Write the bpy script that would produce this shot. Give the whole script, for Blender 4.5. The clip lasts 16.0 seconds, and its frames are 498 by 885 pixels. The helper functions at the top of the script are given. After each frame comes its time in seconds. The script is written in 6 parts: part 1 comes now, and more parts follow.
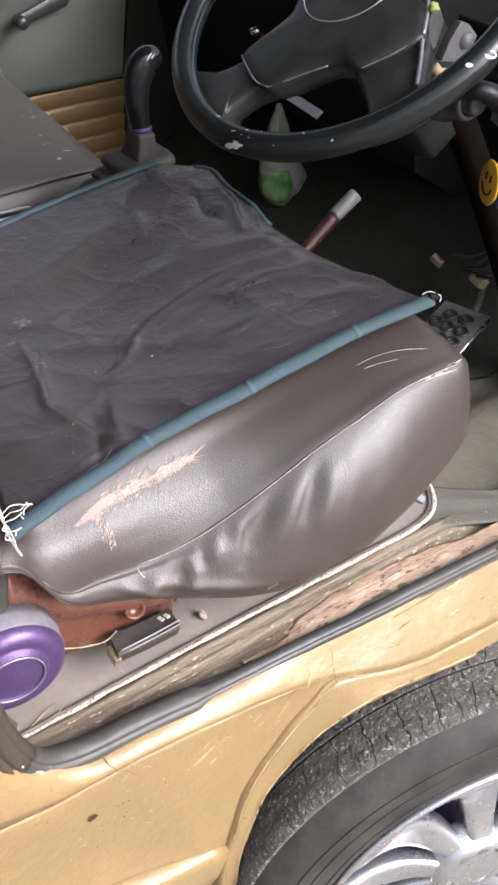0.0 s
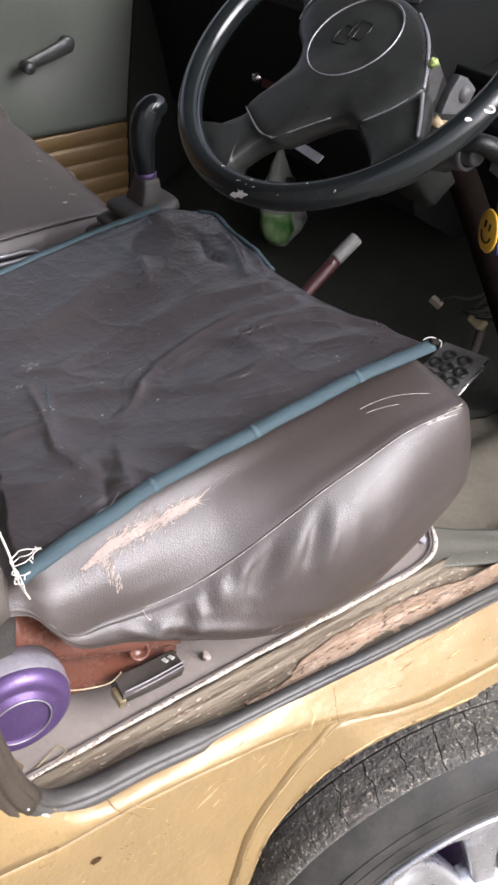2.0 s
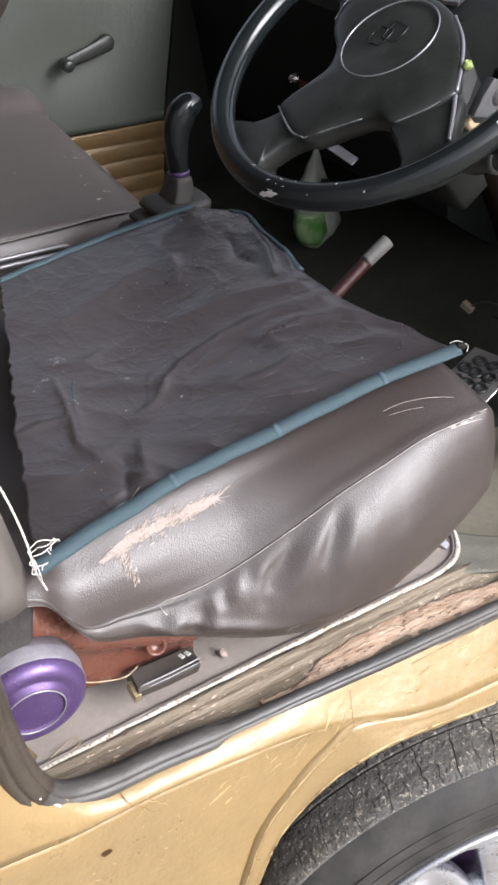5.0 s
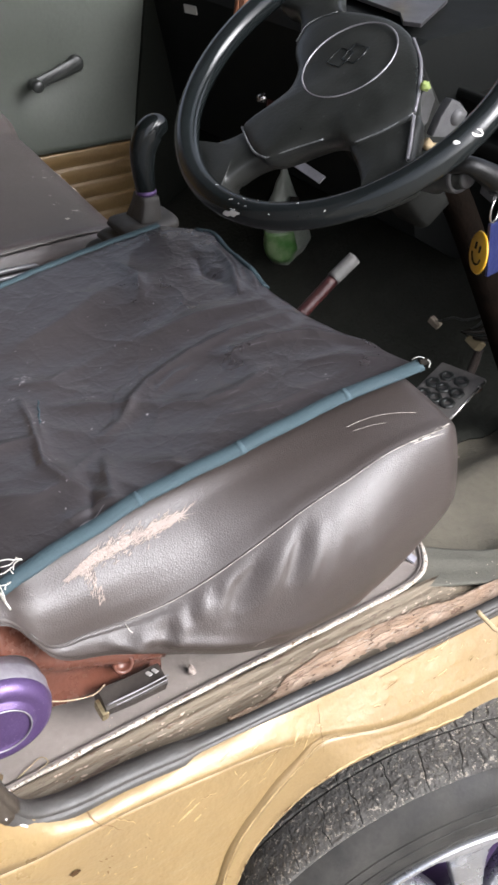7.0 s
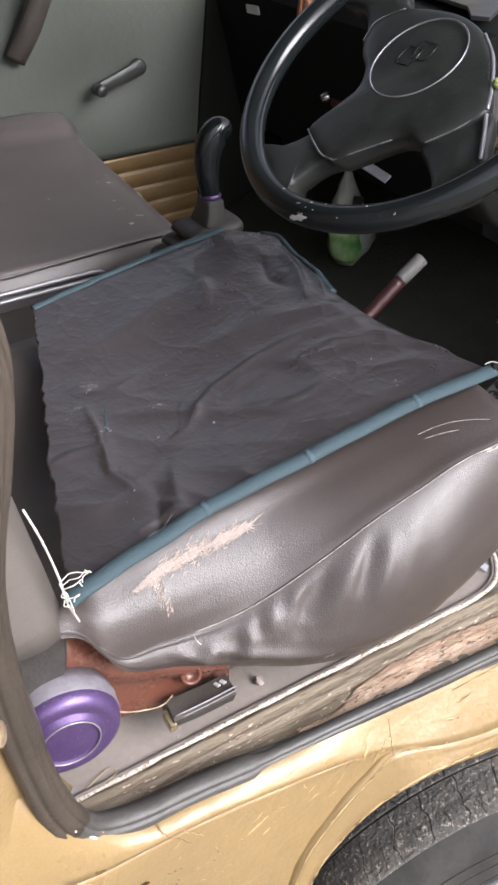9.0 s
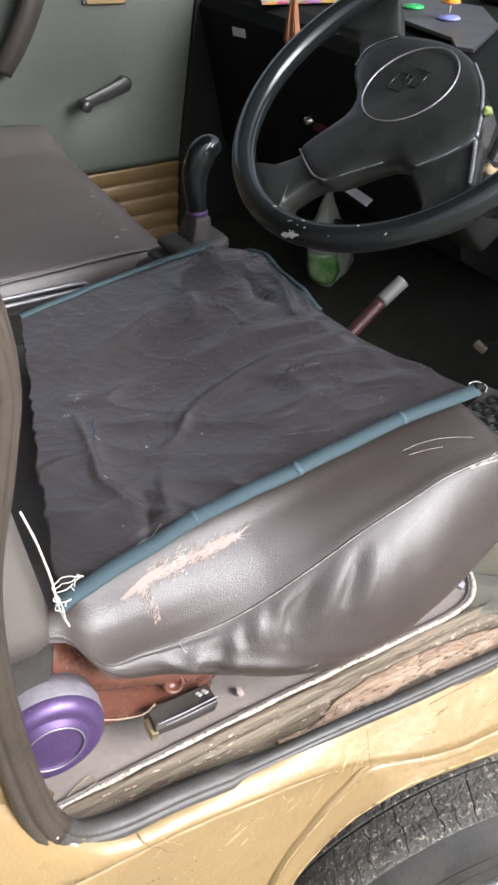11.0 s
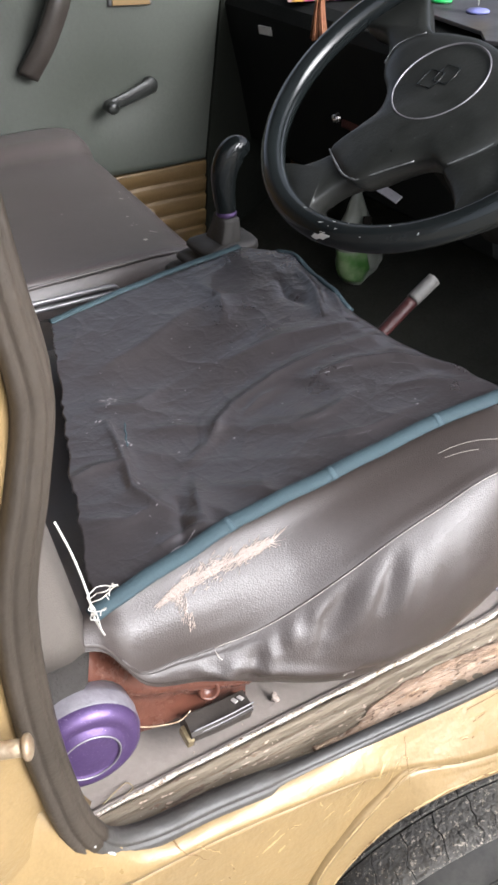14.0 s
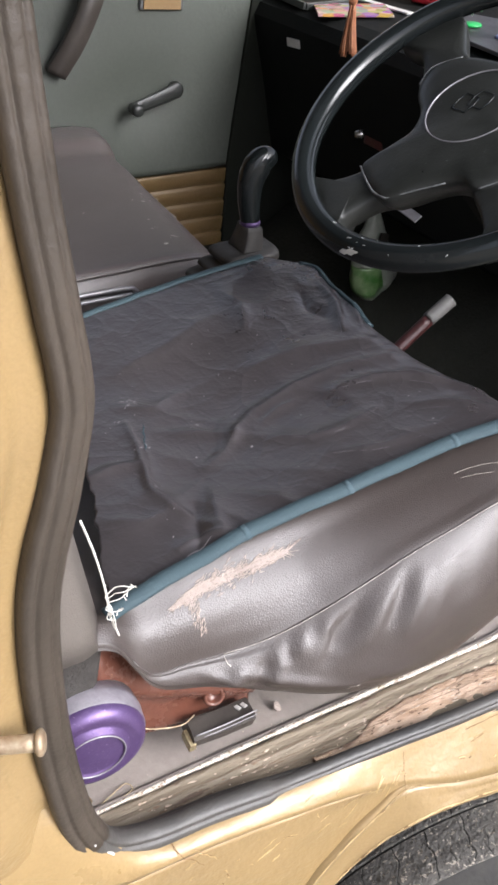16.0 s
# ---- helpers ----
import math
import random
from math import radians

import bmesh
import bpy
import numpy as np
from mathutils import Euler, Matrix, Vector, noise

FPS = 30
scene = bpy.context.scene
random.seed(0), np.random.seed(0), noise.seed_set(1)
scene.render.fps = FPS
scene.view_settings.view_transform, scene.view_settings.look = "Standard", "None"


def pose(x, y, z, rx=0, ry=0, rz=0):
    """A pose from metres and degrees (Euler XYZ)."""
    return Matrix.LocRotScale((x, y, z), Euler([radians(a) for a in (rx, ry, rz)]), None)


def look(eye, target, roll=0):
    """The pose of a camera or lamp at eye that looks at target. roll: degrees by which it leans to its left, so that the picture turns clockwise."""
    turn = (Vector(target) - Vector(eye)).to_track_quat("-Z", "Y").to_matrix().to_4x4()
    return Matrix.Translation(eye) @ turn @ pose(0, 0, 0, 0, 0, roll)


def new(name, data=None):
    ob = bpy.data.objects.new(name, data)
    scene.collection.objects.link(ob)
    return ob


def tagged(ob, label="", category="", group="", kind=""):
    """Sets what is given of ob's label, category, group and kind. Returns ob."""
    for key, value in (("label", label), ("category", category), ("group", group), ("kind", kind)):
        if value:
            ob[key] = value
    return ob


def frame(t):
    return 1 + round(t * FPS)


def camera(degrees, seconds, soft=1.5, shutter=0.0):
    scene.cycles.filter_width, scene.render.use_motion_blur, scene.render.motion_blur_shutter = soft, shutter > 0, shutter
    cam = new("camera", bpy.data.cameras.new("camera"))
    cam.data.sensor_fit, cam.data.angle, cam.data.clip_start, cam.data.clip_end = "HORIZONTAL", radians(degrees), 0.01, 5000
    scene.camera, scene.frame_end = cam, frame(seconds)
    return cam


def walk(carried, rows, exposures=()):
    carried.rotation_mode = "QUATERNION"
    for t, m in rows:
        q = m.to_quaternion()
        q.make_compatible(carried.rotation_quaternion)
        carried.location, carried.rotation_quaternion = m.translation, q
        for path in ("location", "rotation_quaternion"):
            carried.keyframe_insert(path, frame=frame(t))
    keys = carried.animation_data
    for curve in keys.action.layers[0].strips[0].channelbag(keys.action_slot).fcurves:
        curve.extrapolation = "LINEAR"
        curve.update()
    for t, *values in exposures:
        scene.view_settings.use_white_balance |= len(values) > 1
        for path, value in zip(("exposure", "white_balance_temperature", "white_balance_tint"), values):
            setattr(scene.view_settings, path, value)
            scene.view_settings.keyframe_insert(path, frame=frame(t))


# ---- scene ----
cam = camera(28.7, 16.0, soft=2.8)
PATH = [
    (0, (-0.006, -0.395, 1.345), (0.916, 0.88, 0.11), 0.7),
    (0.5, (-0.012, -0.4, 1.354), (0.943, 0.873, 0.143), 0.5),
    (1, (-0.01, -0.395, 1.358), (0.897, 0.896, 0.13), -0.7),
    (1.5, (0.0, -0.39, 1.348), (0.873, 0.895, 0.088), -1.0),
    (2, (-0.013, -0.395, 1.36), (0.935, 0.91, 0.178), 0.9),
    (2.5, (-0.024, -0.398, 1.364), (0.936, 0.911, 0.195), 1.4),
    (3, (-0.025, -0.404, 1.361), (0.918, 0.897, 0.169), 1.5),
    (3.5, (-0.018, -0.407, 1.36), (0.909, 0.913, 0.178), 0.5),
    (3.7, (-0.014, -0.401, 1.358), (0.906, 0.925, 0.177), 1.0),
    (5.8, (0.002, -0.405, 1.359), (0.891, 0.951, 0.186), 0.8),
    (6, (0.011, -0.415, 1.361), (0.954, 0.925, 0.214), 0.9),
    (6.5, (-0.001, -0.404, 1.37), (0.9, 0.976, 0.238), 2.6),
    (7, (0.002, -0.413, 1.363), (0.94, 0.925, 0.21), 1.3),
    (7.5, (-0.004, -0.415, 1.37), (0.877, 0.975, 0.233), -0.3),
    (8, (-0.003, -0.399, 1.362), (0.79, 1.018, 0.193), -1.5),
    (8.5, (0.005, -0.392, 1.36), (0.816, 1.003, 0.179), -1.2),
    (8.7, (0.007, -0.396, 1.363), (0.833, 1.009, 0.203), -1.7),
    (10.8, (-0.03, -0.394, 1.362), (0.873, 0.987, 0.233), 2.3),
    (11, (-0.021, -0.395, 1.362), (0.891, 0.988, 0.241), 1.6),
    (11.5, (-0.024, -0.403, 1.371), (0.937, 0.993, 0.31), 2.1),
    (12, (-0.032, -0.396, 1.364), (0.943, 0.962, 0.267), 4.5),
    (12.5, (-0.014, -0.409, 1.368), (1.0, 0.924, 0.275), 1.8),
    (13, (-0.027, -0.395, 1.37), (0.903, 1.004, 0.285), 1.6),
    (13.5, (-0.02, -0.391, 1.366), (0.864, 1.012, 0.248), 0.3),
    (14, (-0.019, -0.385, 1.364), (0.841, 1.026, 0.236), -0.2),
    (14.5, (-0.026, -0.38, 1.366), (0.841, 1.032, 0.245), 1.5),
    (15, (-0.027, -0.377, 1.371), (0.922, 0.997, 0.271), 3.9),
    (15.5, (-0.031, -0.38, 1.369), (0.9, 0.992, 0.251), 3.5),
    (16, (-0.042, -0.376, 1.368), (0.838, 1.032, 0.253), 3.5),
]
walk(cam, [(t, look(eye, target, roll)) for t, eye, target, roll in PATH], [(0, 1.34, 6080, 16), (7, 1.34, 6000, 12), (8.2, 1.27, 6070, 15), (11, 1.41, 5990, 11), (15.4, 1.43, 5990, 11), (16, 1.30, 6030, 13)])
# ---- world, sun, exposure ----
world = bpy.data.worlds.new("sky")
scene.world = world
world.use_nodes = True
wn = world.node_tree.nodes
sky = wn.new("ShaderNodeTexSky")
sky.sky_type, sky.sun_disc = "NISHITA", False
sky.sun_elevation, sky.sun_rotation = radians(32.7), radians(156.6)
sky.air_density, sky.dust_density, sky.ozone_density = 0.7, 7.0, 0.4
wn["Background"].inputs["Strength"].default_value = 0.15
haze = wn.new("ShaderNodeHueSaturation")
haze.inputs["Saturation"].default_value = 0.36
world.node_tree.links.new(sky.outputs[0], haze.inputs["Color"])
world.node_tree.links.new(haze.outputs[0], wn["Background"].inputs["Color"])
sun = new("sun", bpy.data.lights.new("sun", "SUN"))
sun.data.energy, sun.data.angle, sun.data.color = 0.82, radians(34), (1.0, 0.985, 0.97)
sun.matrix_world = look((1.65, -2.8, 2.80), (0.35, 0.2, 0.7))


# ---- materials ----
def material(name, base, rough=0.5, metal=0.0, second=None, scale=6.0, amount=0.5, grain=80.0, grain_bump=0.1,
             large_bump=0.0, large_scale=12.0, rough_vary=0.1, specks=None, speck_scale=60.0, speck_level=0.72, coat=0.0, per_object=0.0, spec=0.5, stretch=None):
    """Base colour with a second tone in patches, fine grain, specks of dirt or wear, and relief at two scales."""
    m = bpy.data.materials.new(name)
    m.use_nodes = True
    n, l = m.node_tree.nodes, m.node_tree.links
    b = n["Principled BSDF"]
    co = n.new("ShaderNodeTexCoord")
    place = co.outputs["Object"]
    if stretch:
        mp = n.new("ShaderNodeMapping")
        mp.inputs["Scale"].default_value = stretch
        l.new(place, mp.inputs["Vector"])
        place = mp.outputs[0]

    def noise_tex(s, detail=6.0, r=0.6):
        t = n.new("ShaderNodeTexNoise")
        t.inputs["Scale"].default_value, t.inputs["Detail"].default_value, t.inputs["Roughness"].default_value = s, detail, r
        l.new(place, t.inputs["Vector"])
        return t

    def ramp(src, lo, hi):
        r = n.new("ShaderNodeMapRange")
        r.inputs["From Min"].default_value, r.inputs["From Max"].default_value = lo, hi
        l.new(src, r.inputs["Value"])
        return r.outputs[0]

    def mix(fac, a, c):
        x = n.new("ShaderNodeMix")
        x.data_type = "RGBA"
        if isinstance(fac, float):
            x.inputs["Factor"].default_value = fac
        else:
            l.new(fac, x.inputs["Factor"])
        for sock, v in ((x.inputs["A"], a), (x.inputs["B"], c)):
            if isinstance(v, tuple):
                sock.default_value = (*v, 1)
            else:
                l.new(v, sock)
        return x.outputs["Result"]

    big = noise_tex(scale)
    fine = noise_tex(grain, 4.0)
    second = second or tuple(0.75 * c for c in base)
    mult = n.new("ShaderNodeMath")
    mult.operation = "MULTIPLY"
    mult.inputs[1].default_value = amount
    l.new(ramp(big.outputs["Fac"], 0.35, 0.65), mult.inputs[0])
    colour = mix(mult.outputs[0], base, second)
    colour = mix(ramp(fine.outputs["Fac"], 0.2, 1.9), colour, tuple(0.5 * c for c in base))
    if specks:
        sp = noise_tex(speck_scale, 5.0, 0.7)
        colour = mix(ramp(sp.outputs["Fac"], speck_level, speck_level + 0.05), colour, specks)
    if per_object:
        info = n.new("ShaderNodeObjectInfo")
        colour = mix(ramp(info.outputs["Random"], 0.0, 1.0 / per_object), colour, second)
    l.new(colour, b.inputs["Base Color"])
    rr = n.new("ShaderNodeMapRange")
    rr.inputs["To Min"].default_value, rr.inputs["To Max"].default_value = max(0.02, rough - rough_vary), min(1.0, rough + rough_vary)
    rr.inputs["From Min"].default_value, rr.inputs["From Max"].default_value = 0.3, 0.7
    l.new(big.outputs["Fac"], rr.inputs["Value"])
    l.new(rr.outputs[0], b.inputs["Roughness"])
    b.inputs["Metallic"].default_value, b.inputs["Coat Weight"].default_value, b.inputs["Specular IOR Level"].default_value = metal, coat, spec
    bump = n.new("ShaderNodeBump")
    bump.inputs["Strength"].default_value, bump.inputs["Distance"].default_value = 1.0, 0.001 * grain_bump * 10
    l.new(fine.outputs["Fac"], bump.inputs["Height"])
    last = bump
    if large_bump:
        lb = n.new("ShaderNodeBump")
        lb.inputs["Strength"].default_value, lb.inputs["Distance"].default_value = 1.0, large_bump
        l.new(noise_tex(large_scale, 5.0).outputs["Fac"], lb.inputs["Height"])
        l.new(bump.outputs[0], lb.inputs["Normal"])
        last = lb
    l.new(last.outputs[0], b.inputs["Normal"])
    return m


def leather(name, base, second, rough):
    """Creased leatherette: cell-like grain with fine dust."""
    m = material(name, base, rough, second=second, scale=9, amount=0.35, grain=260, grain_bump=0.008, spec=0.6, large_bump=0.0008, large_scale=14, rough_vary=0.02)
    n, l = m.node_tree.nodes, m.node_tree.links
    v = n.new("ShaderNodeTexVoronoi")
    v.feature, v.inputs["Scale"].default_value = "DISTANCE_TO_EDGE", 470
    co = n.new("ShaderNodeTexCoord")
    l.new(co.outputs["Object"], v.inputs["Vector"])
    r = n.new("ShaderNodeMapRange")
    r.inputs["From Max"].default_value = 0.25
    l.new(v.outputs["Distance"], r.inputs["Value"])
    bump = n.new("ShaderNodeBump")
    bump.inputs["Distance"].default_value = 0.000155
    bump.inputs["Strength"].default_value = 0.7
    l.new(r.outputs[0], bump.inputs["Height"])
    b = n["Principled BSDF"]
    l.new(b.inputs["Normal"].links[0].from_socket, bump.inputs["Normal"])
    l.new(bump.outputs[0], b.inputs["Normal"])
    return m


def crumple(m, scale, depth):
    """Sharp wandering creases, as in crumpled sheet."""
    n, l = m.node_tree.nodes, m.node_tree.links
    co = n.new("ShaderNodeTexCoord")
    warp = n.new("ShaderNodeTexNoise")
    warp.inputs["Scale"].default_value = scale * 0.6
    add = n.new("ShaderNodeVectorMath")
    add.operation = "MULTIPLY_ADD"
    add.inputs[1].default_value = (2.2 / scale,) * 3
    l.new(co.outputs["Object"], warp.inputs["Vector"])
    l.new(warp.outputs["Color"], add.inputs[0])
    l.new(co.outputs["Object"], add.inputs[2])
    v = n.new("ShaderNodeTexVoronoi")
    v.feature, v.inputs["Scale"].default_value = "DISTANCE_TO_EDGE", scale
    l.new(add.outputs[0], v.inputs["Vector"])
    r = n.new("ShaderNodeMapRange")
    r.inputs["From Max"].default_value, r.inputs["To Min"].default_value, r.inputs["To Max"].default_value = 0.35, 1.0, 0.0
    l.new(v.outputs["Distance"], r.inputs["Value"])
    power = n.new("ShaderNodeMath")
    power.operation, power.inputs[1].default_value = "POWER", 3.0
    l.new(r.outputs[0], power.inputs[0])
    bump = n.new("ShaderNodeBump")
    bump.inputs["Distance"].default_value = depth
    l.new(power.outputs[0], bump.inputs["Height"])
    b = n["Principled BSDF"]
    l.new(b.inputs["Normal"].links[0].from_socket, bump.inputs["Normal"])
    l.new(bump.outputs[0], b.inputs["Normal"])


GOLD = material("gold_paint", (0.275, 0.190, 0.085), 0.36, 0.08, second=(0.225, 0.157, 0.077), scale=7, amount=0.7, grain=400, grain_bump=0.02,
                large_bump=0.006, large_scale=9, specks=(0.20, 0.12, 0.05), speck_scale=45, speck_level=0.70, coat=0.0)
GOLD_DULL = material("dull_gold_paint", (0.19, 0.118, 0.046), 0.5, 0.1, second=(0.155, 0.09, 0.034), scale=14, amount=0.8, grain=200, grain_bump=0.05)
LEATHER = leather("brown_grey_leatherette", (0.049, 0.0395, 0.0355), (0.062, 0.050, 0.045), 0.38)
LEATHER_BACK = leather("brown_backrest_leatherette", (0.105, 0.092, 0.080), (0.125, 0.108, 0.094), 0.5)
LEATHER_FAR = leather("dusty_leatherette", (0.078, 0.064, 0.060), (0.100, 0.088, 0.084), 0.34)
VINYL = material("wrinkled_dark_vinyl", (0.035, 0.0305, 0.0318), 0.30, second=(0.052, 0.045, 0.046), scale=7, amount=0.5, grain=180, grain_bump=0.03, spec=0.8, rough_vary=0.05,
                 large_bump=0.002, large_scale=30, specks=(0.2, 0.18, 0.18), speck_scale=70, speck_level=0.73)
crumple(VINYL, 11, 0.0007)
crumple(VINYL, 30, 0.00025)
TEAL = material("teal_piping_cloth", (0.027, 0.050, 0.061), 0.8, second=(0.040, 0.068, 0.078), scale=30, amount=0.6, grain=500, grain_bump=0.06)
JOINT = material("faded_teal_cloth", (0.050, 0.082, 0.096), 0.85, second=(0.034, 0.058, 0.070), scale=60, grain=500, grain_bump=0.06)
RUBBER = material("black_rubber_seal", (0.043, 0.042, 0.041), 0.5, second=(0.078, 0.070, 0.060), scale=5, amount=0.9, grain=150, grain_bump=0.05,
                  large_bump=0.002, large_scale=40)
RUBBER_BROWN = material("dusty_brown_rubber", (0.034, 0.027, 0.020), 0.55, second=(0.066, 0.051, 0.037), scale=5, amount=0.9, grain=150, grain_bump=0.05, large_bump=0.002, large_scale=40)
TRIM = material("brown_grey_trim", (0.072, 0.056, 0.041), 0.55, second=(0.090, 0.072, 0.055), scale=14, amount=0.8, grain=150, grain_bump=0.05)
FLAP = material("grey_rubber_flap", (0.150, 0.144, 0.115), 0.8, second=(0.118, 0.114, 0.092), scale=10, amount=0.8, grain=300, grain_bump=0.1, specks=(0.3, 0.26, 0.22), speck_scale=90, speck_level=0.68)
BROWN = material("dark_brown_plastic", (0.040, 0.034, 0.029), 0.45, second=(0.06, 0.05, 0.042), scale=20, grain=250, grain_bump=0.03)
TYRE = material("tyre_rubber", (0.105, 0.100, 0.092), 0.95, spec=0.2, second=(0.160, 0.152, 0.137), scale=60, amount=0.9, grain=260, grain_bump=0.3,
                large_bump=0.006, large_scale=150, specks=(0.36, 0.32, 0.27), speck_scale=210, speck_level=0.57)
SIDEWALL = material("tyre_sidewall", (0.022, 0.0215, 0.020), 0.65, spec=0.3, second=(0.058, 0.055, 0.049), scale=24, amount=0.8, grain=200, grain_bump=0.05)
ALLOY = material("silver_alloy", (0.62, 0.63, 0.65), 0.3, 0.85, second=(0.5, 0.5, 0.52), scale=30, amount=0.6, grain=300, grain_bump=0.02)
PURPLE = material("purple_metallic", (0.098, 0.060, 0.155), 0.42, 0.5, second=(0.085, 0.05, 0.13), scale=40, amount=0.7, grain=300, grain_bump=0.03,
                  specks=(0.40, 0.33, 0.5), speck_scale=700, speck_level=0.64)
BLACK = material("black_plastic", (0.0165, 0.0178, 0.0160), 0.36, spec=0.38, second=(0.034, 0.0355, 0.033), scale=26, amount=0.8, grain=350, grain_bump=0.03, specks=(0.075, 0.075, 0.075), speck_scale=140, speck_level=0.66)
BLACK_GLOSS = material("worn_black_plastic", (0.009, 0.0112, 0.0115), 0.17, spec=0.45, second=(0.014, 0.0165, 0.017), scale=12, amount=0.6, grain=300, grain_bump=0.01)
DASH = material("dark_dashboard_plastic", (0.0085, 0.0092, 0.0085), 0.75, spec=0.08, second=(0.014, 0.015, 0.014), scale=10, amount=0.7, grain=250, grain_bump=0.05)
DARK = material("dark_underbody", (0.017, 0.015, 0.0125), 0.9, spec=0.08, second=(0.02, 0.018, 0.016), scale=10, grain=100)
DOORCARD = material("grey_green_door_card", (0.052, 0.058, 0.047), 0.55, second=(0.058, 0.065, 0.054), scale=4, amount=0.7, grain=160, grain_bump=0.03,
                    large_bump=0.004, large_scale=7)
FLOOR = material("dusty_grey_floor", (0.32, 0.275, 0.245), 0.75, second=(0.22, 0.19, 0.17), scale=9, amount=0.8, grain=150, grain_bump=0.08,
                 specks=(0.4, 0.37, 0.33), speck_scale=80, speck_level=0.70)
FLOOR_FRONT = material("muddy_cab_floor", (0.195, 0.175, 0.130), 0.9, second=(0.140, 0.127, 0.097), scale=8, amount=0.9, grain=120, grain_bump=0.2,
                       large_bump=0.0012, large_scale=30, specks=(0.28, 0.255, 0.21), speck_scale=70, speck_level=0.70)
SILL = material("chipped_sill_paint", (0.180, 0.145, 0.100), 0.6, second=(0.30, 0.245, 0.175), scale=120, amount=0.95, grain=240, grain_bump=0.2, stretch=(0.16, 1, 1),
                large_bump=0.0022, large_scale=110, specks=(0.11, 0.075, 0.05), speck_scale=150, speck_level=0.57)
PRIMER = material("pink_primer", (0.62, 0.46, 0.34), 0.75, second=(0.46, 0.305, 0.195), scale=80, amount=0.95, grain=200, grain_bump=0.3, stretch=(0.45, 1, 1), large_bump=0.002, large_scale=90,
                  specks=(0.24, 0.15, 0.10), speck_scale=95, speck_level=0.59)
WHITE_EDGE = material("worn_white_edging", (0.72, 0.67, 0.61), 0.55, second=(0.40, 0.32, 0.24), scale=110, amount=0.9, grain=200, grain_bump=0.2,
                      specks=(0.20, 0.13, 0.08), speck_scale=330, speck_level=0.54)
OXIDE = material("red_oxide_bracket", (0.125, 0.048, 0.031), 0.30, second=(0.080, 0.034, 0.024), scale=20, amount=0.7, grain=120, grain_bump=0.1,
                 specks=(0.3, 0.2, 0.15), speck_scale=80, speck_level=0.68)
# near-black tone for the shade lying in the footwell
FLOOR_SHADE = material("dark_floor_shade", (0.034, 0.035, 0.029), 0.95, spec=0.08, second=(0.022, 0.023, 0.019), scale=12, grain=150, grain_bump=0.3)
GREY_METAL = material("dull_grey_metal", (0.34, 0.33, 0.35), 0.4, 0.5, second=(0.22, 0.21, 0.22), scale=30, amount=0.8, grain=150, grain_bump=0.05)
GRIME_METAL = material("grimy_cast_metal", (0.13, 0.13, 0.135), 0.5, 0.3, second=(0.07, 0.068, 0.066), scale=40, amount=0.9, grain=150, grain_bump=0.08)
# plastic kept near black, with the shade under the dashboard in its colour
SHADE_BLACK = material("shaded_black_plastic", (0.014, 0.0145, 0.0135), 0.9, spec=0.05, second=(0.020, 0.0205, 0.018), scale=14, amount=0.8, grain=200, grain_bump=0.05)
BRASS = material("rusty_brass", (0.46, 0.38, 0.26), 0.4, 0.5, second=(0.24, 0.15, 0.09), scale=90, amount=0.9, grain=200, grain_bump=0.1)
BOOT = material("grey_rubber_boot", (0.030, 0.027, 0.024), 0.6, second=(0.037, 0.034, 0.031), scale=20, amount=0.8, grain=200, grain_bump=0.05)
CHROME = material("scuffed_chrome", (0.6, 0.58, 0.56), 0.22, 0.9, second=(0.4, 0.37, 0.33), scale=50, amount=0.7, grain=200, grain_bump=0.03)
WHITE = material("off_white_plastic", (0.62, 0.61, 0.58), 0.5, second=(0.5, 0.48, 0.45), scale=40, amount=0.6, grain=200, grain_bump=0.04)
THREAD = material("pale_thread", (0.66, 0.64, 0.58), 0.9, second=(0.5, 0.48, 0.43), scale=60, grain=500)
WORN_THREAD = material("worn_grey_thread", (0.52, 0.48, 0.43), 0.9, second=(0.26, 0.23, 0.20), scale=140, amount=0.9, grain=500)
FLESHY = material("exposed_pale_backing", (0.40, 0.335, 0.295), 0.9, second=(0.33, 0.265, 0.225), scale=70, grain=400, grain_bump=0.2)
STRAW = material("dry_straw", (0.40, 0.31, 0.18), 0.75, second=(0.28, 0.205, 0.11), scale=60, grain=300, grain_bump=0.1)
CONCRETE = material("dusty_ground", (0.26, 0.23, 0.19), 0.9, second=(0.18, 0.16, 0.13), scale=3, amount=0.8, grain=60, grain_bump=0.3)


# ---- building helpers ----
def V(*a):
    return Vector(a)


def spline(ctrl, n):
    """n points on a Catmull-Rom curve through the control points, evenly by parameter."""
    p = [Vector(c) for c in ctrl]
    p = [2 * p[0] - p[1], *p, 2 * p[-1] - p[-2]]
    out = []
    for i in range(n):
        s = i / (n - 1) * (len(p) - 3)
        k = min(int(s), len(p) - 4)
        t = s - k
        a, b, c, d = p[k:k + 4]
        out.append(0.5 * (2 * b + (c - a) * t + (2 * a - 5 * b + 4 * c - d) * t * t + (3 * b - a - 3 * c + d) * t ** 3))
    return out


def even(ctrl, n):
    """Like spline, but evenly spaced along the length."""
    fine = spline(ctrl, 16 * len(ctrl))
    run = [0.0]
    for a, b in zip(fine, fine[1:]):
        run.append(run[-1] + (b - a).length)
    out, k = [], 0
    for i in range(n):
        want = run[-1] * i / (n - 1)
        while k < len(run) - 2 and run[k + 1] < want:
            k += 1
        gap = run[k + 1] - run[k]
        out.append(fine[k].lerp(fine[k + 1], (want - run[k]) / gap if gap else 0))
    return out


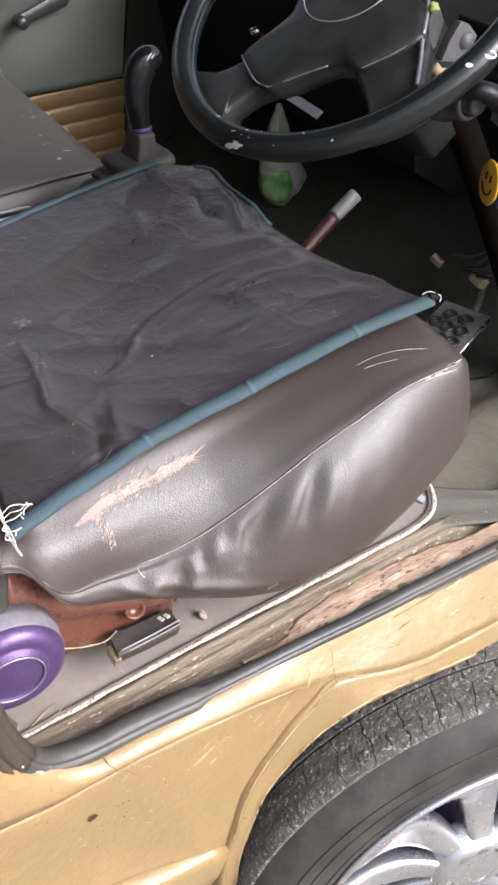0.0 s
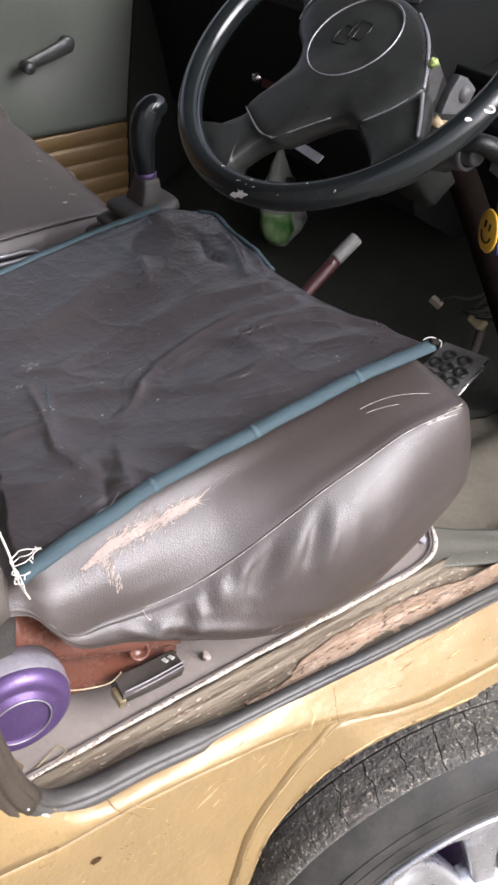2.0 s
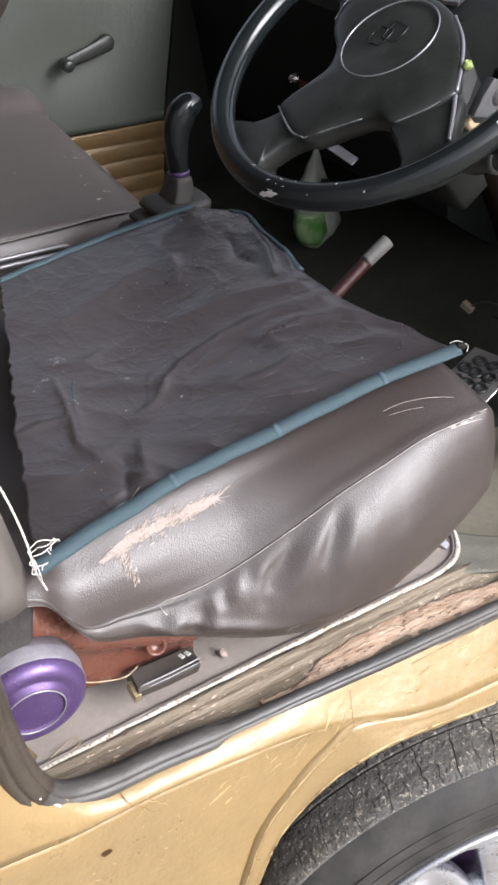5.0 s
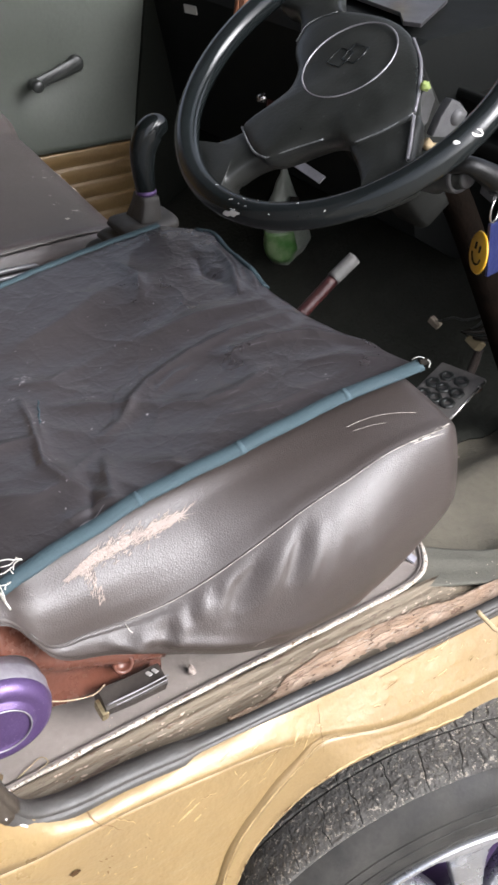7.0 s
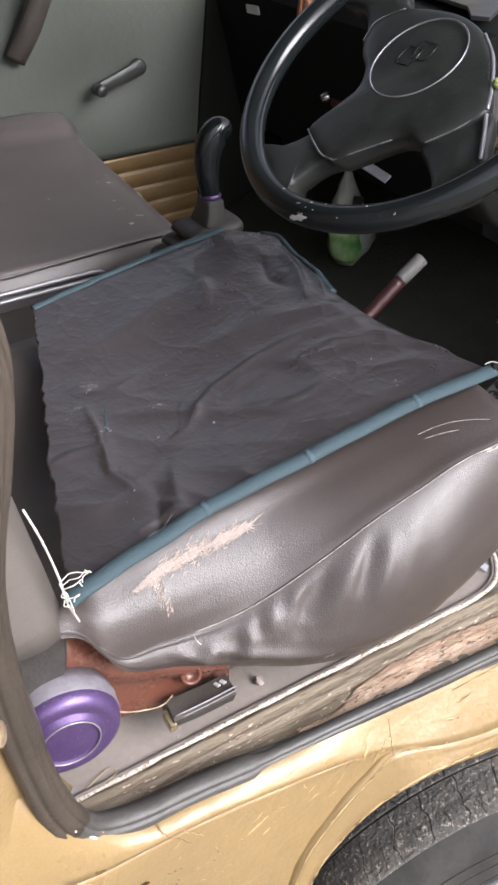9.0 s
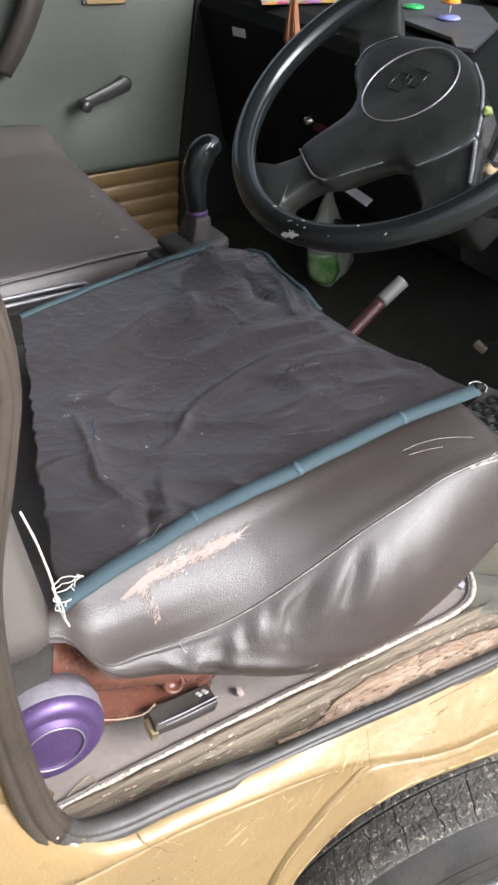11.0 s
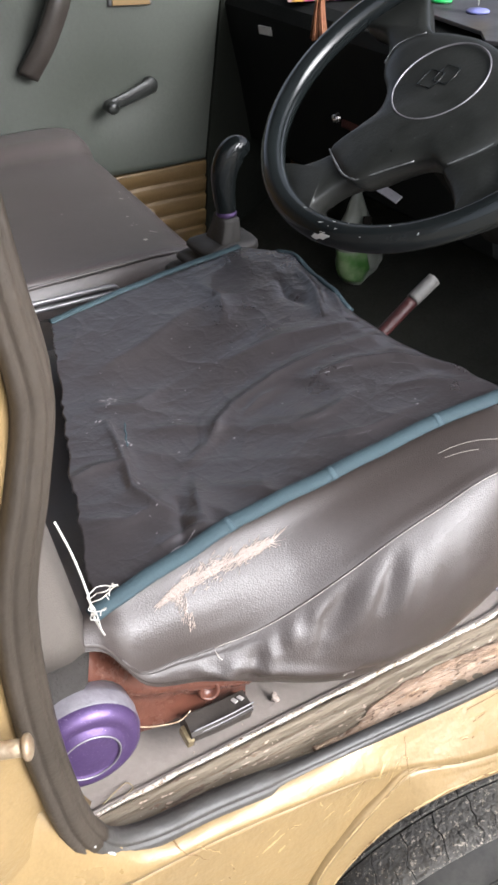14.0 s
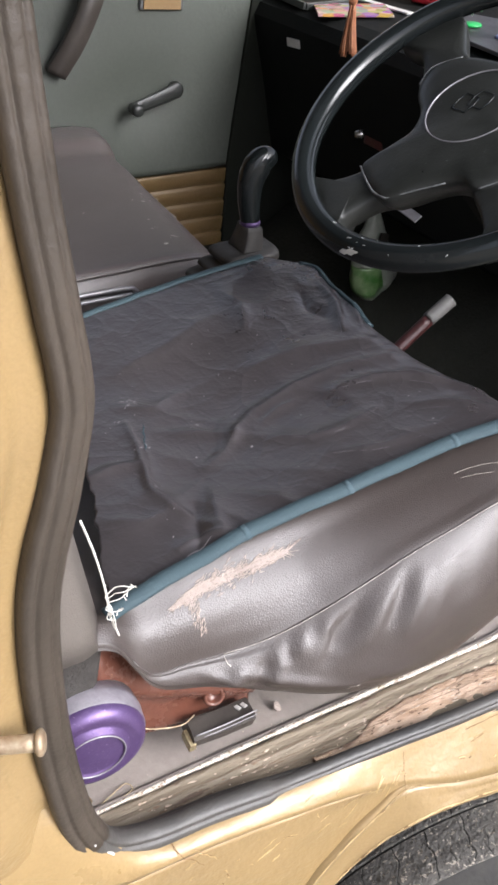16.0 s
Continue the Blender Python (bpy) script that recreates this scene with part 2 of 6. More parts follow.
def mesh_of(verts, faces, smooth=True):
    me = bpy.data.meshes.new("mesh")
    me.from_pydata([tuple(v) for v in verts], [], faces)
    bm = bmesh.new()
    bm.from_mesh(me)
    bpy.data.meshes.remove(me)
    for f in bm.faces:
        f.smooth = smooth
    return bm


def loft(rows, closed=False, caps=False, smooth=True):
    """A skin over rows of points; closed joins each row's ends; caps fill the first and last row."""
    n = len(rows[0])
    verts = [p for r in rows for p in r]
    faces = []
    for i in range(len(rows) - 1):
        for j in range(n if closed else n - 1):
            k = (j + 1) % n
            faces.append((i * n + j, i * n + k, (i + 1) * n + k, (i + 1) * n + j))
    if caps:
        faces.append(tuple(range(n - 1, -1, -1)))
        faces.append(tuple(range((len(rows) - 1) * n, len(rows) * n)))
    bm = mesh_of(verts, faces, smooth)
    bmesh.ops.recalc_face_normals(bm, faces=bm.faces)
    return bm


def sweep(path, profile, up=(0, 0, 1), caps=True, scale=None, loop=False, smooth=True):
    """A closed 2D profile (side, up) drawn along a path; scale(i/n) may taper it."""
    rows, up = [], Vector(up)
    m = len(path)
    for i, p in enumerate(path):
        a, b = (path[(i - 1) % m], path[(i + 1) % m]) if loop else (path[max(i - 1, 0)], path[min(i + 1, m - 1)])
        d = (b - a).normalized()
        side = d.cross(up).normalized()
        top = side.cross(d)
        s = scale(i / (m - 1)) if scale else 1.0
        rows.append([p + side * (x * s) + top * (y * s) for x, y in profile])
    if loop:
        rows.append(rows[0])
        bm = loft(rows, True, False, smooth)
        bmesh.ops.remove_doubles(bm, verts=bm.verts, dist=1e-6)
        return bm
    return loft(rows, True, caps, smooth)


def ring(r, n=12, ry=None):
    return [(r * math.cos(2 * math.pi * k / n), (ry or r) * math.sin(2 * math.pi * k / n)) for k in range(n)]


def tube(ctrl, r, n=40, seg=10, up=(0, 0, 1), scale=None, ry=None):
    return sweep(even(ctrl, n), ring(r, seg, ry), up, True, scale)


def lathe(profile, centre, axis, seg=40):
    """Turns (radius, along) pairs round the axis."""
    axis = Vector(axis).normalized()
    u = axis.orthogonal().normalized()
    w = axis.cross(u)
    c = Vector(centre)
    rows = [[c + axis * h + (u * math.cos(2 * math.pi * k / seg) + w * math.sin(2 * math.pi * k / seg)) * max(r, 1e-5) for k in range(seg)] for r, h in profile]
    bm = loft(rows, True)
    bmesh.ops.remove_doubles(bm, verts=bm.verts, dist=1e-5)
    return bm


def block(size, m, bevel=0.004, seg=2):
    """A bevelled box of that size, its centre at the pose m."""
    bm = bmesh.new()
    bmesh.ops.create_cube(bm, size=1)
    bmesh.ops.scale(bm, vec=size, verts=bm.verts)
    if bevel:
        bmesh.ops.bevel(bm, geom=list(bm.edges), offset=min(bevel, 0.45 * min(size)), segments=seg, affect="EDGES", profile=0.7)
    bmesh.ops.transform(bm, matrix=m, verts=bm.verts)
    for f in bm.faces:
        f.smooth = bevel > 0.003
    return bm


def prism(outline, y0, y1, m=None, bevel=0.0):
    """An outline in (x, z) given thickness in y."""
    n = len(outline)
    verts = [(x, y0, z) for x, z in outline] + [(x, y1, z) for x, z in outline]
    faces = [tuple(range(n)), tuple(range(2 * n - 1, n - 1, -1))] + [(i, i + n, (i + 1) % n + n, (i + 1) % n) for i in range(n)]
    bm = mesh_of(verts, faces, False)
    bmesh.ops.recalc_face_normals(bm, faces=bm.faces)
    if bevel:
        bmesh.ops.bevel(bm, geom=list(bm.edges), offset=bevel, segments=2, affect="EDGES", profile=0.7)
    if m is not None:
        bmesh.ops.transform(bm, matrix=m, verts=bm.verts)
    return bm


def join(*bms):
    out = bms[0]
    for b in bms[1:]:
        me = bpy.data.meshes.new("tmp")
        b.to_mesh(me)
        out.from_mesh(me)
        bpy.data.meshes.remove(me)
        b.free()
    return out


def thing(name, base, label, category, group="", kind=""):
    ob = new(name)
    ob.location = base
    ob.empty_display_size = 0.05
    return tagged(ob, label, category, group, kind)


def part(name, bm, mat, parent=None, label="", thick=0.0):
    """Links a bmesh as one mesh object, under a thing or a part."""
    me = bpy.data.meshes.new(name)
    bm.to_mesh(me)
    bm.free()
    me.materials.append(mat)
    ob = new(name, me)
    if parent is not None:
        ob.parent = parent
        if parent.type == "EMPTY":
            ob.matrix_parent_inverse = Matrix.Translation(-parent.location)
    if thick:
        s = ob.modifiers.new("thickness", "SOLIDIFY")
        s.thickness, s.offset = thick, -1
    return tagged(ob, label) if label else ob


def setting(name, bm, mat, label, category, thick=0.0):
    return tagged(part(name, bm, mat, None, "", thick), label, category, "", "structure")


def gauss(d, w):
    return math.exp(-(d / w) ** 2)


def fold(x, y, a, b, width, height):
    """A ridge (or, below zero, a valley) from a to b that fades at both ends."""
    ax, ay, bx, by = *a, *b
    dx, dy = bx - ax, by - ay
    q = dx * dx + dy * dy
    t = max(0.0, min(1.0, ((x - ax) * dx + (y - ay) * dy) / q))
    d = math.hypot(x - ax - t * dx, y - ay - t * dy)
    return height * gauss(d, width) * (0.35 + 0.65 * math.sin(math.pi * min(1, max(0, 0.12 + 0.76 * t))))


def ridge(x, y, line, width, height):
    """A sharp fold along a chain of points: a tent that falls off over width and fades towards both ends."""
    best, at = 9.0, 0.0
    n = len(line) - 1
    for k in range(n):
        (ax, ay), (bx, by) = line[k], line[k + 1]
        dx, dy = bx - ax, by - ay
        t = max(0.0, min(1.0, ((x - ax) * dx + (y - ay) * dy) / (dx * dx + dy * dy)))
        d = math.hypot(x - ax - t * dx, y - ay - t * dy)
        if d < best:
            best, at = d, (k + t) / n
    if best > 5 * width:
        return 0.0
    return height * math.exp(-math.sqrt(best * best + 1e-6) / width) * (0.25 + 0.75 * math.sin(math.pi * (0.08 + 0.84 * at)))


def along(x, table):
    """Smooth value at x from (x, value) pairs: a cubic through them."""
    if x <= table[0][0]:
        return table[0][1]
    for i in range(len(table) - 1):
        (x0, v0), (x1, v1) = table[i], table[i + 1]
        if x <= x1:
            h, t = x1 - x0, (x - x0) / (x1 - x0)
            s = (v1 - v0) / h
            m0 = 0.5 * (s + (v0 - table[i - 1][1]) / (x0 - table[i - 1][0])) if i else s
            m1 = 0.5 * (s + (table[i + 2][1] - v1) / (table[i + 2][0] - x1)) if i + 2 < len(table) else s
            return (1 + 2 * t) * (1 - t) ** 2 * v0 + t * (1 - t) ** 2 * h * m0 + t * t * (3 - 2 * t) * v1 + t * t * (t - 1) * h * m1
    return table[-1][1]


# ---- ground and shell of the van ----
def skew(x):
    """How far the outer skin runs out towards the front wheel."""
    return -0.055 * (x - 0.25)


def sheet(x0, x1, y0, y1, z, n=2):
    return loft([[V(x0 + (x1 - x0) * i / n, y0 + (y1 - y0) * j / n, z) for j in range(n + 1)] for i in range(n + 1)], smooth=False)


setting("ground", sheet(-60, 60, -60, 60, -0.004, 4), CONCRETE, "dusty grey concrete ground beneath the parked van", "ground")


def outline_panel(outer, holes, y0, y1):
    """An upright panel in x and z with rectangular holes, y0 to y1 thick."""
    xs = sorted({outer[0], outer[1], *(v for h in holes for v in h[:2])})
    zs = sorted({outer[2], outer[3], *(v for h in holes for v in h[2:])})
    parts = []
    for a, b in zip(xs, xs[1:]):
        for c, d in zip(zs, zs[1:]):
            if not any(h[0] <= a and b <= h[1] and h[2] <= c and d <= h[3] for h in holes):
                parts.append(block((b - a, y1 - y0, d - c), pose((a + b) / 2, (y0 + y1) / 2, (c + d) / 2), 0))
    bm = join(*parts)
    bmesh.ops.remove_doubles(bm, verts=bm.verts, dist=1e-5)
    return bm


# shell that closes the cab: roof, tail, far side with its window, front with the windscreen opening
setting("ceiling", block((2.34, 1.38, 0.03), pose(-0.13, 0.67, 1.80), 0.01), DOORCARD, "pale headlining under the van roof", "ceiling")
setting("wall_rear", block((0.03, 1.30, 1.5), pose(-1.2, 0.67, 1.05), 0.005), DARK, "dark rear end of the van's load space", "wall")
setting("wall_far", join(outline_panel((-1.2, 0.96, 0.2, 1.79), [(0.26, 0.92, 1.22, 1.70)], 1.30, 1.34), prism([(0.96, 0.2), (1.47, 0.2), (1.47, 1.20), (0.96, 1.22)], 1.302, 1.338)), GOLD_DULL,
        "gold painted far side of the van with a window opening", "wall")
setting("wall_front", outline_panel((0.07, 1.27, 0.2, 1.21), [], -0.02, 0.02), DASH,
        "dark front bulkhead below the windscreen", "wall").matrix_world = pose(1.46, 0, 0, 0, 0, 90)
for y in (0.09, 1.32):
    setting("windscreen_pillar", tube([(1.46, y, 1.20), (1.27, y, 1.50), (1.03, y, 1.79)], 0.026, 12, 12, up=(0, 1, 0)), GOLD_DULL, "gold painted pillar beside the raked windscreen opening", "pillar")
setting("wall_near", outline_panel((-1.2, 0.055, 0.2, 1.79), [(-0.95, -0.15, 1.22, 1.68)], 0.075, 0.095), GOLD_DULL,
        "gold painted near side of the van behind the door opening", "wall")
setting("wall_scuttle", block((0.36, 0.05, 1.1), pose(1.28, 0.055, 0.70), 0.01), DASH, "dark inner side of the footwell by the hinge pillar", "wall")

# near side skin: sill ledge, panel, arch flare
body = thing("van_side", (0.3, 0.02, 0.3), "dented gold painted van side below an open door", "van body")
flare_c = [(0.240, 0.026, 0.250), (0.264, 0.026, 0.360), (0.281, 0.026, 0.447), (0.301, 0.0255, 0.520), (0.334, 0.024, 0.566), (0.370, 0.0215, 0.598), (0.398, 0.019, 0.617), (0.449, 0.008, 0.606), (0.496, 0.002, 0.598), (0.586, -0.003, 0.594), (0.70, -0.007, 0.591), (0.81, -0.012, 0.568), (0.90, -0.007, 0.42)]
lip_c = [(0.268, 0.024, 0.300), (0.283, 0.022, 0.366), (0.290, 0.022, 0.425), (0.313, 0.022, 0.495), (0.340, 0.021, 0.529), (0.373, 0.014, 0.564), (0.4145, 0.0035, 0.588), (0.4545, -0.0008, 0.589), (0.496, -0.0045, 0.584), (0.586, -0.012, 0.574), (0.70, -0.015, 0.570), (0.79, -0.020, 0.54), (0.86, -0.020, 0.40)]
CREASE = [(-0.6, 0.652), (0.05, 0.650), (0.123, 0.644), (0.198, 0.648), (0.251, 0.645), (0.308, 0.640), (0.35, 0.633), (0.394, 0.6225), (0.449, 0.606), (0.496, 0.598), (0.586, 0.594), (0.70, 0.591), (1.2, 0.570)]


def crease(x):
    """Height of the line where the shoulder under the seal turns into the panel."""
    for (x0, z0), (x1, z1) in zip(CREASE, CREASE[1:]):
        if x <= x1:
            return z0 + (z1 - z0) * (x - x0) / (x1 - x0)
    return CREASE[-1][1]


# shoulder: from under the seal outwards to the crease
xs = [-0.6 + 1.8 * i / 180 for i in range(181)]


def brim(x):
    """Height of the shoulder's upper edge, which climbs behind the opening's corner."""
    return 0.660 + 0.10 * max(0.0, min(1.0, (0.165 - x) / 0.085)) ** 1.5


def soft(x):
    return max(0.0, min(1.0, (0.40 - x) / 0.08))


def out(x):
    """How far the crease stands out: it comes forward to meet the arch band."""
    return along(x, [(-0.6, 0.030), (0.30, 0.030), (0.394, 0.0285), (0.449, 0.0189), (0.496, 0.0155), (0.586, 0.0155), (0.70, 0.0178), (1.2, 0.0178)])


rows = []
for f, bulge in ((0.0, 0.0), (0.04, 0.0005), (0.12, 0.002), (0.3, 0.0035), (0.5, 0.004), (0.7, 0.0035), (0.88, 0.002), (1.0, 0.0)):
    rows.append([V(x, 0.052 + skew(x) + (out(x) - 0.052) * f - bulge * (0.5 + 1.5 * max(0.0, min(1.0, (0.24 - x) / 0.1))) * soft(x), brim(x) + (crease(x) - brim(x)) * f + bulge * soft(x) + 0.0012 * noise.noise(V(x * 14, f * 3, 0))) for x in xs])
part("shoulder", loft(rows), GOLD, body, thick=0.002)

# recessed panel behind the arch
N = 90
low = spline([(-0.6, 0.460, 0), (-0.2, 0.460, 0), (0.05, 0.460, 0), (0.14, 0.459, 0), (0.215, 0.453, 0), (0.268, 0.440, 0), (0.284, 0.450, 0), (0.303, 0.520, 0), (0.343, 0.571, 0), (0.399, 0.617, 0)], N)
top = spline([(-0.6, 0, 0), (-0.2, 0, 0), (0.02, 0, 0), (0.12, 0, 0), (0.18, 0, 0), (0.23, 0, 0), (0.275, 0, 0), (0.305, 0, 0), (0.340, 0, 0), (0.388, 0, 0)], N)
rows = []
for k in range(31):
    f = k / 30
    row = []
    for i, (a, b) in enumerate(zip(top, low)):
        u = max(0.0, min(1.0, (i / (N - 1) - 0.30) / 0.22))
        x, z = a.x + (b.x - a.x) * f, crease(a.x) + (b.y - crease(a.x)) * f
        p = V(x, out(x) + 0.0003 + skew(x), z)
        p.y += 0.0012 * min(1, f * 6) + 0.013 * f * f * (3 - 2 * f) * (1 - u) + 0.0060 * noise.noise(p * 8) * min(1, f * 4) * (1 - 0.7 * f * u) + 0.0010 * noise.noise(p * 40)
        p.y -= 0.0015 * u * u * (3 - 2 * u) * f * f
        row.append(p)
    rows.append(row)
panel = part("side_panel", loft(rows), GOLD, body, thick=-0.003)
under = []
for dy, dz in ((0.012, 0.006), (0.002, 0.003), (-0.006, 0.0), (-0.0095, -0.004), (-0.0105, -0.012), (-0.006, -0.05), (0.02, -0.15)):
    under.append([V(x, 0.034 + skew(x) + dy + 0.0015 * noise.noise(V(x * 20, 0, 0)), 0.460 - 0.16 * max(0.0, x - 0.16) + dz) for x in [-0.6 + 0.880 * i / 40 for i in range(41)]])
part("rocker_ledge", loft(under), GOLD, body, thick=0.003)
# raised band round the arch, with its lip turned in
fl, li = spline(flare_c, 130), spline(lip_c, 130)
proud = [max(0.0, min(1.0, (0.405 - p.x) / 0.06)) for p in fl]
rows = [[p + V(-0.001, 0.016, 0.001) for p in fl]]
for dx, dy, dz in ((-0.0020, 0.0040, 0.0020), (-0.0016, -0.0004, 0.0016), (0.0000, -0.0034, 0.0004), (0.0030, -0.0042, -0.0018)):
    rows.append([p + V(dx, 0.0012 + (dy - 0.0012) * k, dz) for p, k in zip(fl, proud)])
for k in range(9):
    f = k / 8
    f = 0.10 + 0.90 * f
    rows.append([a.lerp(b, f) + V(0, 0.0004 * math.sin(math.pi * f) + 0.0008 * noise.noise(a * 30 + V(0, 0, 4 * f)), 0.0008 * math.sin(math.pi * f)) for a, b in zip(fl, li)])
for dx, dy, dz in ((0.001, -0.002, -0.003), (0.002, -0.001, -0.007), (0.003, 0.004, -0.010), (0.004, 0.016, -0.011), (0.004, 0.034, -0.011)):
    rows.append([p + V(dx, dy, dz + 0.0008 * noise.noise(p * 50)) for p in li])
part("arch_flare", loft(rows), GOLD, body, thick=0.0015)

# inner wheel well
well = [[V(p.x, y if y else p.y + 0.014, p.z + 0.004) for p in spline(lip_c, 40)] for y in (0, 0.12, 0.32)]
setting("wheel_well", loft(well), DARK, "dark underside of the wheel housing", "wheel housing", thick=0.002)

# pillar behind the opening, gold outside, with the striker bolt
edge_c = [(0.106, 0.700), (0.094, 0.730), (0.082, 0.764), (0.072, 0.80), (0.068, 0.84), (0.066, 0.90), (0.068, 0.95), (0.074, 0.99), (0.087, 1.033), (0.096, 1.075), (0.097, 1.10), (0.091, 1.14), (0.082, 1.22), (0.075, 1.30), (0.065, 1.42), (0.07, 1.62), (0.10, 1.74)]
edge = even([(x, 0.0, z) for x, z in edge_c], 90)
rows = []
for dx, y in ((0.012, 0.072), (0.003, 0.060), (-0.005, 0.055), (-0.014, 0.055), (-0.022, 0.050), (-0.032, 0.043), (-0.05, 0.039), (-0.10, 0.036), (-0.2, 0.038), (-0.5, 0.044)):
    rows.append([V(p.x + dx, y + 0.012 * max(0.0, min(1.0, (0.775 - p.z) / 0.05)) + 0.003 * noise.noise(V(p.x + dx, 3, p.z) * 12), p.z - (0.02 * (dx < -0.03))) for p in edge])
part("pillar_skin", loft(rows), GOLD, body, thick=0.003)
bolt = part("striker_bolt", join(tube([(0.034, 0.043, 0.859), (0.066, 0.027, 0.863)], 0.0060, 6, 14), lathe([(0.0, 0.0), (0.0072, 0.0), (0.0085, 0.001), (0.0089, 0.0025), (0.0085, 0.004), (0.0060, 0.0055), (0, 0.006)], (0.066, 0.027, 0.863), (0.03, -0.015, 0.003), 20)),
            BRASS, body, "rusty brass-coloured striker bolt")

# rubber seal along sill and pillar: a fat bead with a second bead inside it
seal = thing("door_seal", (0.3, 0.05, 0.665), "worn black rubber door seal round the opening", "door seal")
path_c = [(1.15, 0.028, 0.660), (0.9, 0.024, 0.657), (0.70, 0.028, 0.655), (0.58, 0.034, 0.655), (0.46, 0.041, 0.654), (0.36, 0.047, 0.655), (0.27, 0.051, 0.657), (0.20, 0.055, 0.660), (0.152, 0.056, 0.664), (0.119, 0.056, 0.681),
          (0.099, 0.055, 0.722), (0.089, 0.054, 0.78), (0.083, 0.053, 0.84), (0.081, 0.053, 0.90), (0.083, 0.053, 0.95), (0.090, 0.053, 0.99), (0.102, 0.053, 1.035), (0.111, 0.053, 1.08), (0.110, 0.053, 1.11), (0.104, 0.053, 1.15), (0.096, 0.053, 1.22), (0.089, 0.053, 1.30), (0.079, 0.053, 1.42), (0.085, 0.055, 1.62), (0.12, 0.06, 1.73)]
path = even(path_c, 240)
for i, p in enumerate(path):
    p += V(0.0025 * max(0.0, min(1.0, (p.z - 1.05) / 0.1)), 0.0008 * noise.noise(p * 22), 0.0006 * noise.noise(p * 25 + V(5, 0, 0)))
prof = [(0.0150, 0.002), (0.0146, -0.006), (0.0120, -0.0105), (0.0088, -0.0112), (0.0074, -0.0108), (0.0062, -0.0096), (0.0050, -0.0096), (0.0038, -0.0112), (0.0015, -0.0118), (-0.0030, -0.0116), (-0.0052, -0.0105), (-0.0062, -0.0088), (-0.0074, -0.0087), (-0.0086, -0.0096), (-0.0115, -0.0080), (-0.0142, -0.002), (-0.013, 0.006), (-0.006, 0.011), (0.008, 0.011), (0.0135, 0.008)]
path_len = len(path) - 1
def bead_scale(p):
    if p.z < 0.70:
        return 0.95 - 0.32 * min(1, max(0, (p.x - 0.262) / 0.012))
    return 0.95 - 0.10 * max(0.0, min(1.0, (p.z - 0.98) / 0.1))


turn = next(i for i, p in enumerate(path) if p.z > 0.705)
lower, upper = path[:turn + 1], path[turn - 1:]
part("outer_bead", sweep(lower, prof, up=(0, 1, 0), scale=lambda s: bead_scale(lower[round(s * (len(lower) - 1))])), RUBBER, seal)
part("pillar_bead", sweep(upper, prof, up=(0, 1, 0), scale=lambda s: (1.05 - 0.05 * min(1.0, 12 * s)) * bead_scale(upper[round(s * (len(upper) - 1))])), RUBBER_BROWN, seal, "dusty brown rubber on the pillar")
inner = [p + V(0.007 * min(1, max(0, (p.z - 0.67) / 0.05)), 0.0075 - 0.001 * min(1, max(0, (p.x - 0.25) / 0.08)) + 0.006 * min(1, max(0, (p.z - 0.67) / 0.05)), 0.0015 * (1 - min(1, max(0, (p.z - 0.67) / 0.05)))) for p in path]
part("inner_bead", sweep(inner, ring(0.0068, 10), up=(0, 1, 0), scale=lambda s: 1.0 - 0.92 * min(1, max(0, (inner[round(s * path_len)].x - 0.25) / 0.09)) if inner[round(s * path_len)].z < 0.72 else 1.0), RUBBER, seal)

# pillar's inner trim behind the seal
rows = []
for dx, y, k in ((0.006, 0.062, 0.25), (0.012, 0.070, 0.7), (0.015, 0.085, 1), (0.014, 0.105, 1), (-0.01, 0.115, 1)):
    rows.append([V(p.x + dx + k * 0.006 * gauss(p.z - 1.06, 0.15), y, p.z) for p in even([(x, 0, z) for x, y, z in path_c[11:]], 80)])
setting("pillar_trim", loft(rows), TRIM, "brown-grey trim on the inner face of the door pillar", "pillar trim", thick=0.003)

# sill between seal and seat platform: chipped paint, pink primer towards the front
def sill_row(y, z, rough):
    return [V(0.10 + 0.95 * i / 200, y + skew(0.10 + 0.95 * i / 200) * max(0.0, min(1.0, (0.088 - y) / 0.03)), z - 0.008 * max(0.0, min(1.0, (0.95 * i / 200 - 0.495) / 0.04)) * max(0.0, min(1.0, (y - 0.066) / 0.012)) + 0.6 * rough * noise.noise(V(0.10 + 0.95 * i / 200, y, 0) * 14) + 0.25 * rough * noise.noise(V(i * 0.25, y * 100, 2))) for i in range(201)]


sill_rows = [sill_row(y, z, r) for y, z, r in ((0.050, 0.630, 0), (0.056, 0.646, 0.0), (0.060, 0.651, 0.002), (0.064, 0.652, 0.003), (0.068, 0.651, 0.003), (0.0715, 0.6505, 0.003), (0.0750, 0.6505, 0.002), (0.0775, 0.6500, 0.002), (0.080, 0.6500, 0.002), (0.083, 0.6505, 0.002), (0.0850, 0.6525, 0.0015), (0.0870, 0.6528, 0.001), (0.089, 0.6520, 0.001), (0.094, 0.6540, 0.001), (0.0985, 0.6560, 0.0005), (0.1012, 0.63, 0))]
sill = part("sill", loft(sill_rows), SILL)
tagged(sill, "chipped gold and brown painted door sill channel", "door sill", "", "structure")
pr = []
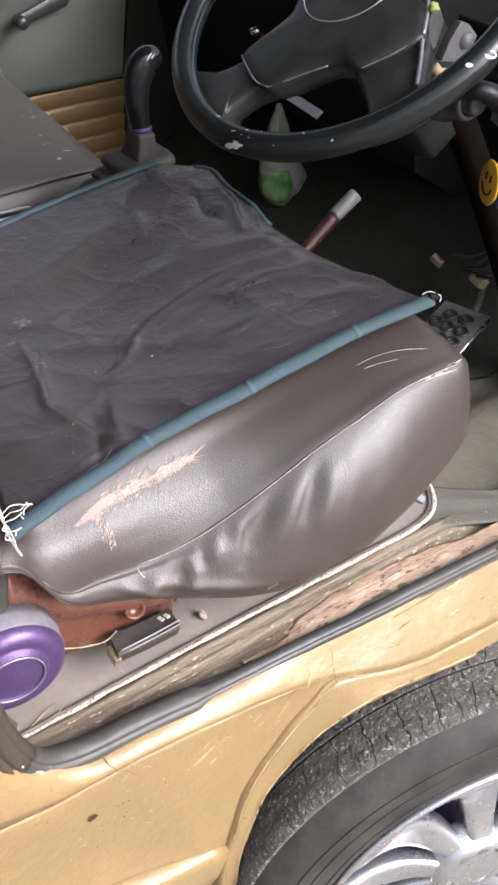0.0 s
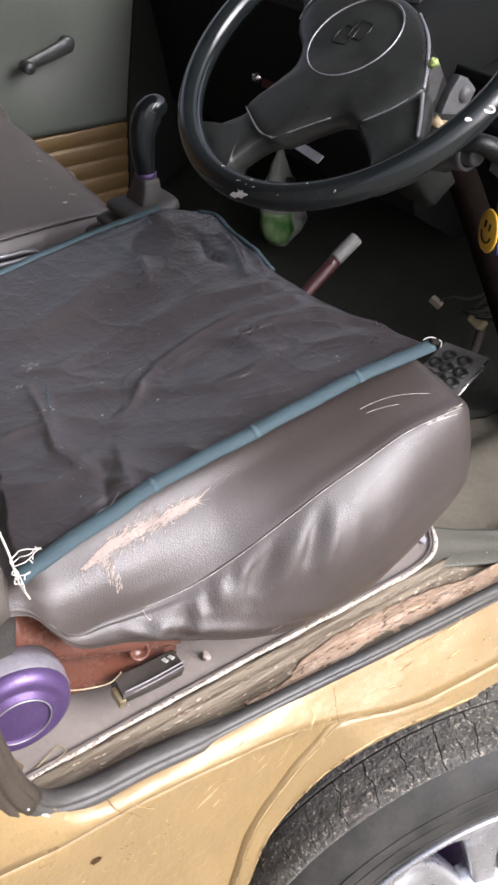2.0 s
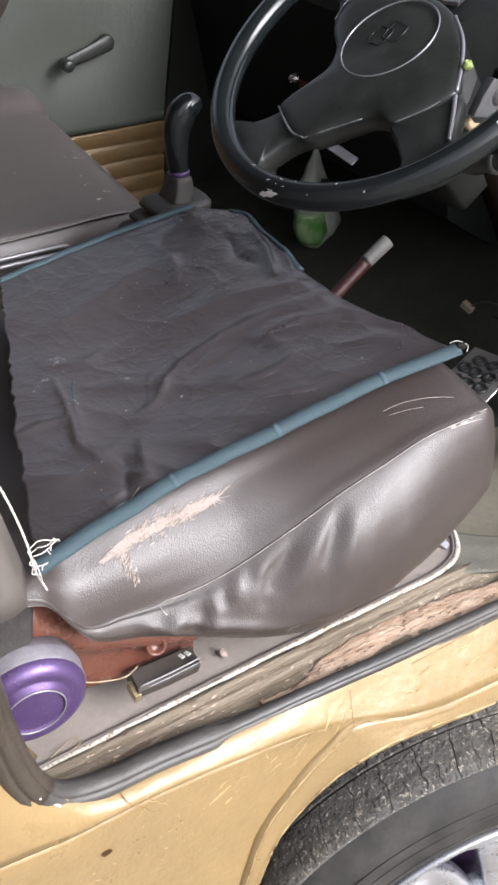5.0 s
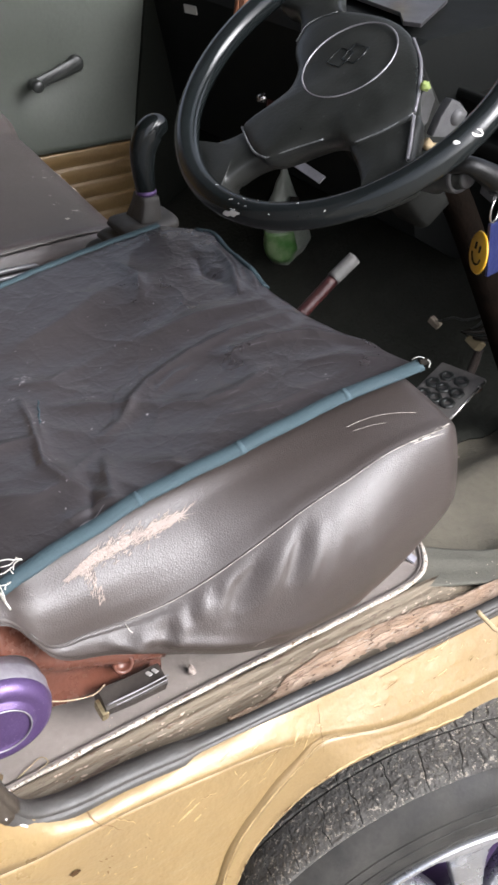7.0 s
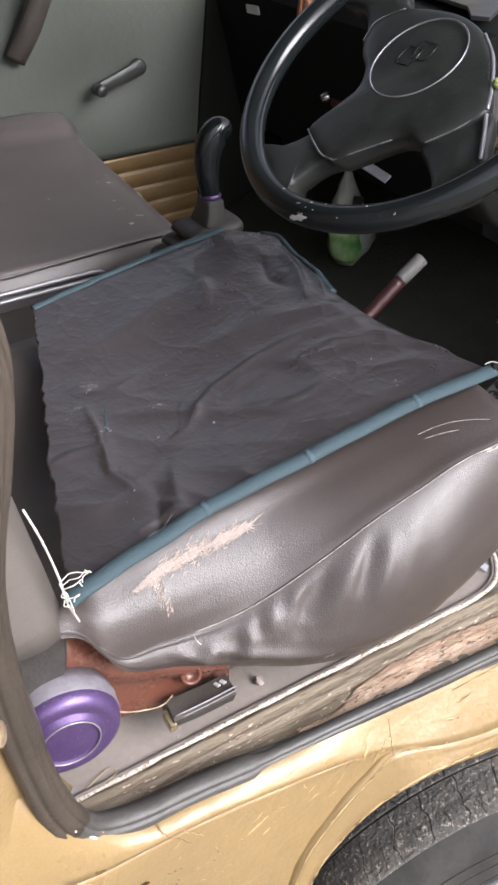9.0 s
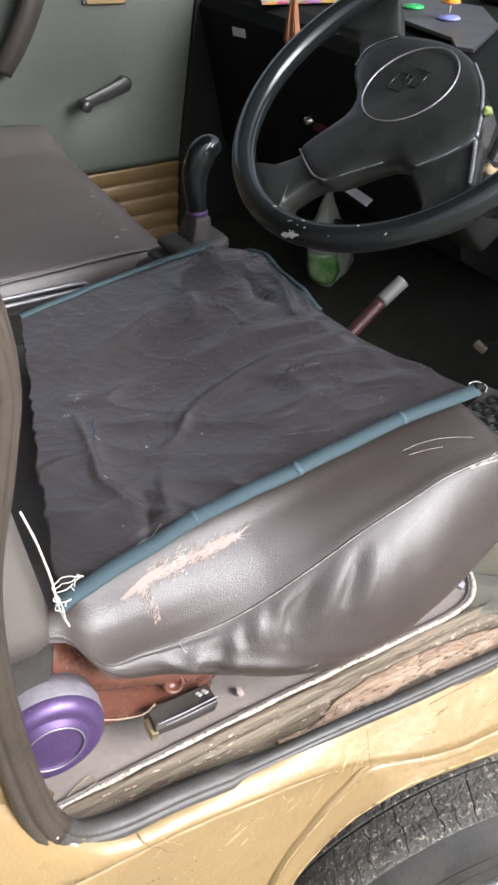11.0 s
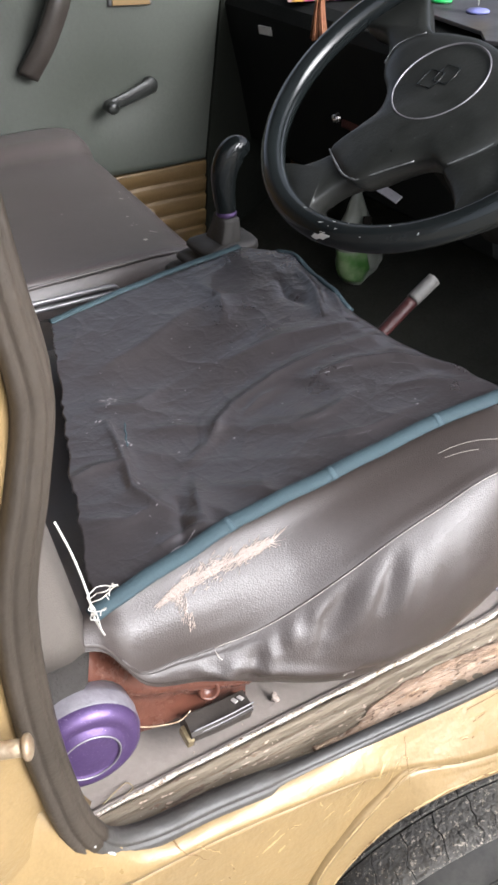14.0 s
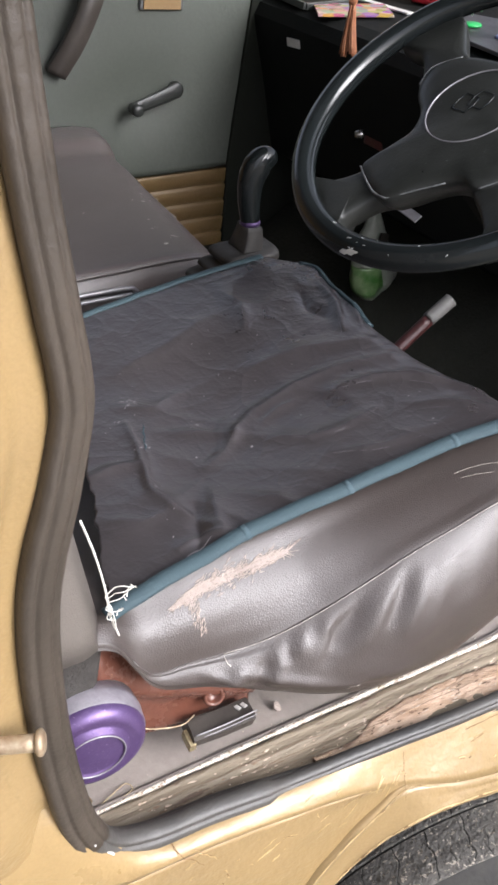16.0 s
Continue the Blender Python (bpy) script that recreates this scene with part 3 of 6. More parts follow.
for j in range(17):
    f = j / 16
    row = []
    for i in range(121):
        x = 0.32 + 0.50 * i / 120
        mid = along(x, [(0.32, 0.062), (0.36, 0.062), (0.40, 0.063), (0.46, 0.066), (0.54, 0.062), (0.62, 0.050), (0.82, 0.046)]) + 0.004 * noise.noise(V(x * 15, 0, 5))
        half = along(x, [(0.32, 0.001), (0.36, 0.006), (0.40, 0.013), (0.46, 0.015), (0.54, 0.0155), (0.62, 0.013), (0.82, 0.011)]) + 0.005 * noise.noise(V(x * 26, 1, 0))
        y = mid + half * (2 * f - 1) + 0.0015 * noise.noise(V(x * 60, j, 0))
        row.append(V(x, y, 0.6520 + 0.0016 * noise.noise(V(x * 28, y * 28, 0)) + 0.0018 * noise.noise(V(x * 90, y * 90, 2)) + 0.0015 * math.sin(math.pi * f)))
    pr.append(row)
tagged(part("primer_patch", loft(pr), PRIMER, None, "", 0.003), "flaking pink primer and rust patch along the sill", "rust patch", "", "structure")

# seat platform with white-edged rim, front cab floor lower down
def platform_edge(off, n=80):
    """The platform's edge: along the sill, round the front corner, across the cab."""
    c = [(0.09, 0.100 + off), (0.30, 0.102 + off), (0.50, 0.101 + off), (0.570, 0.102 + off), (0.602 - off * 0.5, 0.112 + off), (0.622 - off, 0.135), (0.632 - off, 0.160), (0.640 - off, 0.20), (0.645 - off, 0.30), (0.645 - off, 0.6), (0.645 - off, 1.25)]
    return even([(x, y, 0) for x, y in c], n)


rim_path = platform_edge(0.0, 160)
deck = [V(p.x, p.y, 0) for p in platform_edge(0.002, 120)] + [V(-1.18, 1.27, 0), V(-1.18, 0.102, 0)]
k = len(deck)
bm = mesh_of([p + V(0, 0, 0.6545) for p in deck] + [p + V(0, 0, 0.634) for p in deck], [tuple(range(k)), tuple(range(2 * k - 1, k - 1, -1))] + [(i, i + k, (i + 1) % k + k, (i + 1) % k) for i in range(k)], False)
bmesh.ops.recalc_face_normals(bm, faces=bm.faces)
setting("floor", bm, FLOOR, "dusty grey rubber-covered seat platform floor", "floor")
flap = [[V(0.578 + 0.23 * f + 0.05 * g * f, 0.098 - 0.042 * min(1.0, 2.6 * f) + 0.10 * g * (1 - 0.92 * f ** 0.6), 0.6535 - 0.0025 * (1 - g) * min(1.0, 3 * f) - f * f * (0.006 + 0.020 * g) - 0.004 * g * f - 0.0015 * noise.noise(V(f * 6, g * 4, 1))) for g in [j / 16 for j in range(17)]] for f in [i / 24 for i in range(25)]]
setting("floor_flap", loft(flap), FLAP, "grey ribbed rubber flap at the corner of the seat platform", "floor covering", thick=0.003)
setting("floor_platform_step", loft([[V(p.x, p.y, z) for p in platform_edge(0.002, 120)] for z in (0.657, 0.50)]), FLOOR, "grey upright step of the seat platform", "step", thick=0.004)
for i, p in enumerate(rim_path):
    p.z = 0.6582 + 0.0010 * noise.noise(V(i * 0.35, 0, 0))
    p.y += 0.0008 * noise.noise(V(i * 0.5, 4, 0))
rim = part("platform_edging", sweep(rim_path[:100], [(-0.0028, -0.004), (0.0028, -0.004), (0.0030, -0.001), (0.0020, 0.0004), (-0.0018, 0.0006), (-0.0030, -0.0006)], caps=True, scale=lambda s: 0.60 + 0.45 * s + 0.12 * math.sin(90 * s)), WHITE_EDGE)
tagged(rim, "worn white edging along the seat platform", "edging", "", "structure")
setting("floor_plate", prism([(-0.004, -0.015), (0.006, -0.016), (0.007, 0.009), (-0.003, 0.012)], -0.0012, 0.0012, pose(0.595, 0.138, 0.6625, -62, 0, 38), 0.0005), material("pale_lilac_plastic", (0.34, 0.33, 0.37), 0.35, second=(0.26, 0.25, 0.28), scale=40, grain=200, grain_bump=0.03), "small pale plastic plate standing inside the edging", "floor trim")
setting("floor_front", loft([[V(0.60 + 0.85 * i / 60, 0.03 + 1.25 * j / 60, 0.585 + 0.043 * max(0.0, min(1.0, (0.30 - (0.03 + 1.25 * j / 60)) / 0.06)) + 0.004 * noise.noise(V(i * 0.2, j * 0.2, 0)) + 0.35 * max(0, i / 60 - 0.62)) for j in range(61)] for i in range(61)]), FLOOR_FRONT,
        "dirty brown-grey cab floor in front of the seats", "floor", thick=0.006)

# ---- far door ----
door = thing("far_door", (0.85, 1.27, 0.6), "closed grey-green door card with gold ribbed bottom", "van door")
card = []
for i in range(61):
    x = 0.30 + 0.74 * i / 60
    row = []
    for j in range(41):
        z = 0.755 + 0.46 * j / 40
        dent = 0.010 * gauss(math.hypot(x - 0.72, z - 0.90), 0.07) + 0.004 * noise.noise(V(x, 0, z) * 7)
        row.append(V(x, 1.262 + dent + 0.0, z))
    card.append(row)
part("door_card", loft(card), DOORCARD, door, thick=0.006)
ribs = []
for k in range(7):
    z = 0.752 - k * 0.033
    ribs += [[V(x, y, zz) for x in (0.35, 0.6, 0.8, 1.06)] for y, zz in ((1.262, z), (1.2555, z - 0.001), (1.2545, z - 0.004), (1.2570, z - 0.027), (1.2600, z - 0.030))]
part("ribbed_panel", loft(ribs), material("aged_gold_enamel", (0.125, 0.080, 0.031), 0.5, 0.1, second=(0.10, 0.06, 0.022), scale=14, amount=0.8, grain=200, grain_bump=0.05), door, "gold painted ribbed metal panel", thick=0.003)
part("winder", join(lathe([(0, -0.006), (0.014, -0.006), (0.0145, 0.0), (0.0135, 0.005), (0.010, 0.007), (0, 0.007)], (0.770, 1.246, 0.910), (0, -1, 0), 28),
                    sweep(even([(0.776, 1.243, 0.911), (0.73, 1.238, 0.899), (0.684, 1.236, 0.887)], 14), [(-0.0135, -0.003), (0.0135, -0.003), (0.0140, 0.0), (0.011, 0.003), (-0.011, 0.003), (-0.0140, 0.0)], up=(0, -1, 0), scale=lambda s: 1.0 - 0.30 * s),
                    lathe([(0, -0.004), (0.0105, -0.004), (0.0105, 0.018), (0.009, 0.021), (0, 0.021)], (0.684, 1.236, 0.887), (0, -1, 0), 20)), BLACK, door, "black window winder handle")
part("pull_handle", sweep(even([(0.545, 1.245, 0.955), (0.575, 1.225, 1.01), (0.605, 1.218, 1.075), (0.628, 1.24, 1.12)], 24), [(-0.017, -0.008), (0.017, -0.008), (0.017, 0.008), (-0.017, 0.008)], up=(0, 1, 0)), BROWN, door, "dark brown door pull")
part("latch_recess", block((0.082, 0.012, 0.050), pose(0.745, 1.2555, 1.068, 0, 3, 0), 0.004), GRIME_METAL, door, "dark recess in the card")
part("recess_plate", block((0.070, 0.004, 0.030), pose(0.745, 1.2490, 1.060, 0, 3, 0), 0.001), GOLD_DULL, door, "gold painted metal behind")
part("latch_lever", block((0.080, 0.010, 0.011), pose(0.744, 1.2440, 1.076, 0, 3, 0), 0.003), GRIME_METAL, door, "dull grey latch lever")

# panel coloured dark for the shade where the door card meets the dashboard
kick = [(0.925, 1.055), (0.918, 1.00), (0.908, 0.92), (0.896, 0.84), (0.886, 0.76), (0.880, 0.60), (1.08, 0.60), (1.08, 1.055)]
setting("kick_panel", prism(kick, 1.250, 1.2605, None, 0.003), material("shaded_green_trim", (0.012, 0.0135, 0.0105), 0.8, spec=0.1, second=(0.018, 0.020, 0.016), scale=9, grain=160, grain_bump=0.05), "dark panel standing in for the shade between door and dashboard", "trim panel")

# ---- dashboard ----
dash = thing("dashboard", (1.1, 0.75, 0.75), "dark dusty plastic dashboard with a tray", "dashboard")
prof = [(0.985, 0.78), (0.960, 0.90), (0.938, 0.99), (0.930, 1.03), (0.940, 1.050), (0.965, 1.060), (1.05, 1.064), (1.20, 1.070), (1.42, 1.085), (1.42, 0.72), (1.08, 0.72)]
rows = [[V(x, y, z) for x, z in prof] for y in (0.57, 0.58, 0.9, 1.24, 1.262)]
part("main_body", loft(rows, True, True, smooth=False), DASH, dash)

# ---- driver's seat ----
def seat_top(x, y):
    """Height of the cushion's upper face."""
    f = (x - 0.13) / 0.47
    return 0.860 + 0.045 * f - 0.010 * gauss(x - 0.33, 0.10) * gauss(y - 0.33, 0.13)


SEAM = [(0.10, 0.850), (0.145, 0.846), (0.155, 0.838), (0.166, 0.817), (0.177, 0.800), (0.21, 0.796), (0.25, 0.797), (0.28, 0.803), (0.31, 0.814), (0.355, 0.835), (0.397, 0.855), (0.447, 0.870), (0.485, 0.880), (0.526, 0.882), (0.56, 0.881)]
HEM = [(0.10, 0.843), (0.145, 0.838), (0.155, 0.829), (0.166, 0.808), (0.18, 0.783), (0.23, 0.755), (0.283, 0.722), (0.355, 0.676), (0.409, 0.662), (0.49, 0.668), (0.535, 0.700), (0.575, 0.742)]


SEAM_Y = [(0.10, 0.108), (0.172, 0.100), (0.21, 0.098), (0.25, 0.093), (0.28, 0.087), (0.31, 0.082), (0.355, 0.076), (0.397, 0.072), (0.56, 0.071)]


def cushion_section(x, n=64):
    f = (x - 0.13) / 0.47
    zt = 0.856 + 0.045 * f
    zs, zb, ys = along(x, SEAM), along(x, HEM), along(x, SEAM_Y)
    h, d, w = zs - zb, zt - zs, 0.142 - ys
    front = max(0.0, min(1.0, (x - 0.30) / 0.08))
    reach = (0.024 + 0.010 * front - 0.16 * max(0.0, x - 0.45)) * min(1.0, h / 0.10)
    hb = min(h, 0.150)
    flat = 1 - 0.75 * max(0.0, min(1.0, (x - 0.22) / 0.10))
    chord = math.hypot(w, d)
    ny, nz = -d / chord, w / chord
    upper = [(0.142 + (ys - 0.142) * t + ny * b * flat * chord, zt - 0.004 + (zs - zt + 0.004) * t + nz * b * flat * chord) for t, b in ((0.30, 0.11), (0.55, 0.15), (0.80, 0.09))]
    ctrl = [(0.30, 0.672), (0.50, 0.675), (0.545, 0.72), (0.555, 0.82), (0.525, zt - 0.026), (0.47, zt - 0.018), (0.38, zt - 0.034), (0.30, zt - 0.040), (0.22, zt - 0.026), (0.172, zt - 0.008), (0.142, zt - 0.004),
            *upper, (ys, zs), (ys - 0.44 * reach, zs - 0.10 * hb), (ys - 0.80 * reach, zs - 0.25 * hb), (ys - reach, zs - 0.45 * hb), (ys - 0.80 * reach, zb + 0.44 * h), (0.5 * ys + 0.050, zb + 0.16 * h), (0.131, zb), (0.20, max(zb - 0.02, 0.662))]
    return [(p.x, p.y) for p in spline([(y, z, 0) for y, z in ctrl], n)]


def cushion():
    rows = []
    xs = [(0.135 + 0.415 * i / 90, 1.0) for i in range(91)]
    xs = [(0.126, 0.90), (0.129, 0.96)] + xs + [(0.550 + 0.025 * math.sin(a), 0.86 + 0.14 * math.cos(a)) for a in [math.pi / 2 * k / 12 for k in range(1, 13)]]
    for x, s in xs:
        row = []
        for k, (y, z) in enumerate(cushion_section(min(x, 0.572), 170)):
            y, z = 0.32 + (y - 0.32) * (0.6 + 0.4 * s), 0.74 + (z - 0.74) * (0.25 + 0.75 * s)
            if y < 0.16 and z < along(x, SEAM) + 0.02:
                # soft folds that hang from the seam
                w = sum(fold(x, z, a, b, wd, h) for a, b, wd, h in FOLDS) * 0.85 * max(0.0, min(1.0, (along(x, SEAM) - 0.002 - z) / 0.012) if x > 0.23 else 1.0)
                w += 0.0008 * noise.noise(V(x * 14, z * 20, 1))
                y -= w
            row.append(V(x, y, z + 0.0012 * noise.noise(V(x, y, z) * 9)))
        rows.append(row)
    return loft(rows, True, True)


FOLDS = [((0.302, 0.828), (0.286, 0.790), 0.0045, -0.0045), ((0.312, 0.828), (0.298, 0.795), 0.005, 0.004), ((0.322, 0.826), (0.309, 0.804), 0.004, -0.004), ((0.360, 0.842), (0.330, 0.795), 0.005, -0.005), ((0.350, 0.840), (0.322, 0.812), 0.006, 0.004),
         ((0.375, 0.842), (0.345, 0.790), 0.008, 0.004), ((0.248, 0.780), (0.34, 0.752), 0.007, 0.005), ((0.255, 0.770), (0.37, 0.738), 0.006, -0.004), ((0.30, 0.735), (0.42, 0.705), 0.010, 0.004), ((0.255, 0.795), (0.240, 0.770), 0.006, 0.003), ((0.24, 0.85), (0.30, 0.83), 0.018, 0.003),
         ((0.395, 0.850), (0.372, 0.812), 0.005, -0.004), ((0.405, 0.845), (0.385, 0.805), 0.006, 0.004), ((0.338, 0.828), (0.318, 0.782), 0.004, -0.004), ((0.272, 0.792), (0.262, 0.766), 0.004, -0.004), ((0.285, 0.800), (0.276, 0.772), 0.004, 0.004), ((0.225, 0.785), (0.285, 0.748), 0.005, 0.004), ((0.32, 0.712), (0.40, 0.690), 0.006, -0.004), ((0.34, 0.770), (0.45, 0.735), 0.012, 0.003), ((0.43, 0.86), (0.40, 0.80), 0.012, 0.003)]
seat = thing("driver_seat", (0.35, 0.32, 0.655), "worn grey-brown leatherette driver's seat with a torn side", "car seat")
part("cushion", cushion(), LEATHER, seat)
part("slide_rail", block((0.40, 0.03, 0.035), pose(0.34, 0.20, 0.674), 0.004), DARK, seat)
part("slide_rail", block((0.40, 0.03, 0.035), pose(0.34, 0.47, 0.674), 0.004), DARK, seat)


def seam_point(x, lift=0.0):
    return V(x, along(x, SEAM_Y) - lift, along(x, SEAM) + 0.5 * lift)


part("side_seam", sweep([seam_point(0.165 + 0.385 * i / 60, 0.0002) for i in range(61)], ring(0.0009, 6)), LEATHER, seat)
part("side_seam", sweep([seam_point(0.185 + 0.365 * i / 60, 0.0002) + V(0, -0.0018, -0.0044) for i in range(61)], ring(0.0009, 6)), LEATHER, seat)
part("seam_thread", tube([seam_point(0.24 + 0.315 * i / 40, 0.0010) + V(0, 0, 0.0004 * noise.noise(V(i * 0.6, 0, 0))) for i in range(41)], 0.00034, 80, 5), WORN_THREAD, seat, "pale worn thread along the seam")
back = []
for i in range(25):
    z = 0.845 + 0.55 * i / 24
    xb = 0.150 - 0.17 * (z - 0.875)
    t = 0.105 + 0.02 * math.sin(math.pi * i / 24)
    s = 1 - 0.25 * max(0, i / 24 - 0.8) * 5 * 0.4
    row = []
    for k in range(32):
        a = 2 * math.pi * k / 32
        cx, cy = math.cos(a), math.sin(a)
        q = (abs(cx) ** 5 + abs(cy) ** 5) ** (-1 / 5)
        row.append(V(xb - t / 2 + t / 2 * cx * q, 0.315 + 0.222 * s * cy * q, z))
    back.append(row)
part("backrest", loft(back, True, True), LEATHER_BACK, seat)
part("backrest_skirt", block((0.105, 0.40, 0.13), pose(0.090, 0.312, 0.795, 0, 8, 0), 0.014, 3), material("grimy_grey_fabric", (0.055, 0.051, 0.047), 0.9, spec=0.2, second=(0.034, 0.031, 0.028), scale=22, amount=0.9, grain=260, grain_bump=0.2), seat, "grimy dark grey fabric below the backrest")

# loose vinyl mat on the cushion with teal piping
MAT_CREASES = [([(0.340, 0.262), (0.352, 0.276), (0.376, 0.292), (0.428, 0.304), (0.482, 0.304), (0.540, 0.290)], 0.009, 0.0034), ([(0.352, 0.276), (0.325, 0.252), (0.300, 0.238)], 0.008, 0.0026), ([(0.262, 0.190), (0.250, 0.160), (0.238, 0.132)], 0.006, -0.0030), ([(0.285, 0.205), (0.272, 0.170), (0.262, 0.140)], 0.010, 0.0026),
               ([(0.465, 0.276), (0.500, 0.266), (0.530, 0.246), (0.553, 0.215), (0.566, 0.185)], 0.008, 0.0044), ([(0.377, 0.273), (0.400, 0.282), (0.419, 0.284)], 0.005, 0.0020), ([(0.347, 0.269), (0.395, 0.222), (0.428, 0.216), (0.47, 0.225)], 0.008, 0.0018),
               ([(0.262, 0.33), (0.255, 0.284), (0.245, 0.248), (0.238, 0.223), (0.245, 0.190), (0.262, 0.155)], 0.006, 0.0034), ([(0.200, 0.262), (0.222, 0.268), (0.245, 0.265)], 0.005, 0.0024), ([(0.560, 0.460), (0.548, 0.407), (0.524, 0.357)], 0.006, 0.0046), ([(0.572, 0.43), (0.562, 0.395), (0.545, 0.35)], 0.005, 0.0040),
               ([(0.530, 0.45), (0.520, 0.42), (0.525, 0.39)], 0.006, -0.0030), ([(0.269, 0.356), (0.300, 0.345), (0.330, 0.36)], 0.007, 0.0018), ([(0.347, 0.269), (0.320, 0.292), (0.285, 0.305)], 0.008, 0.0020), ([(0.30, 0.185), (0.325, 0.16), (0.333, 0.143)], 0.008, 0.0024), ([(0.40, 0.19), (0.44, 0.170), (0.48, 0.168)], 0.007, 0.0018),
               ([(0.225, 0.145), (0.250, 0.150), (0.268, 0.140)], 0.005, 0.0030), ([(0.190, 0.20), (0.215, 0.185), (0.235, 0.19)], 0.008, 0.0018), ([(0.30, 0.42), (0.36, 0.435), (0.42, 0.46)], 0.020, 0.0030), ([(0.41, 0.36), (0.47, 0.352), (0.54, 0.325)], 0.014, 0.0028), ([(0.44, 0.42), (0.46, 0.46), (0.455, 0.50)], 0.010, 0.0026), ([(0.50, 0.21), (0.53, 0.190), (0.56, 0.160)], 0.008, 0.0018)]
VALLEY = [(0.15, 0.115), (0.20, 0.118), (0.227, 0.130), (0.255, 0.165), (0.296, 0.235), (0.347, 0.269), (0.376, 0.292), (0.428, 0.304), (0.482, 0.303), (0.58, 0.285)]
FRONT = [(0.0, 0.0), (0.28, -0.004), (0.52, 0.002), (0.80, 0.028), (0.87, 0.034), (0.92, 0.022), (1.0, 0.0)]
MAT_NEAR = [(0.148, 0.106, 0), (0.188, 0.115, 0), (0.247, 0.127, 0), (0.314, 0.135, 0), (0.388, 0.136, 0), (0.478, 0.137, 0), (0.535, 0.133, 0), (0.574, 0.130, 0)]
MAT_FAR = [(0.288, 0.530, 0), (0.38, 0.540, 0), (0.46, 0.545, 0), (0.535, 0.545, 0)]
NEAR_LINE, FAR_LINE = even(MAT_NEAR, 161), even(MAT_FAR, 161)


def mat_z(x, y):
    """The sitter's dent has its crease along VALLEY; sharper folds cross it."""
    low = along(x, VALLEY)
    e = y - low
    side = (e / (low - 0.118 + 0.02)) if e < 0 else e / (0.545 - low)
    soft_side = math.sqrt(side * side + 0.0015)
    dent = max(0.0, 1 - soft_side) ** (1.0 if e < 0 else 1.25)
    deep = 0.0130 * max(0.0, min(1.0, (x - 0.20) / 0.13)) * (1 - 0.85 * max(0.0, min(1.0, (x - 0.44) / 0.13)))
    z = seat_top(x, y) + 0.006 - deep * dent + 2.1 * sum(ridge(x, y, *c) for c in MAT_CREASES)
    z += 0.0024 * noise.noise(V(x * 9, y * 9, 4)) + 0.0006 * noise.noise(V(x * 28, y * 28, 7))
    z += 0.0014 * (1 - abs(noise.noise(V(x * 11 + 3, y * 11, 2)))) ** 5 - 0.0008
    return z - 0.012 * max(0, x - 0.535) / 0.04 * math.sin(math.pi * min(1, max(0, (y - 0.13) / 0.36)))


rows = []
for i in range(161):
    row = []
    for j in range(201):
        v = j / 200
        p = NEAR_LINE[i].lerp(FAR_LINE[i], v)
        u = i / 160
        x, y = p.x, p.y
        x += u ** 5 * along(v, FRONT)
        if i < 8:
            x += (0.008 * noise.noise(V(0, v * 9, 3)) + 0.003 * noise.noise(V(0, v * 40, 3))) * (1 - i / 8)
        row.append(V(x, y, mat_z(x, y)))
    rows.append(row)
mat = thing("seat_mat", (0.36, 0.33, 0.88), "wrinkled dark vinyl mat with teal cloth piping on the seat", "seat mat")
near_edge, far_edge, front_edge = [r[0] for r in rows], [r[-1] for r in rows], rows[-1]
part("mat_sheet", loft(rows), VINYL, mat, thick=0.0025)
flat = [(-0.0075, -0.001), (-0.006, -0.0035), (0.006, -0.0035), (0.0075, -0.001), (0.0065, 0.002), (0.0, 0.0035), (-0.0065, 0.002)]
named_piping = part("near_piping", sweep([p + V(0, 0.001, 0.0015) for p in near_edge[::2]], [(0.88 * a, 0.88 * b) for a, b in flat], up=(0, -0.35, 1)), TEAL, mat)
for k in (48, 86, 128):
    part("piping_joint", sweep([p + V(0, 0.001, 0.0017) for p in near_edge[k:k + 3]], [(0.93 * a, 0.93 * b) for a, b in flat], up=(0, -0.35, 1)), JOINT, named_piping)
part("far_piping", sweep([p + V(0, 0, 0.001) for p in far_edge[::2]], [(0.62 * a, 0.62 * b) for a, b in flat], up=(0, 0, 1)), TEAL, mat)
part("front_piping", sweep([p + V(0.002, 0, -0.001) for p in front_edge[::2]][54:92], [(0.62 * a, 0.62 * b) for a, b in flat], up=(0.6, 0, 1)), TEAL, mat)

# ---- passenger seat ----
pseat = thing("passenger_seat", (0.40, 0.98, 0.655), "dusty brown leatherette passenger seat cushion", "car seat")
rows = []
for i in range(41):
    y = 0.705 + 0.55 * i / 40
    fx = 0.578 + 0.05 * (y - 0.705) / 0.55
    lift = 0.020 * (1 / (1 + math.exp(-(y - 1.172) / 0.006)))
    prof = [(0.12, 0.72), (0.12, 0.82), (0.16, 0.838), (0.30, 0.842), (fx - 0.09, 0.846), (fx - 0.03, 0.842), (fx - 0.006, 0.825), (fx, 0.79), (fx - 0.004, 0.74), (fx - 0.03, 0.715)]
    e = 1.0 if 0 < i < 40 else 0.97
    rows.append([V(0.35 + (p.x - 0.35) * e, y, 0.78 + (p.y + lift - 0.78) * e + 0.003 * noise.noise(V(p.x * 8, y * 8, 2))) for p in spline([(x, z, 0) for x, z in prof], 50)])
part("cushion", loft(rows, True, True), LEATHER_FAR, pseat)
part("base_box", block((0.42, 0.50, 0.062), pose(0.36, 0.98, 0.686), 0.006), DARK, pseat)
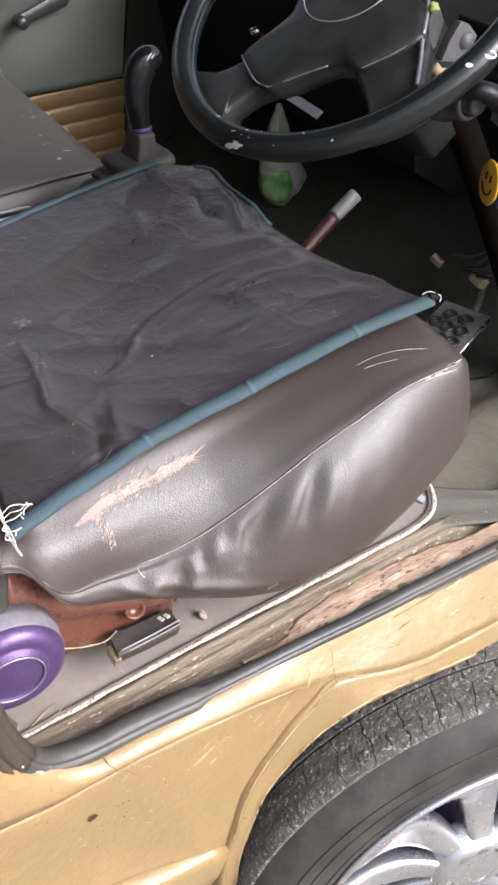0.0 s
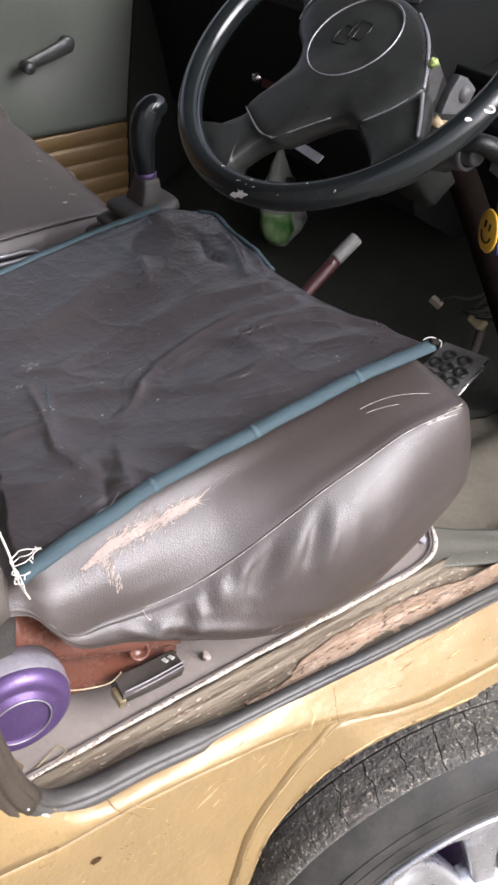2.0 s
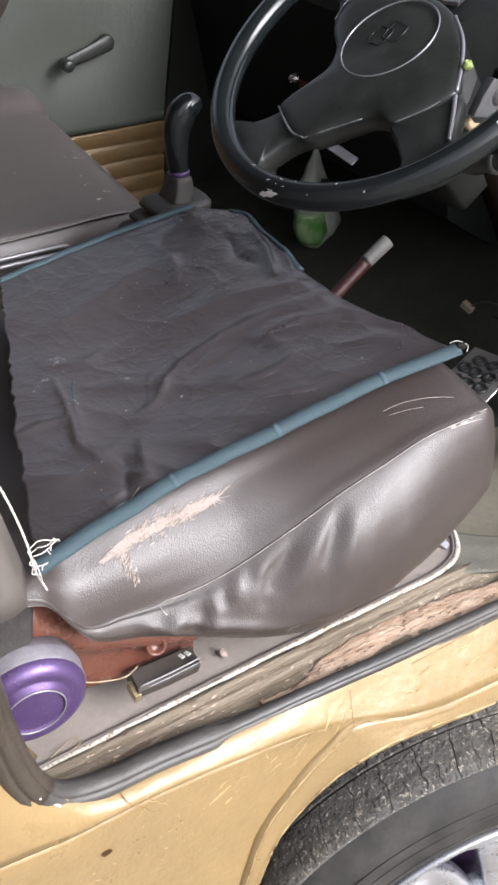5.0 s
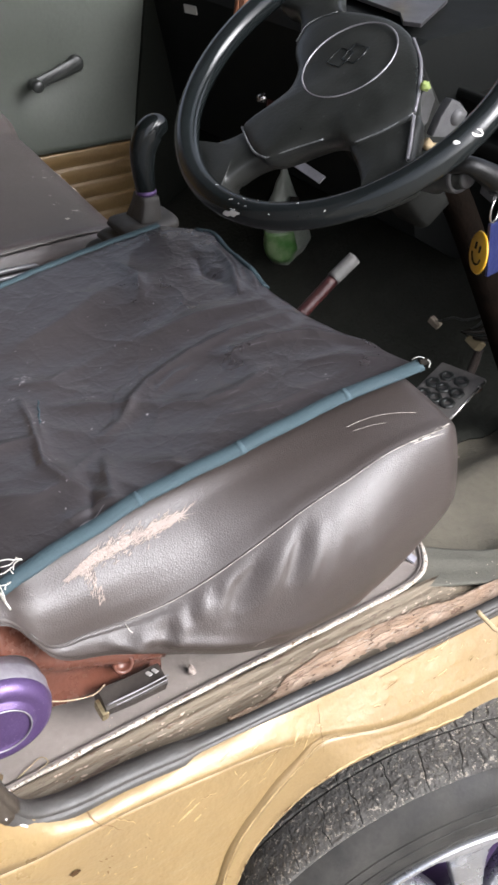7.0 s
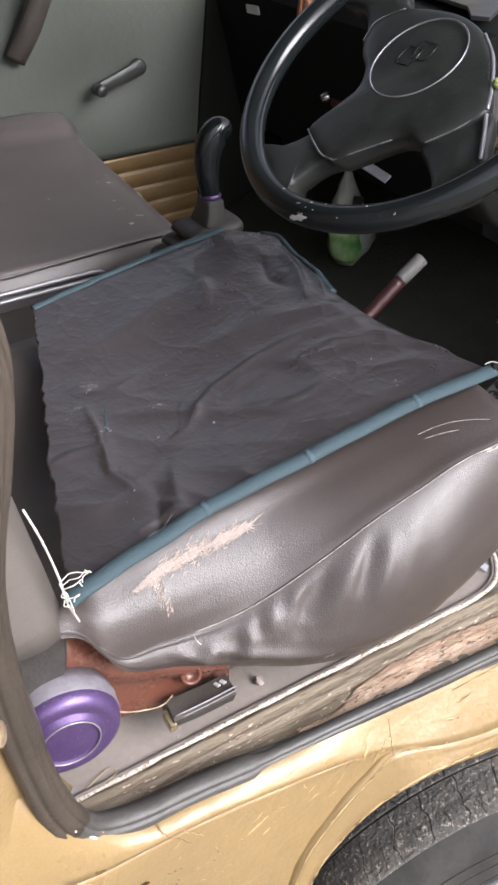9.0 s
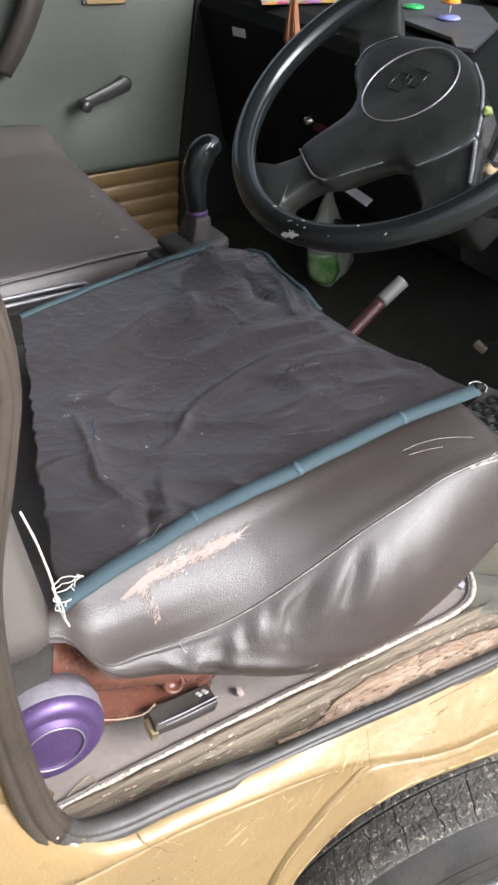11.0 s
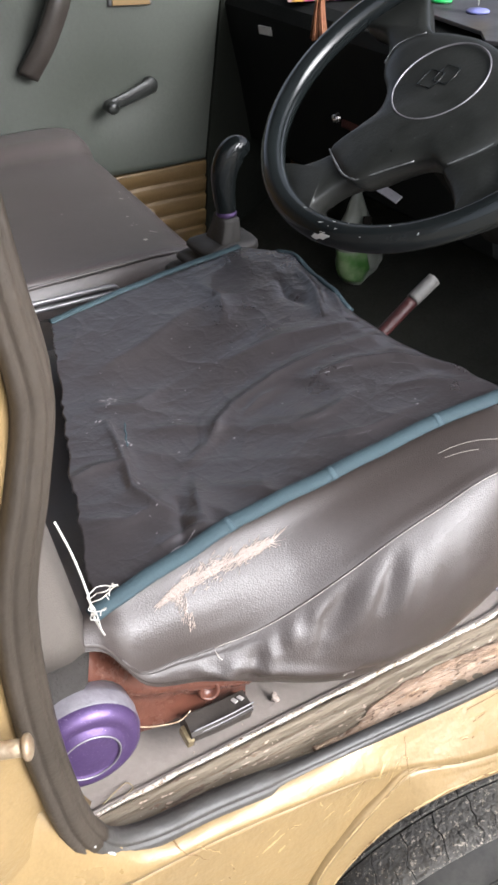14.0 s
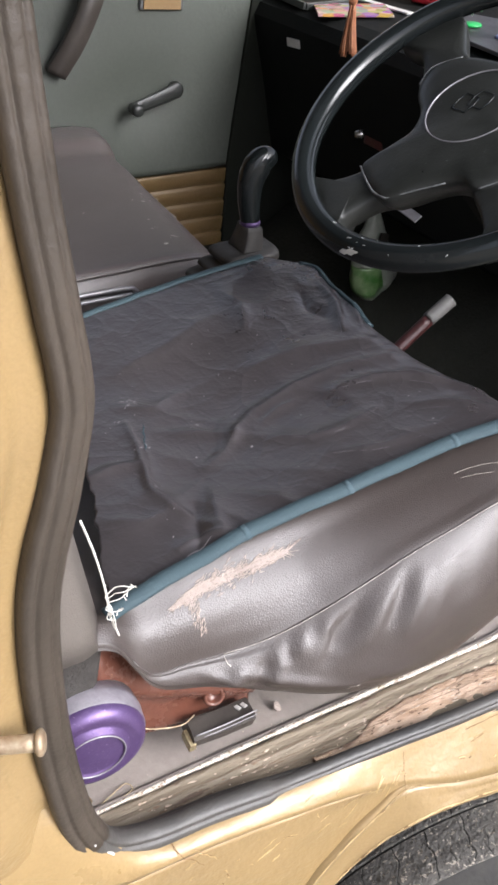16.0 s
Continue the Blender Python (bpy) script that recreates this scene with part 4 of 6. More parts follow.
part("edge_piping", tube([(0.25, 0.703, 0.838), (0.40, 0.702, 0.842), (0.50, 0.703, 0.844), (0.565, 0.710, 0.836)], 0.0022, 30, 8), LEATHER_FAR, pseat)
part("slide_rail", join(tube([(0.20, 0.692, 0.824), (0.40, 0.692, 0.823), (0.435, 0.694, 0.820), (0.442, 0.698, 0.812)], 0.0032, 20, 8), tube([(0.20, 0.684, 0.818), (0.40, 0.684, 0.817), (0.428, 0.688, 0.815), (0.436, 0.694, 0.806)], 0.0028, 20, 8)), GREY_METAL, pseat, "dull metal rails")

# ---- engine cover, gear lever ----
setting("engine_cover", block((0.55, 0.155, 0.14), pose(0.32, 0.628, 0.725), 0.012), BROWN, "dark brown engine cover between the seats", "engine cover")
lever = thing("gear_lever", (0.55, 0.615, 0.795), "black gear lever with a rubber boot and purple band", "gear lever")
part("housing", block((0.13, 0.10, 0.035), pose(0.53, 0.622, 0.812), 0.010, 3), DASH, lever)
rows = []
for hx, hy, z in ((0.066, 0.046, 0.815), (0.066, 0.046, 0.838), (0.063, 0.043, 0.843), (0.052, 0.035, 0.844), (0.057, 0.040, 0.852), (0.054, 0.037, 0.857), (0.043, 0.030, 0.858), (0.048, 0.035, 0.866), (0.045, 0.032, 0.871), (0.036, 0.026, 0.872), (0.040, 0.032, 0.880), (0.038, 0.030, 0.886), (0.028, 0.022, 0.890), (0.014, 0.012, 0.891)):
    row = []
    for k in range(40):
        ca, sa = math.cos(2 * math.pi * k / 40), math.sin(2 * math.pi * k / 40)
        q = (ca ** 6 + sa ** 6) ** (-1 / 6)
        row.append(V(0.552 - 0.72 * (hx - 0.040) + hx * ca * q, 0.615 + hy * sa * q, z))
    rows.append(row)
part("boot", loft(rows, True, True), BOOT, lever, "ribbed grey rubber boot")
part("collar", sweep(even([(0.552, 0.612, 0.886), (0.555, 0.611, 0.902), (0.556, 0.610, 0.919)], 8), [(-0.016, -0.013), (0.016, -0.013), (0.018, -0.011), (0.018, 0.011), (0.016, 0.013), (-0.016, 0.013), (-0.018, 0.011), (-0.018, -0.011)], up=(1, 0, 0), scale=lambda s: 1.15 - 0.35 * s), BOOT, lever)
part("band", lathe([(0.0115, 0), (0.0128, 0.001), (0.0128, 0.005), (0.0115, 0.006)], (0.556, 0.610, 0.919), (0, 0, 1), 20), PURPLE, lever, "purple band")
part("knob", sweep(even([(0.556, 0.610, 0.922), (0.553, 0.610, 0.955), (0.555, 0.609, 0.980), (0.566, 0.607, 0.999), (0.584, 0.605, 1.003)], 30), ring(0.0165, 20, 0.0145), up=(0, 1, 0),
                   scale=lambda s: 0.74 + 0.5 * s if s < 0.7 else (1.09 * math.sqrt(max(0.03, 1 - ((s - 0.7) / 0.31) ** 2 * 0.9)))), BLACK_GLOSS, lever, "glossy black knob")

# ---- steering wheel and column ----
WC, WA, WY = V(0.627, 0.3295, 1.1207), radians(54), radians(4.3)
WN = V(-math.cos(WA) * math.cos(WY), -math.cos(WA) * math.sin(WY), math.sin(WA))
WU = V(math.sin(WY), -math.cos(WY), 0)
WV = WN.cross(WU)


def on_wheel(u, v, n=0.0):
    return WC + WU * u + WV * v + WN * n


def on_pad(u, v, n=0.0):
    """The hub and spokes are turned a little against the rim."""
    return on_wheel(0.986 * u + 0.098 * v + 0.009, -0.033 * u + 1.016 * v, n)


steer = thing("steering_wheel", tuple(WC), "worn black steering wheel with three spokes, slightly turned", "steering wheel")
part("rim", sweep([on_wheel(0.1755 * math.cos(2 * math.pi * k / 96), 0.1755 * math.sin(2 * math.pi * k / 96)) for k in range(96)], ring(0.0124, 18, 0.0132), up=tuple(WN), loop=True), BLACK_GLOSS, steer)


def plate(outline, layers, centre):
    """A cushion-shaped plate in the wheel's plane: its outline, shrunk towards a centre layer by layer."""
    loop_c = spline([(*p, 0) for p in outline] + [(*outline[0], 0)], 12 * len(outline) + 1)[:-1]
    cu, cv = centre
    return loft([[on_pad(cu + (p.x - cu) * k, cv + (p.y - cv) * k, h) for p in loop_c] for k, h in layers], True)


SPOKE_LAYERS = ((0.70, -0.034), (0.92, -0.028), (1.0, -0.019), (1.0, -0.012), (0.97, -0.0085), (0.90, -0.0065), (0.70, -0.0050), (0.35, -0.0042), (0.0, -0.0040))
part("spoke", plate([(-0.050, -0.060), (-0.060, -0.090), (-0.072, -0.110), (-0.094, -0.129), (-0.112, -0.130), (-0.103, -0.139), (-0.078, -0.153), (-0.048, -0.165), (-0.026, -0.164), (-0.030, -0.148), (-0.018, -0.116), (0.010, -0.088), (0.020, -0.060), (-0.015, -0.045)], SPOKE_LAYERS, (-0.050, -0.115)), BLACK, steer)
part("spoke", plate([(0.040, -0.052), (0.066, -0.070), (0.090, -0.083), (0.112, -0.100), (0.120, -0.118), (0.135, -0.104), (0.150, -0.083), (0.152, -0.070), (0.136, -0.058), (0.118, -0.036), (0.100, -0.014), (0.070, -0.010)], SPOKE_LAYERS, (0.100, -0.060)), BLACK, steer)
part("spoke", plate([(-0.088, 0.000), (-0.104, 0.012), (-0.120, 0.030), (-0.145, 0.046), (-0.180, 0.050), (-0.178, 0.078), (-0.166, 0.102), (-0.143, 0.106), (-0.116, 0.084), (-0.096, 0.067), (-0.074, 0.058), (-0.050, 0.045), (-0.060, 0.015)], SPOKE_LAYERS, (-0.108, 0.060)), BLACK, steer)
pad_c = [(-0.100, 0.010), (-0.106, 0.034), (-0.086, 0.056), (-0.045, 0.0645), (-0.008, 0.0636), (0.027, 0.0525), (0.056, 0.033), (0.0815, 0.006), (0.099, -0.018), (0.088, -0.042), (0.070, -0.065), (0.050, -0.067), (0.036, -0.074), (0.018, -0.092), (-0.002, -0.115), (-0.022, -0.1145), (-0.045, -0.106), (-0.064, -0.097), (-0.058, -0.072), (-0.052, -0.043), (-0.064, -0.020), (-0.086, -0.004)]
hb = part("hub_pad", plate(pad_c, ((0.55, -0.040), (0.80, -0.034), (0.92, -0.026), (0.975, -0.016), (1.0, -0.007), (0.992, -0.0030), (0.965, -0.0005), (0.90, 0.0015), (0.80, 0.0030), (0.60, 0.0042), (0.30, 0.0050), (0.0, 0.0052)), (-0.006, -0.012)), BLACK, steer)
part("emblem_ring", sweep([on_pad(-0.0105 + 0.0470 * math.cos(2 * math.pi * k / 64), 0.006 + 0.0470 * math.sin(2 * math.pi * k / 64), 0.0046) for k in range(64)], ring(0.0009, 6), up=tuple(WN), loop=True), GREY_METAL, hb, "pale ring on the hub")

col = thing("steering_column", tuple(on_wheel(0, 0, -0.3)), "black steering column with switch stalk", "steering column")
SWITCH = material("matt_black_switch", (0.0045, 0.0048, 0.0046), 0.38, spec=0.22, second=(0.010, 0.010, 0.010), scale=60, amount=0.8, grain=300, grain_bump=0.05)
# rust brown taken down to near black for the shadow round the shaft
RUSTY_SHADE = material("shaded_rusty_tube", (0.0042, 0.0036, 0.0030), 0.85, spec=0.0, second=(0.009, 0.0062, 0.0048), scale=30, amount=0.9, grain=200, grain_bump=0.1)
cowl = [(-0.040, -0.034), (0.040, -0.034), (0.048, -0.026), (0.048, 0.022), (0.036, 0.036), (-0.036, 0.036), (-0.048, 0.022), (-0.048, -0.026)]
part("shroud", sweep(even([on_wheel(0.02, 0, -0.03), on_wheel(0.028, 0, -0.08), on_wheel(0.036, 0, -0.13), on_wheel(0.040, 0, -0.17)], 12), cowl, up=(0, 1, 0), scale=lambda s: 1 - 0.22 * s), SHADE_BLACK, col, "black plastic cowl")
part("tube", tube([(0.700, 0.290, 1.04), (0.746, 0.279, 0.985), (0.813, 0.276, 0.870), (0.864, 0.275, 0.778), (0.955, 0.275, 0.615)], 0.017, 24, 16, up=(0, 1, 0)), RUSTY_SHADE, col, "rusty brown steering shaft, darkened for shade")
part("stalk", sweep(even([(0.628, 0.185, 1.068), (0.640, 0.168, 1.072), (0.668, 0.162, 1.057), (0.700, 0.157, 1.040), (0.732, 0.152, 1.023)], 30), ring(0.0115, 16, 0.0100), up=(0, 0, 1), scale=lambda s: 0.60 + 0.52 * min(1, s * 2.6)), SWITCH, col, "black switch stalk")

# ---- front wheel ----
fw = thing("front_wheel", (0.44, 0.0, 0.0), "worn tyre on a silver alloy wheel under the arch", "wheel")
TC, TS = V(0.543, -0.083, 0.287), -0.285
TF, TN = V(math.cos(TS), math.sin(TS), 0), V(math.sin(TS), -math.cos(TS), 0)


def on_tyre(a, r, off):
    r = r + 0.002 if r > 0.26 else 0.195 + (r - 0.207) * 1.264 if r > 0.207 else r - 0.012
    return TC + (TF * math.cos(a) + V(0, 0, 1) * math.sin(a)) * r + TN * off


prof = [(0.200, -0.150), (0.24, -0.155), (0.268, -0.150), (0.281, -0.13), (0.2848, -0.08), (0.2848, -0.024), (0.279, -0.012), (0.268, -0.001), (0.255, 0.006), (0.24, 0.009), (0.222, 0.008), (0.208, 0.004), (0.200, -0.004)]
prof = [(p.x, p.y) for p in spline([(r, o, 0) for r, o in prof], 44)]
tyre = part("tyre", loft([[on_tyre(2 * math.pi * k / 140, r, o) for r, o in prof] for k in range(141)]), SIDEWALL, fw)
def wavy(k, o, lane):
    """Angle of the cut between two tread blocks, which wanders across the tread."""
    return 2 * math.pi * k / NB + 0.026 * noise.noise(V(k * 3.1, o * 75, lane)) + 0.55 * o


NB = 96
verts, faces = [], []
for lane, (o0, o1) in enumerate(((-0.012, -0.060), (-0.0618, -0.098), (-0.0998, -0.138))):
    for k in range(NB):
        n = 6
        k0 = len(verts)
        jit = 0.0004 * noise.noise(V(k * 1.7, lane * 5, 0))
        for j in range(n + 1):
            o = o0 + (o1 - o0) * j / n
            for r, shrink in ((0.268, 0.0), (0.2855, 0.0), (0.2870, 0.0009)):
                rr = r + (jit if r > 0.27 else 0) - (0.0045 if (lane == 0 and j == 0 and r > 0.27) else 0.0012 if (lane == 0 and j == 1 and r > 0.27) else 0)
                oo = o + (-shrink if j == 0 else shrink if j == n else 0)
                for edge_k, sgn in ((k, 1), (k + 1, -1)):
                    half_cut = edge_k % 2 and j > 2
                    w, sh = (0.0, 0.0) if half_cut else (0.0002 if edge_k % 2 else 0.0004, 0.6 * shrink)
                    verts.append(on_tyre(wavy(edge_k, o, lane) + 0.3 * lane + sgn * (w + sh) / 0.287, rr + 0.0010 * noise.noise(V(edge_k * 2.0, o * 150, 0)), oo))
        for j in range(n):
            a, b = k0 + 6 * j, k0 + 6 * (j + 1)
            faces += [(a, a + 2, b + 2, b), (a + 2, a + 4, b + 4, b + 2), (a + 4, a + 5, b + 5, b + 4), (a + 5, a + 3, b + 3, b + 5), (a + 3, a + 1, b + 1, b + 3)]
        e = k0 + 6 * n
        faces += [(k0, k0 + 1, k0 + 3, k0 + 2), (k0 + 2, k0 + 3, k0 + 5, k0 + 4), (e, e + 2, e + 3, e + 1), (e + 2, e + 4, e + 5, e + 3)]
bm = mesh_of(verts, faces, False)
bmesh.ops.recalc_face_normals(bm, faces=bm.faces)
tagged(part("tread", bm, TYRE, tyre, "dusty worn tread blocks"), kind="stuff")
prof = [(0.207, 0.002), (0.209, 0.008), (0.204, 0.010), (0.198, 0.006), (0.192, -0.010), (0.188, -0.05), (0.186, -0.12)]
part("rim", loft([[on_tyre(2 * math.pi * k / 96, r, o) for r, o in prof] for k in range(97)]), ALLOY, fw, "silver alloy rim")
for k in range(9):
    a = 2 * math.pi * k / 9 + 0.20
    rows = []
    for s in range(13):
        f = s / 12
        r = 0.045 + 0.156 * f
        w = 0.030 + 0.036 * f + 0.040 * max(0.0, f - 0.78) / 0.22 * max(0.0, f - 0.78) / 0.22
        o = 0.002 - 0.018 * math.sin(math.pi * min(1.0, f * 1.05)) + 0.003 * f
        rows.append([on_tyre(a + 0.24 * (f - 0.5) + t * w / r, r, o + z) for t, z in ((-0.46, -0.022), (-0.5, -0.003), (-0.44, 0.001), (-0.25, 0.002), (0, 0.0025), (0.25, 0.002), (0.44, 0.001), (0.5, -0.003), (0.46, -0.022))])
    part("wheel_spoke", loft(rows, True, True), ALLOY, fw)
for r, o in ((0.2500, 0.0078), (0.2380, 0.0092), (0.2200, 0.0078)):
    part("sidewall_rib", sweep([on_tyre(2 * math.pi * k / 120, r, o) for k in range(120)], ring(0.0011, 6), up=tuple(TN), loop=True), SIDEWALL, tyre)
part("wheel_hub", lathe([(0.055, -0.03), (0.052, 0.0), (0.03, 0.004), (0, 0.004)], tuple(TC), tuple(TN), 30), ALLOY, fw)
part("brake_drum", lathe([(0.17, -0.09), (0.17, -0.06), (0, -0.06)], tuple(TC), tuple(TN), 40), PURPLE, fw, "purple painted brake drum")

# ---- small parts and wear ----
from mathutils.bvhtree import BVHTree

RND = random.Random(7)
INTO = V(0.47, 0.50, -0.62).normalized()


def skin_of(*obs):
    """A tree to lay thin things on the surface of those objects, whose meshes stand in world places."""
    vs, fs = [], []
    for o in obs:
        k = len(vs)
        vs += [v.co.copy() for v in o.data.vertices]
        fs += [tuple(i + k for i in p.vertices) for p in o.data.polygons]
    return BVHTree.FromPolygons(vs, fs)


def drop_on(tree, p, way=INTO):
    hit, n, _, _ = tree.ray_cast(Vector(p) - way * 0.25, way)
    if hit is None:
        return None, None
    return hit, (n if n.dot(way) < 0 else -n)


def strips(tree, paths, lift=0.0006, way=INTO):
    """Thin ribbons (points, widths) laid on a surface."""
    verts, faces = [], []
    for pts, widths in paths:
        on = [drop_on(tree, p, way) for p in pts]
        if any(h is None for h, _ in on):
            continue
        k0 = len(verts)
        for i, (h, n) in enumerate(on):
            a, b = on[max(i - 1, 0)][0], on[min(i + 1, len(on) - 1)][0]
            t = b - a
            if t.length < 1e-7:
                t = V(1, 0, 0)
            side = t.normalized().cross(n).normalized() * widths[i] / 2
            verts += [h + n * lift - side, h + n * (lift * 1.5), h + n * lift + side]
        for i in range(len(on) - 1):
            a = k0 + 3 * i
            faces += [(a, a + 1, a + 4, a + 3), (a + 1, a + 2, a + 5, a + 4)]
    return mesh_of(verts, faces)


def scribble(a, b, width, n=6, wob=0.002):
    a, b = Vector(a), Vector(b)
    pts = [a.lerp(b, i / (n - 1)) + V(RND.uniform(-wob, wob), 0, RND.uniform(-wob, wob)) for i in range(n)]
    return pts, [width * (0.25 + 0.75 * math.sin(math.pi * (i + 0.5) / n)) * RND.uniform(0.6, 1.2) for i in range(n)]


def lump(c, r, seed, n=14, m=10):
    vs = []
    for j in range(m + 1):
        b = 0.1 + (math.pi - 0.2) * j / m
        for i in range(n):
            a = 2 * math.pi * i / n
            d = V(math.cos(a) * math.sin(b), math.sin(a) * math.sin(b), math.cos(b))
            k = 1 + 0.45 * noise.noise(d * 2.2 + V(seed, 0, 0))
            vs.append(V(c[0] + r[0] * d.x * k, c[1] + r[1] * d.y * k, c[2] + r[2] * d.z * k))
    return mesh_of(vs, [(j * n + i, j * n + (i + 1) % n, (j + 1) * n + (i + 1) % n, (j + 1) * n + i) for j in range(m) for i in range(n)] + [tuple(range(n - 1, -1, -1)), tuple(range(m * n, m * n + n))])


named = {o.name: o for o in bpy.data.objects}
seat_skin = skin_of(named["cushion"])

# torn leatherette with its pale backing and loose fibres
tear = []
main = spline([(0.195, 0.105, 0.856), (0.205, 0.105, 0.863), (0.222, 0.105, 0.8685), (0.240, 0.105, 0.870), (0.262, 0.105, 0.8725), (0.280, 0.105, 0.8735), (0.294, 0.105, 0.874)], 40)
for j, (dz, lo, hi) in enumerate(((0.0, 0.0010, 0.0044), (0.0046, 0.0005, 0.0026), (-0.0044, 0.0005, 0.0028))):
    for a, b in ((1, 9), (8, 20), (19, 29), (28, 38)) if j == 0 else ((6, 15), (17, 24), (26, 34)):
        line = [p + V(0, 0, dz + 0.0008 * noise.noise(V(i * 0.7, j * 7, 0))) for i, p in enumerate(main)][a:b]
        tear.append((line, [RND.uniform(lo, hi) * (1 if 0 < i < len(line) - 1 else 0.3) for i in range(len(line))]))
for k in range(760):
    p = main[RND.randint(0, 39)]
    off = RND.gauss(0, 0.0018 + 0.0050 * math.sin(math.pi * main.index(p) / 39))
    a = RND.choice((RND.gauss(0.25, 0.35), RND.gauss(1.4, 0.5)))
    d = V(math.cos(a), 0, math.sin(a)) * RND.uniform(0.0016, 0.0044)
    q = p + V(RND.uniform(-0.002, 0.002) + 0.3 * off, 0, off)
    tear.append(([q - d, q, q + d], [0.0002, RND.uniform(0.0003, 0.0009), 0.0002]))
for k in range(110):
    q = V(0.209, 0.105, 0.862).lerp(V(0.220, 0.105, 0.837), k / 59) + V(RND.gauss(0, 0.0024), 0, RND.gauss(0, 0.0014))
    d = V(RND.uniform(-0.0004, 0.001), 0, -1) * RND.uniform(0.0012, 0.003)
    tear.append(([q - d, q, q + d], [0.0003, RND.uniform(0.0004, 0.0010), 0.0003]))
for k in range(90):
    p = main[RND.randint(0, 39)]
    s = RND.choice((-1, 1))
    d = V(RND.uniform(-0.003, 0.011), 0, s * RND.uniform(0.002, 0.010) * (1.0 if s < 0 else 0.7))
    tear.append(([p, p + d * 0.5 + V(RND.uniform(-0.001, 0.001), 0, 0), p + d], [0.0008, 0.0005, 0.0003]))
for k in range(16):
    p = main[-1]
    d = V(RND.uniform(0.004, 0.018), 0, RND.uniform(-0.012, 0.014))
    tear.append(([p, p + d * 0.5, p + d], [0.0006, 0.0004, 0.0002]))
tagged(part("torn_patch", strips(seat_skin, tear), FLESHY, named["cushion"], "frayed tear showing pale backing"), kind="stuff")
# loose white stitching along the seam's front half and near the front corner
thread = []
thread += [([V(*p) for p in line], [w * RND.uniform(0.5, 1.1) for _ in line]) for line, w in (
    (spline([(0.462, 0.1, 0.902), (0.477, 0.1, 0.903), (0.499, 0.1, 0.900), (0.522, 0.1, 0.892), (0.543, 0.1, 0.882)], 24), 0.00022),
    (spline([(0.470, 0.1, 0.893), (0.490, 0.1, 0.890), (0.508, 0.1, 0.885)], 12), 0.0002),
    (spline([(0.524, 0.09, 0.858), (0.546, 0.09, 0.855), (0.560, 0.09, 0.858), (0.575, 0.09, 0.861)], 16), 0.0012),
    (spline([(0.532, 0.09, 0.854), (0.552, 0.09, 0.853), (0.569, 0.09, 0.851)], 12), 0.0010),
    (spline([(0.555, 0.09, 0.857), (0.562, 0.09, 0.862), (0.572, 0.09, 0.857)], 8), 0.0006))]
thread += [scribble((0.246, 0.10, 0.786), (0.249, 0.09, 0.778), 0.0012, 5, 0.0006), scribble((0.372, 0.09, 0.70), (0.385, 0.09, 0.702), 0.0012, 4, 0.0005)]
thread = [(line[i:i + 4], w[i:i + 4]) for line, w in thread for i in range(0, len(line) - 2, RND.choice((3, 3, 4)))]
tagged(part("loose_stitching", strips(seat_skin, thread, 0.0008), WORN_THREAD, named["cushion"], "pale loose thread along the seam"), kind="stuff")

# recliner: round cover, bracket, lever, on the seat's near side
rc = part("recliner_cover", lathe([(0.030, 0.0), (0.0435, 0.0), (0.0445, 0.003), (0.0445, 0.012), (0.0425, 0.018), (0.038, 0.0215), (0.0340, 0.0222), (0.0300, 0.0205), (0.0282, 0.0215), (0.0255, 0.0250), (0.0238, 0.0257), (0.0228, 0.0240), (0.0210, 0.0238), (0.010, 0.0245), (0, 0.0246)], (0.129, 0.112, 0.747), (-0.10, -1, -0.06), 56), PURPLE, seat, "round purple metallic recliner cover")
part("cover_ring", sweep([V(0.129, 0.112, 0.747) + V(-0.10, -1, -0.06).normalized() * 0.0256 + V(1, -0.1, 0).normalized() * 0.0238 * math.cos(a) + V(0.0, -0.06, 1).normalized() * 0.0238 * math.sin(a) for a in [2 * math.pi * k / 48 for k in range(48)]], ring(0.0007, 6), up=(0, -1, 0), loop=True), GREY_METAL, rc, "pale worn ring")
part("cover_body", lathe([(0.040, -0.05), (0.0425, -0.048), (0.0430, -0.016), (0.0445, -0.014), (0.0445, -0.009), (0.0425, -0.007), (0.0425, 0.0)], (0.129, 0.112, 0.747), (-0.10, -1, -0.06), 48), GRIME_METAL, rc, "grimy grey drum behind the cover")
part("cover_band", lathe([(0.0430, -0.012), (0.0448, -0.011), (0.0457, -0.003), (0.0462, -0.0015), (0.0457, 0.0), (0.0453, 0.0105), (0.0440, 0.0125)], (0.129, 0.112, 0.747), (-0.10, -1, -0.06), 56), material("worn_grey_band", (0.27, 0.255, 0.275), 0.42, 0.3, second=(0.15, 0.13, 0.16), scale=45, amount=0.9, grain=200, grain_bump=0.05), rc, "worn grey metal band")
part("cover_screw", lathe([(0.0, 0.0236), (0.003, 0.0236), (0.003, 0.0224)], (0.1620, 0.112, 0.735), (-0.10, -1, -0.06), 12), WHITE, rc)
plate = []
for i in range(25):
    x = 0.142 + 0.148 * i / 24
    top, low = along(x, HEM) + 0.012, max(0.664, 0.700 - 0.25 * (x - 0.155))
    plate.append([V(x, 0.134 + 0.010 * math.sin(6 * (x - 0.15) / 0.13) * f * (1 - f) - 0.012 * math.exp(-((f - 0.62) / 0.12) ** 2), low + (top - low) * f) for f in [k / 14 for k in range(15)]])
rb = part("recliner_bracket", loft(plate), OXIDE, seat, "red oxide painted steel bracket", 0.004)
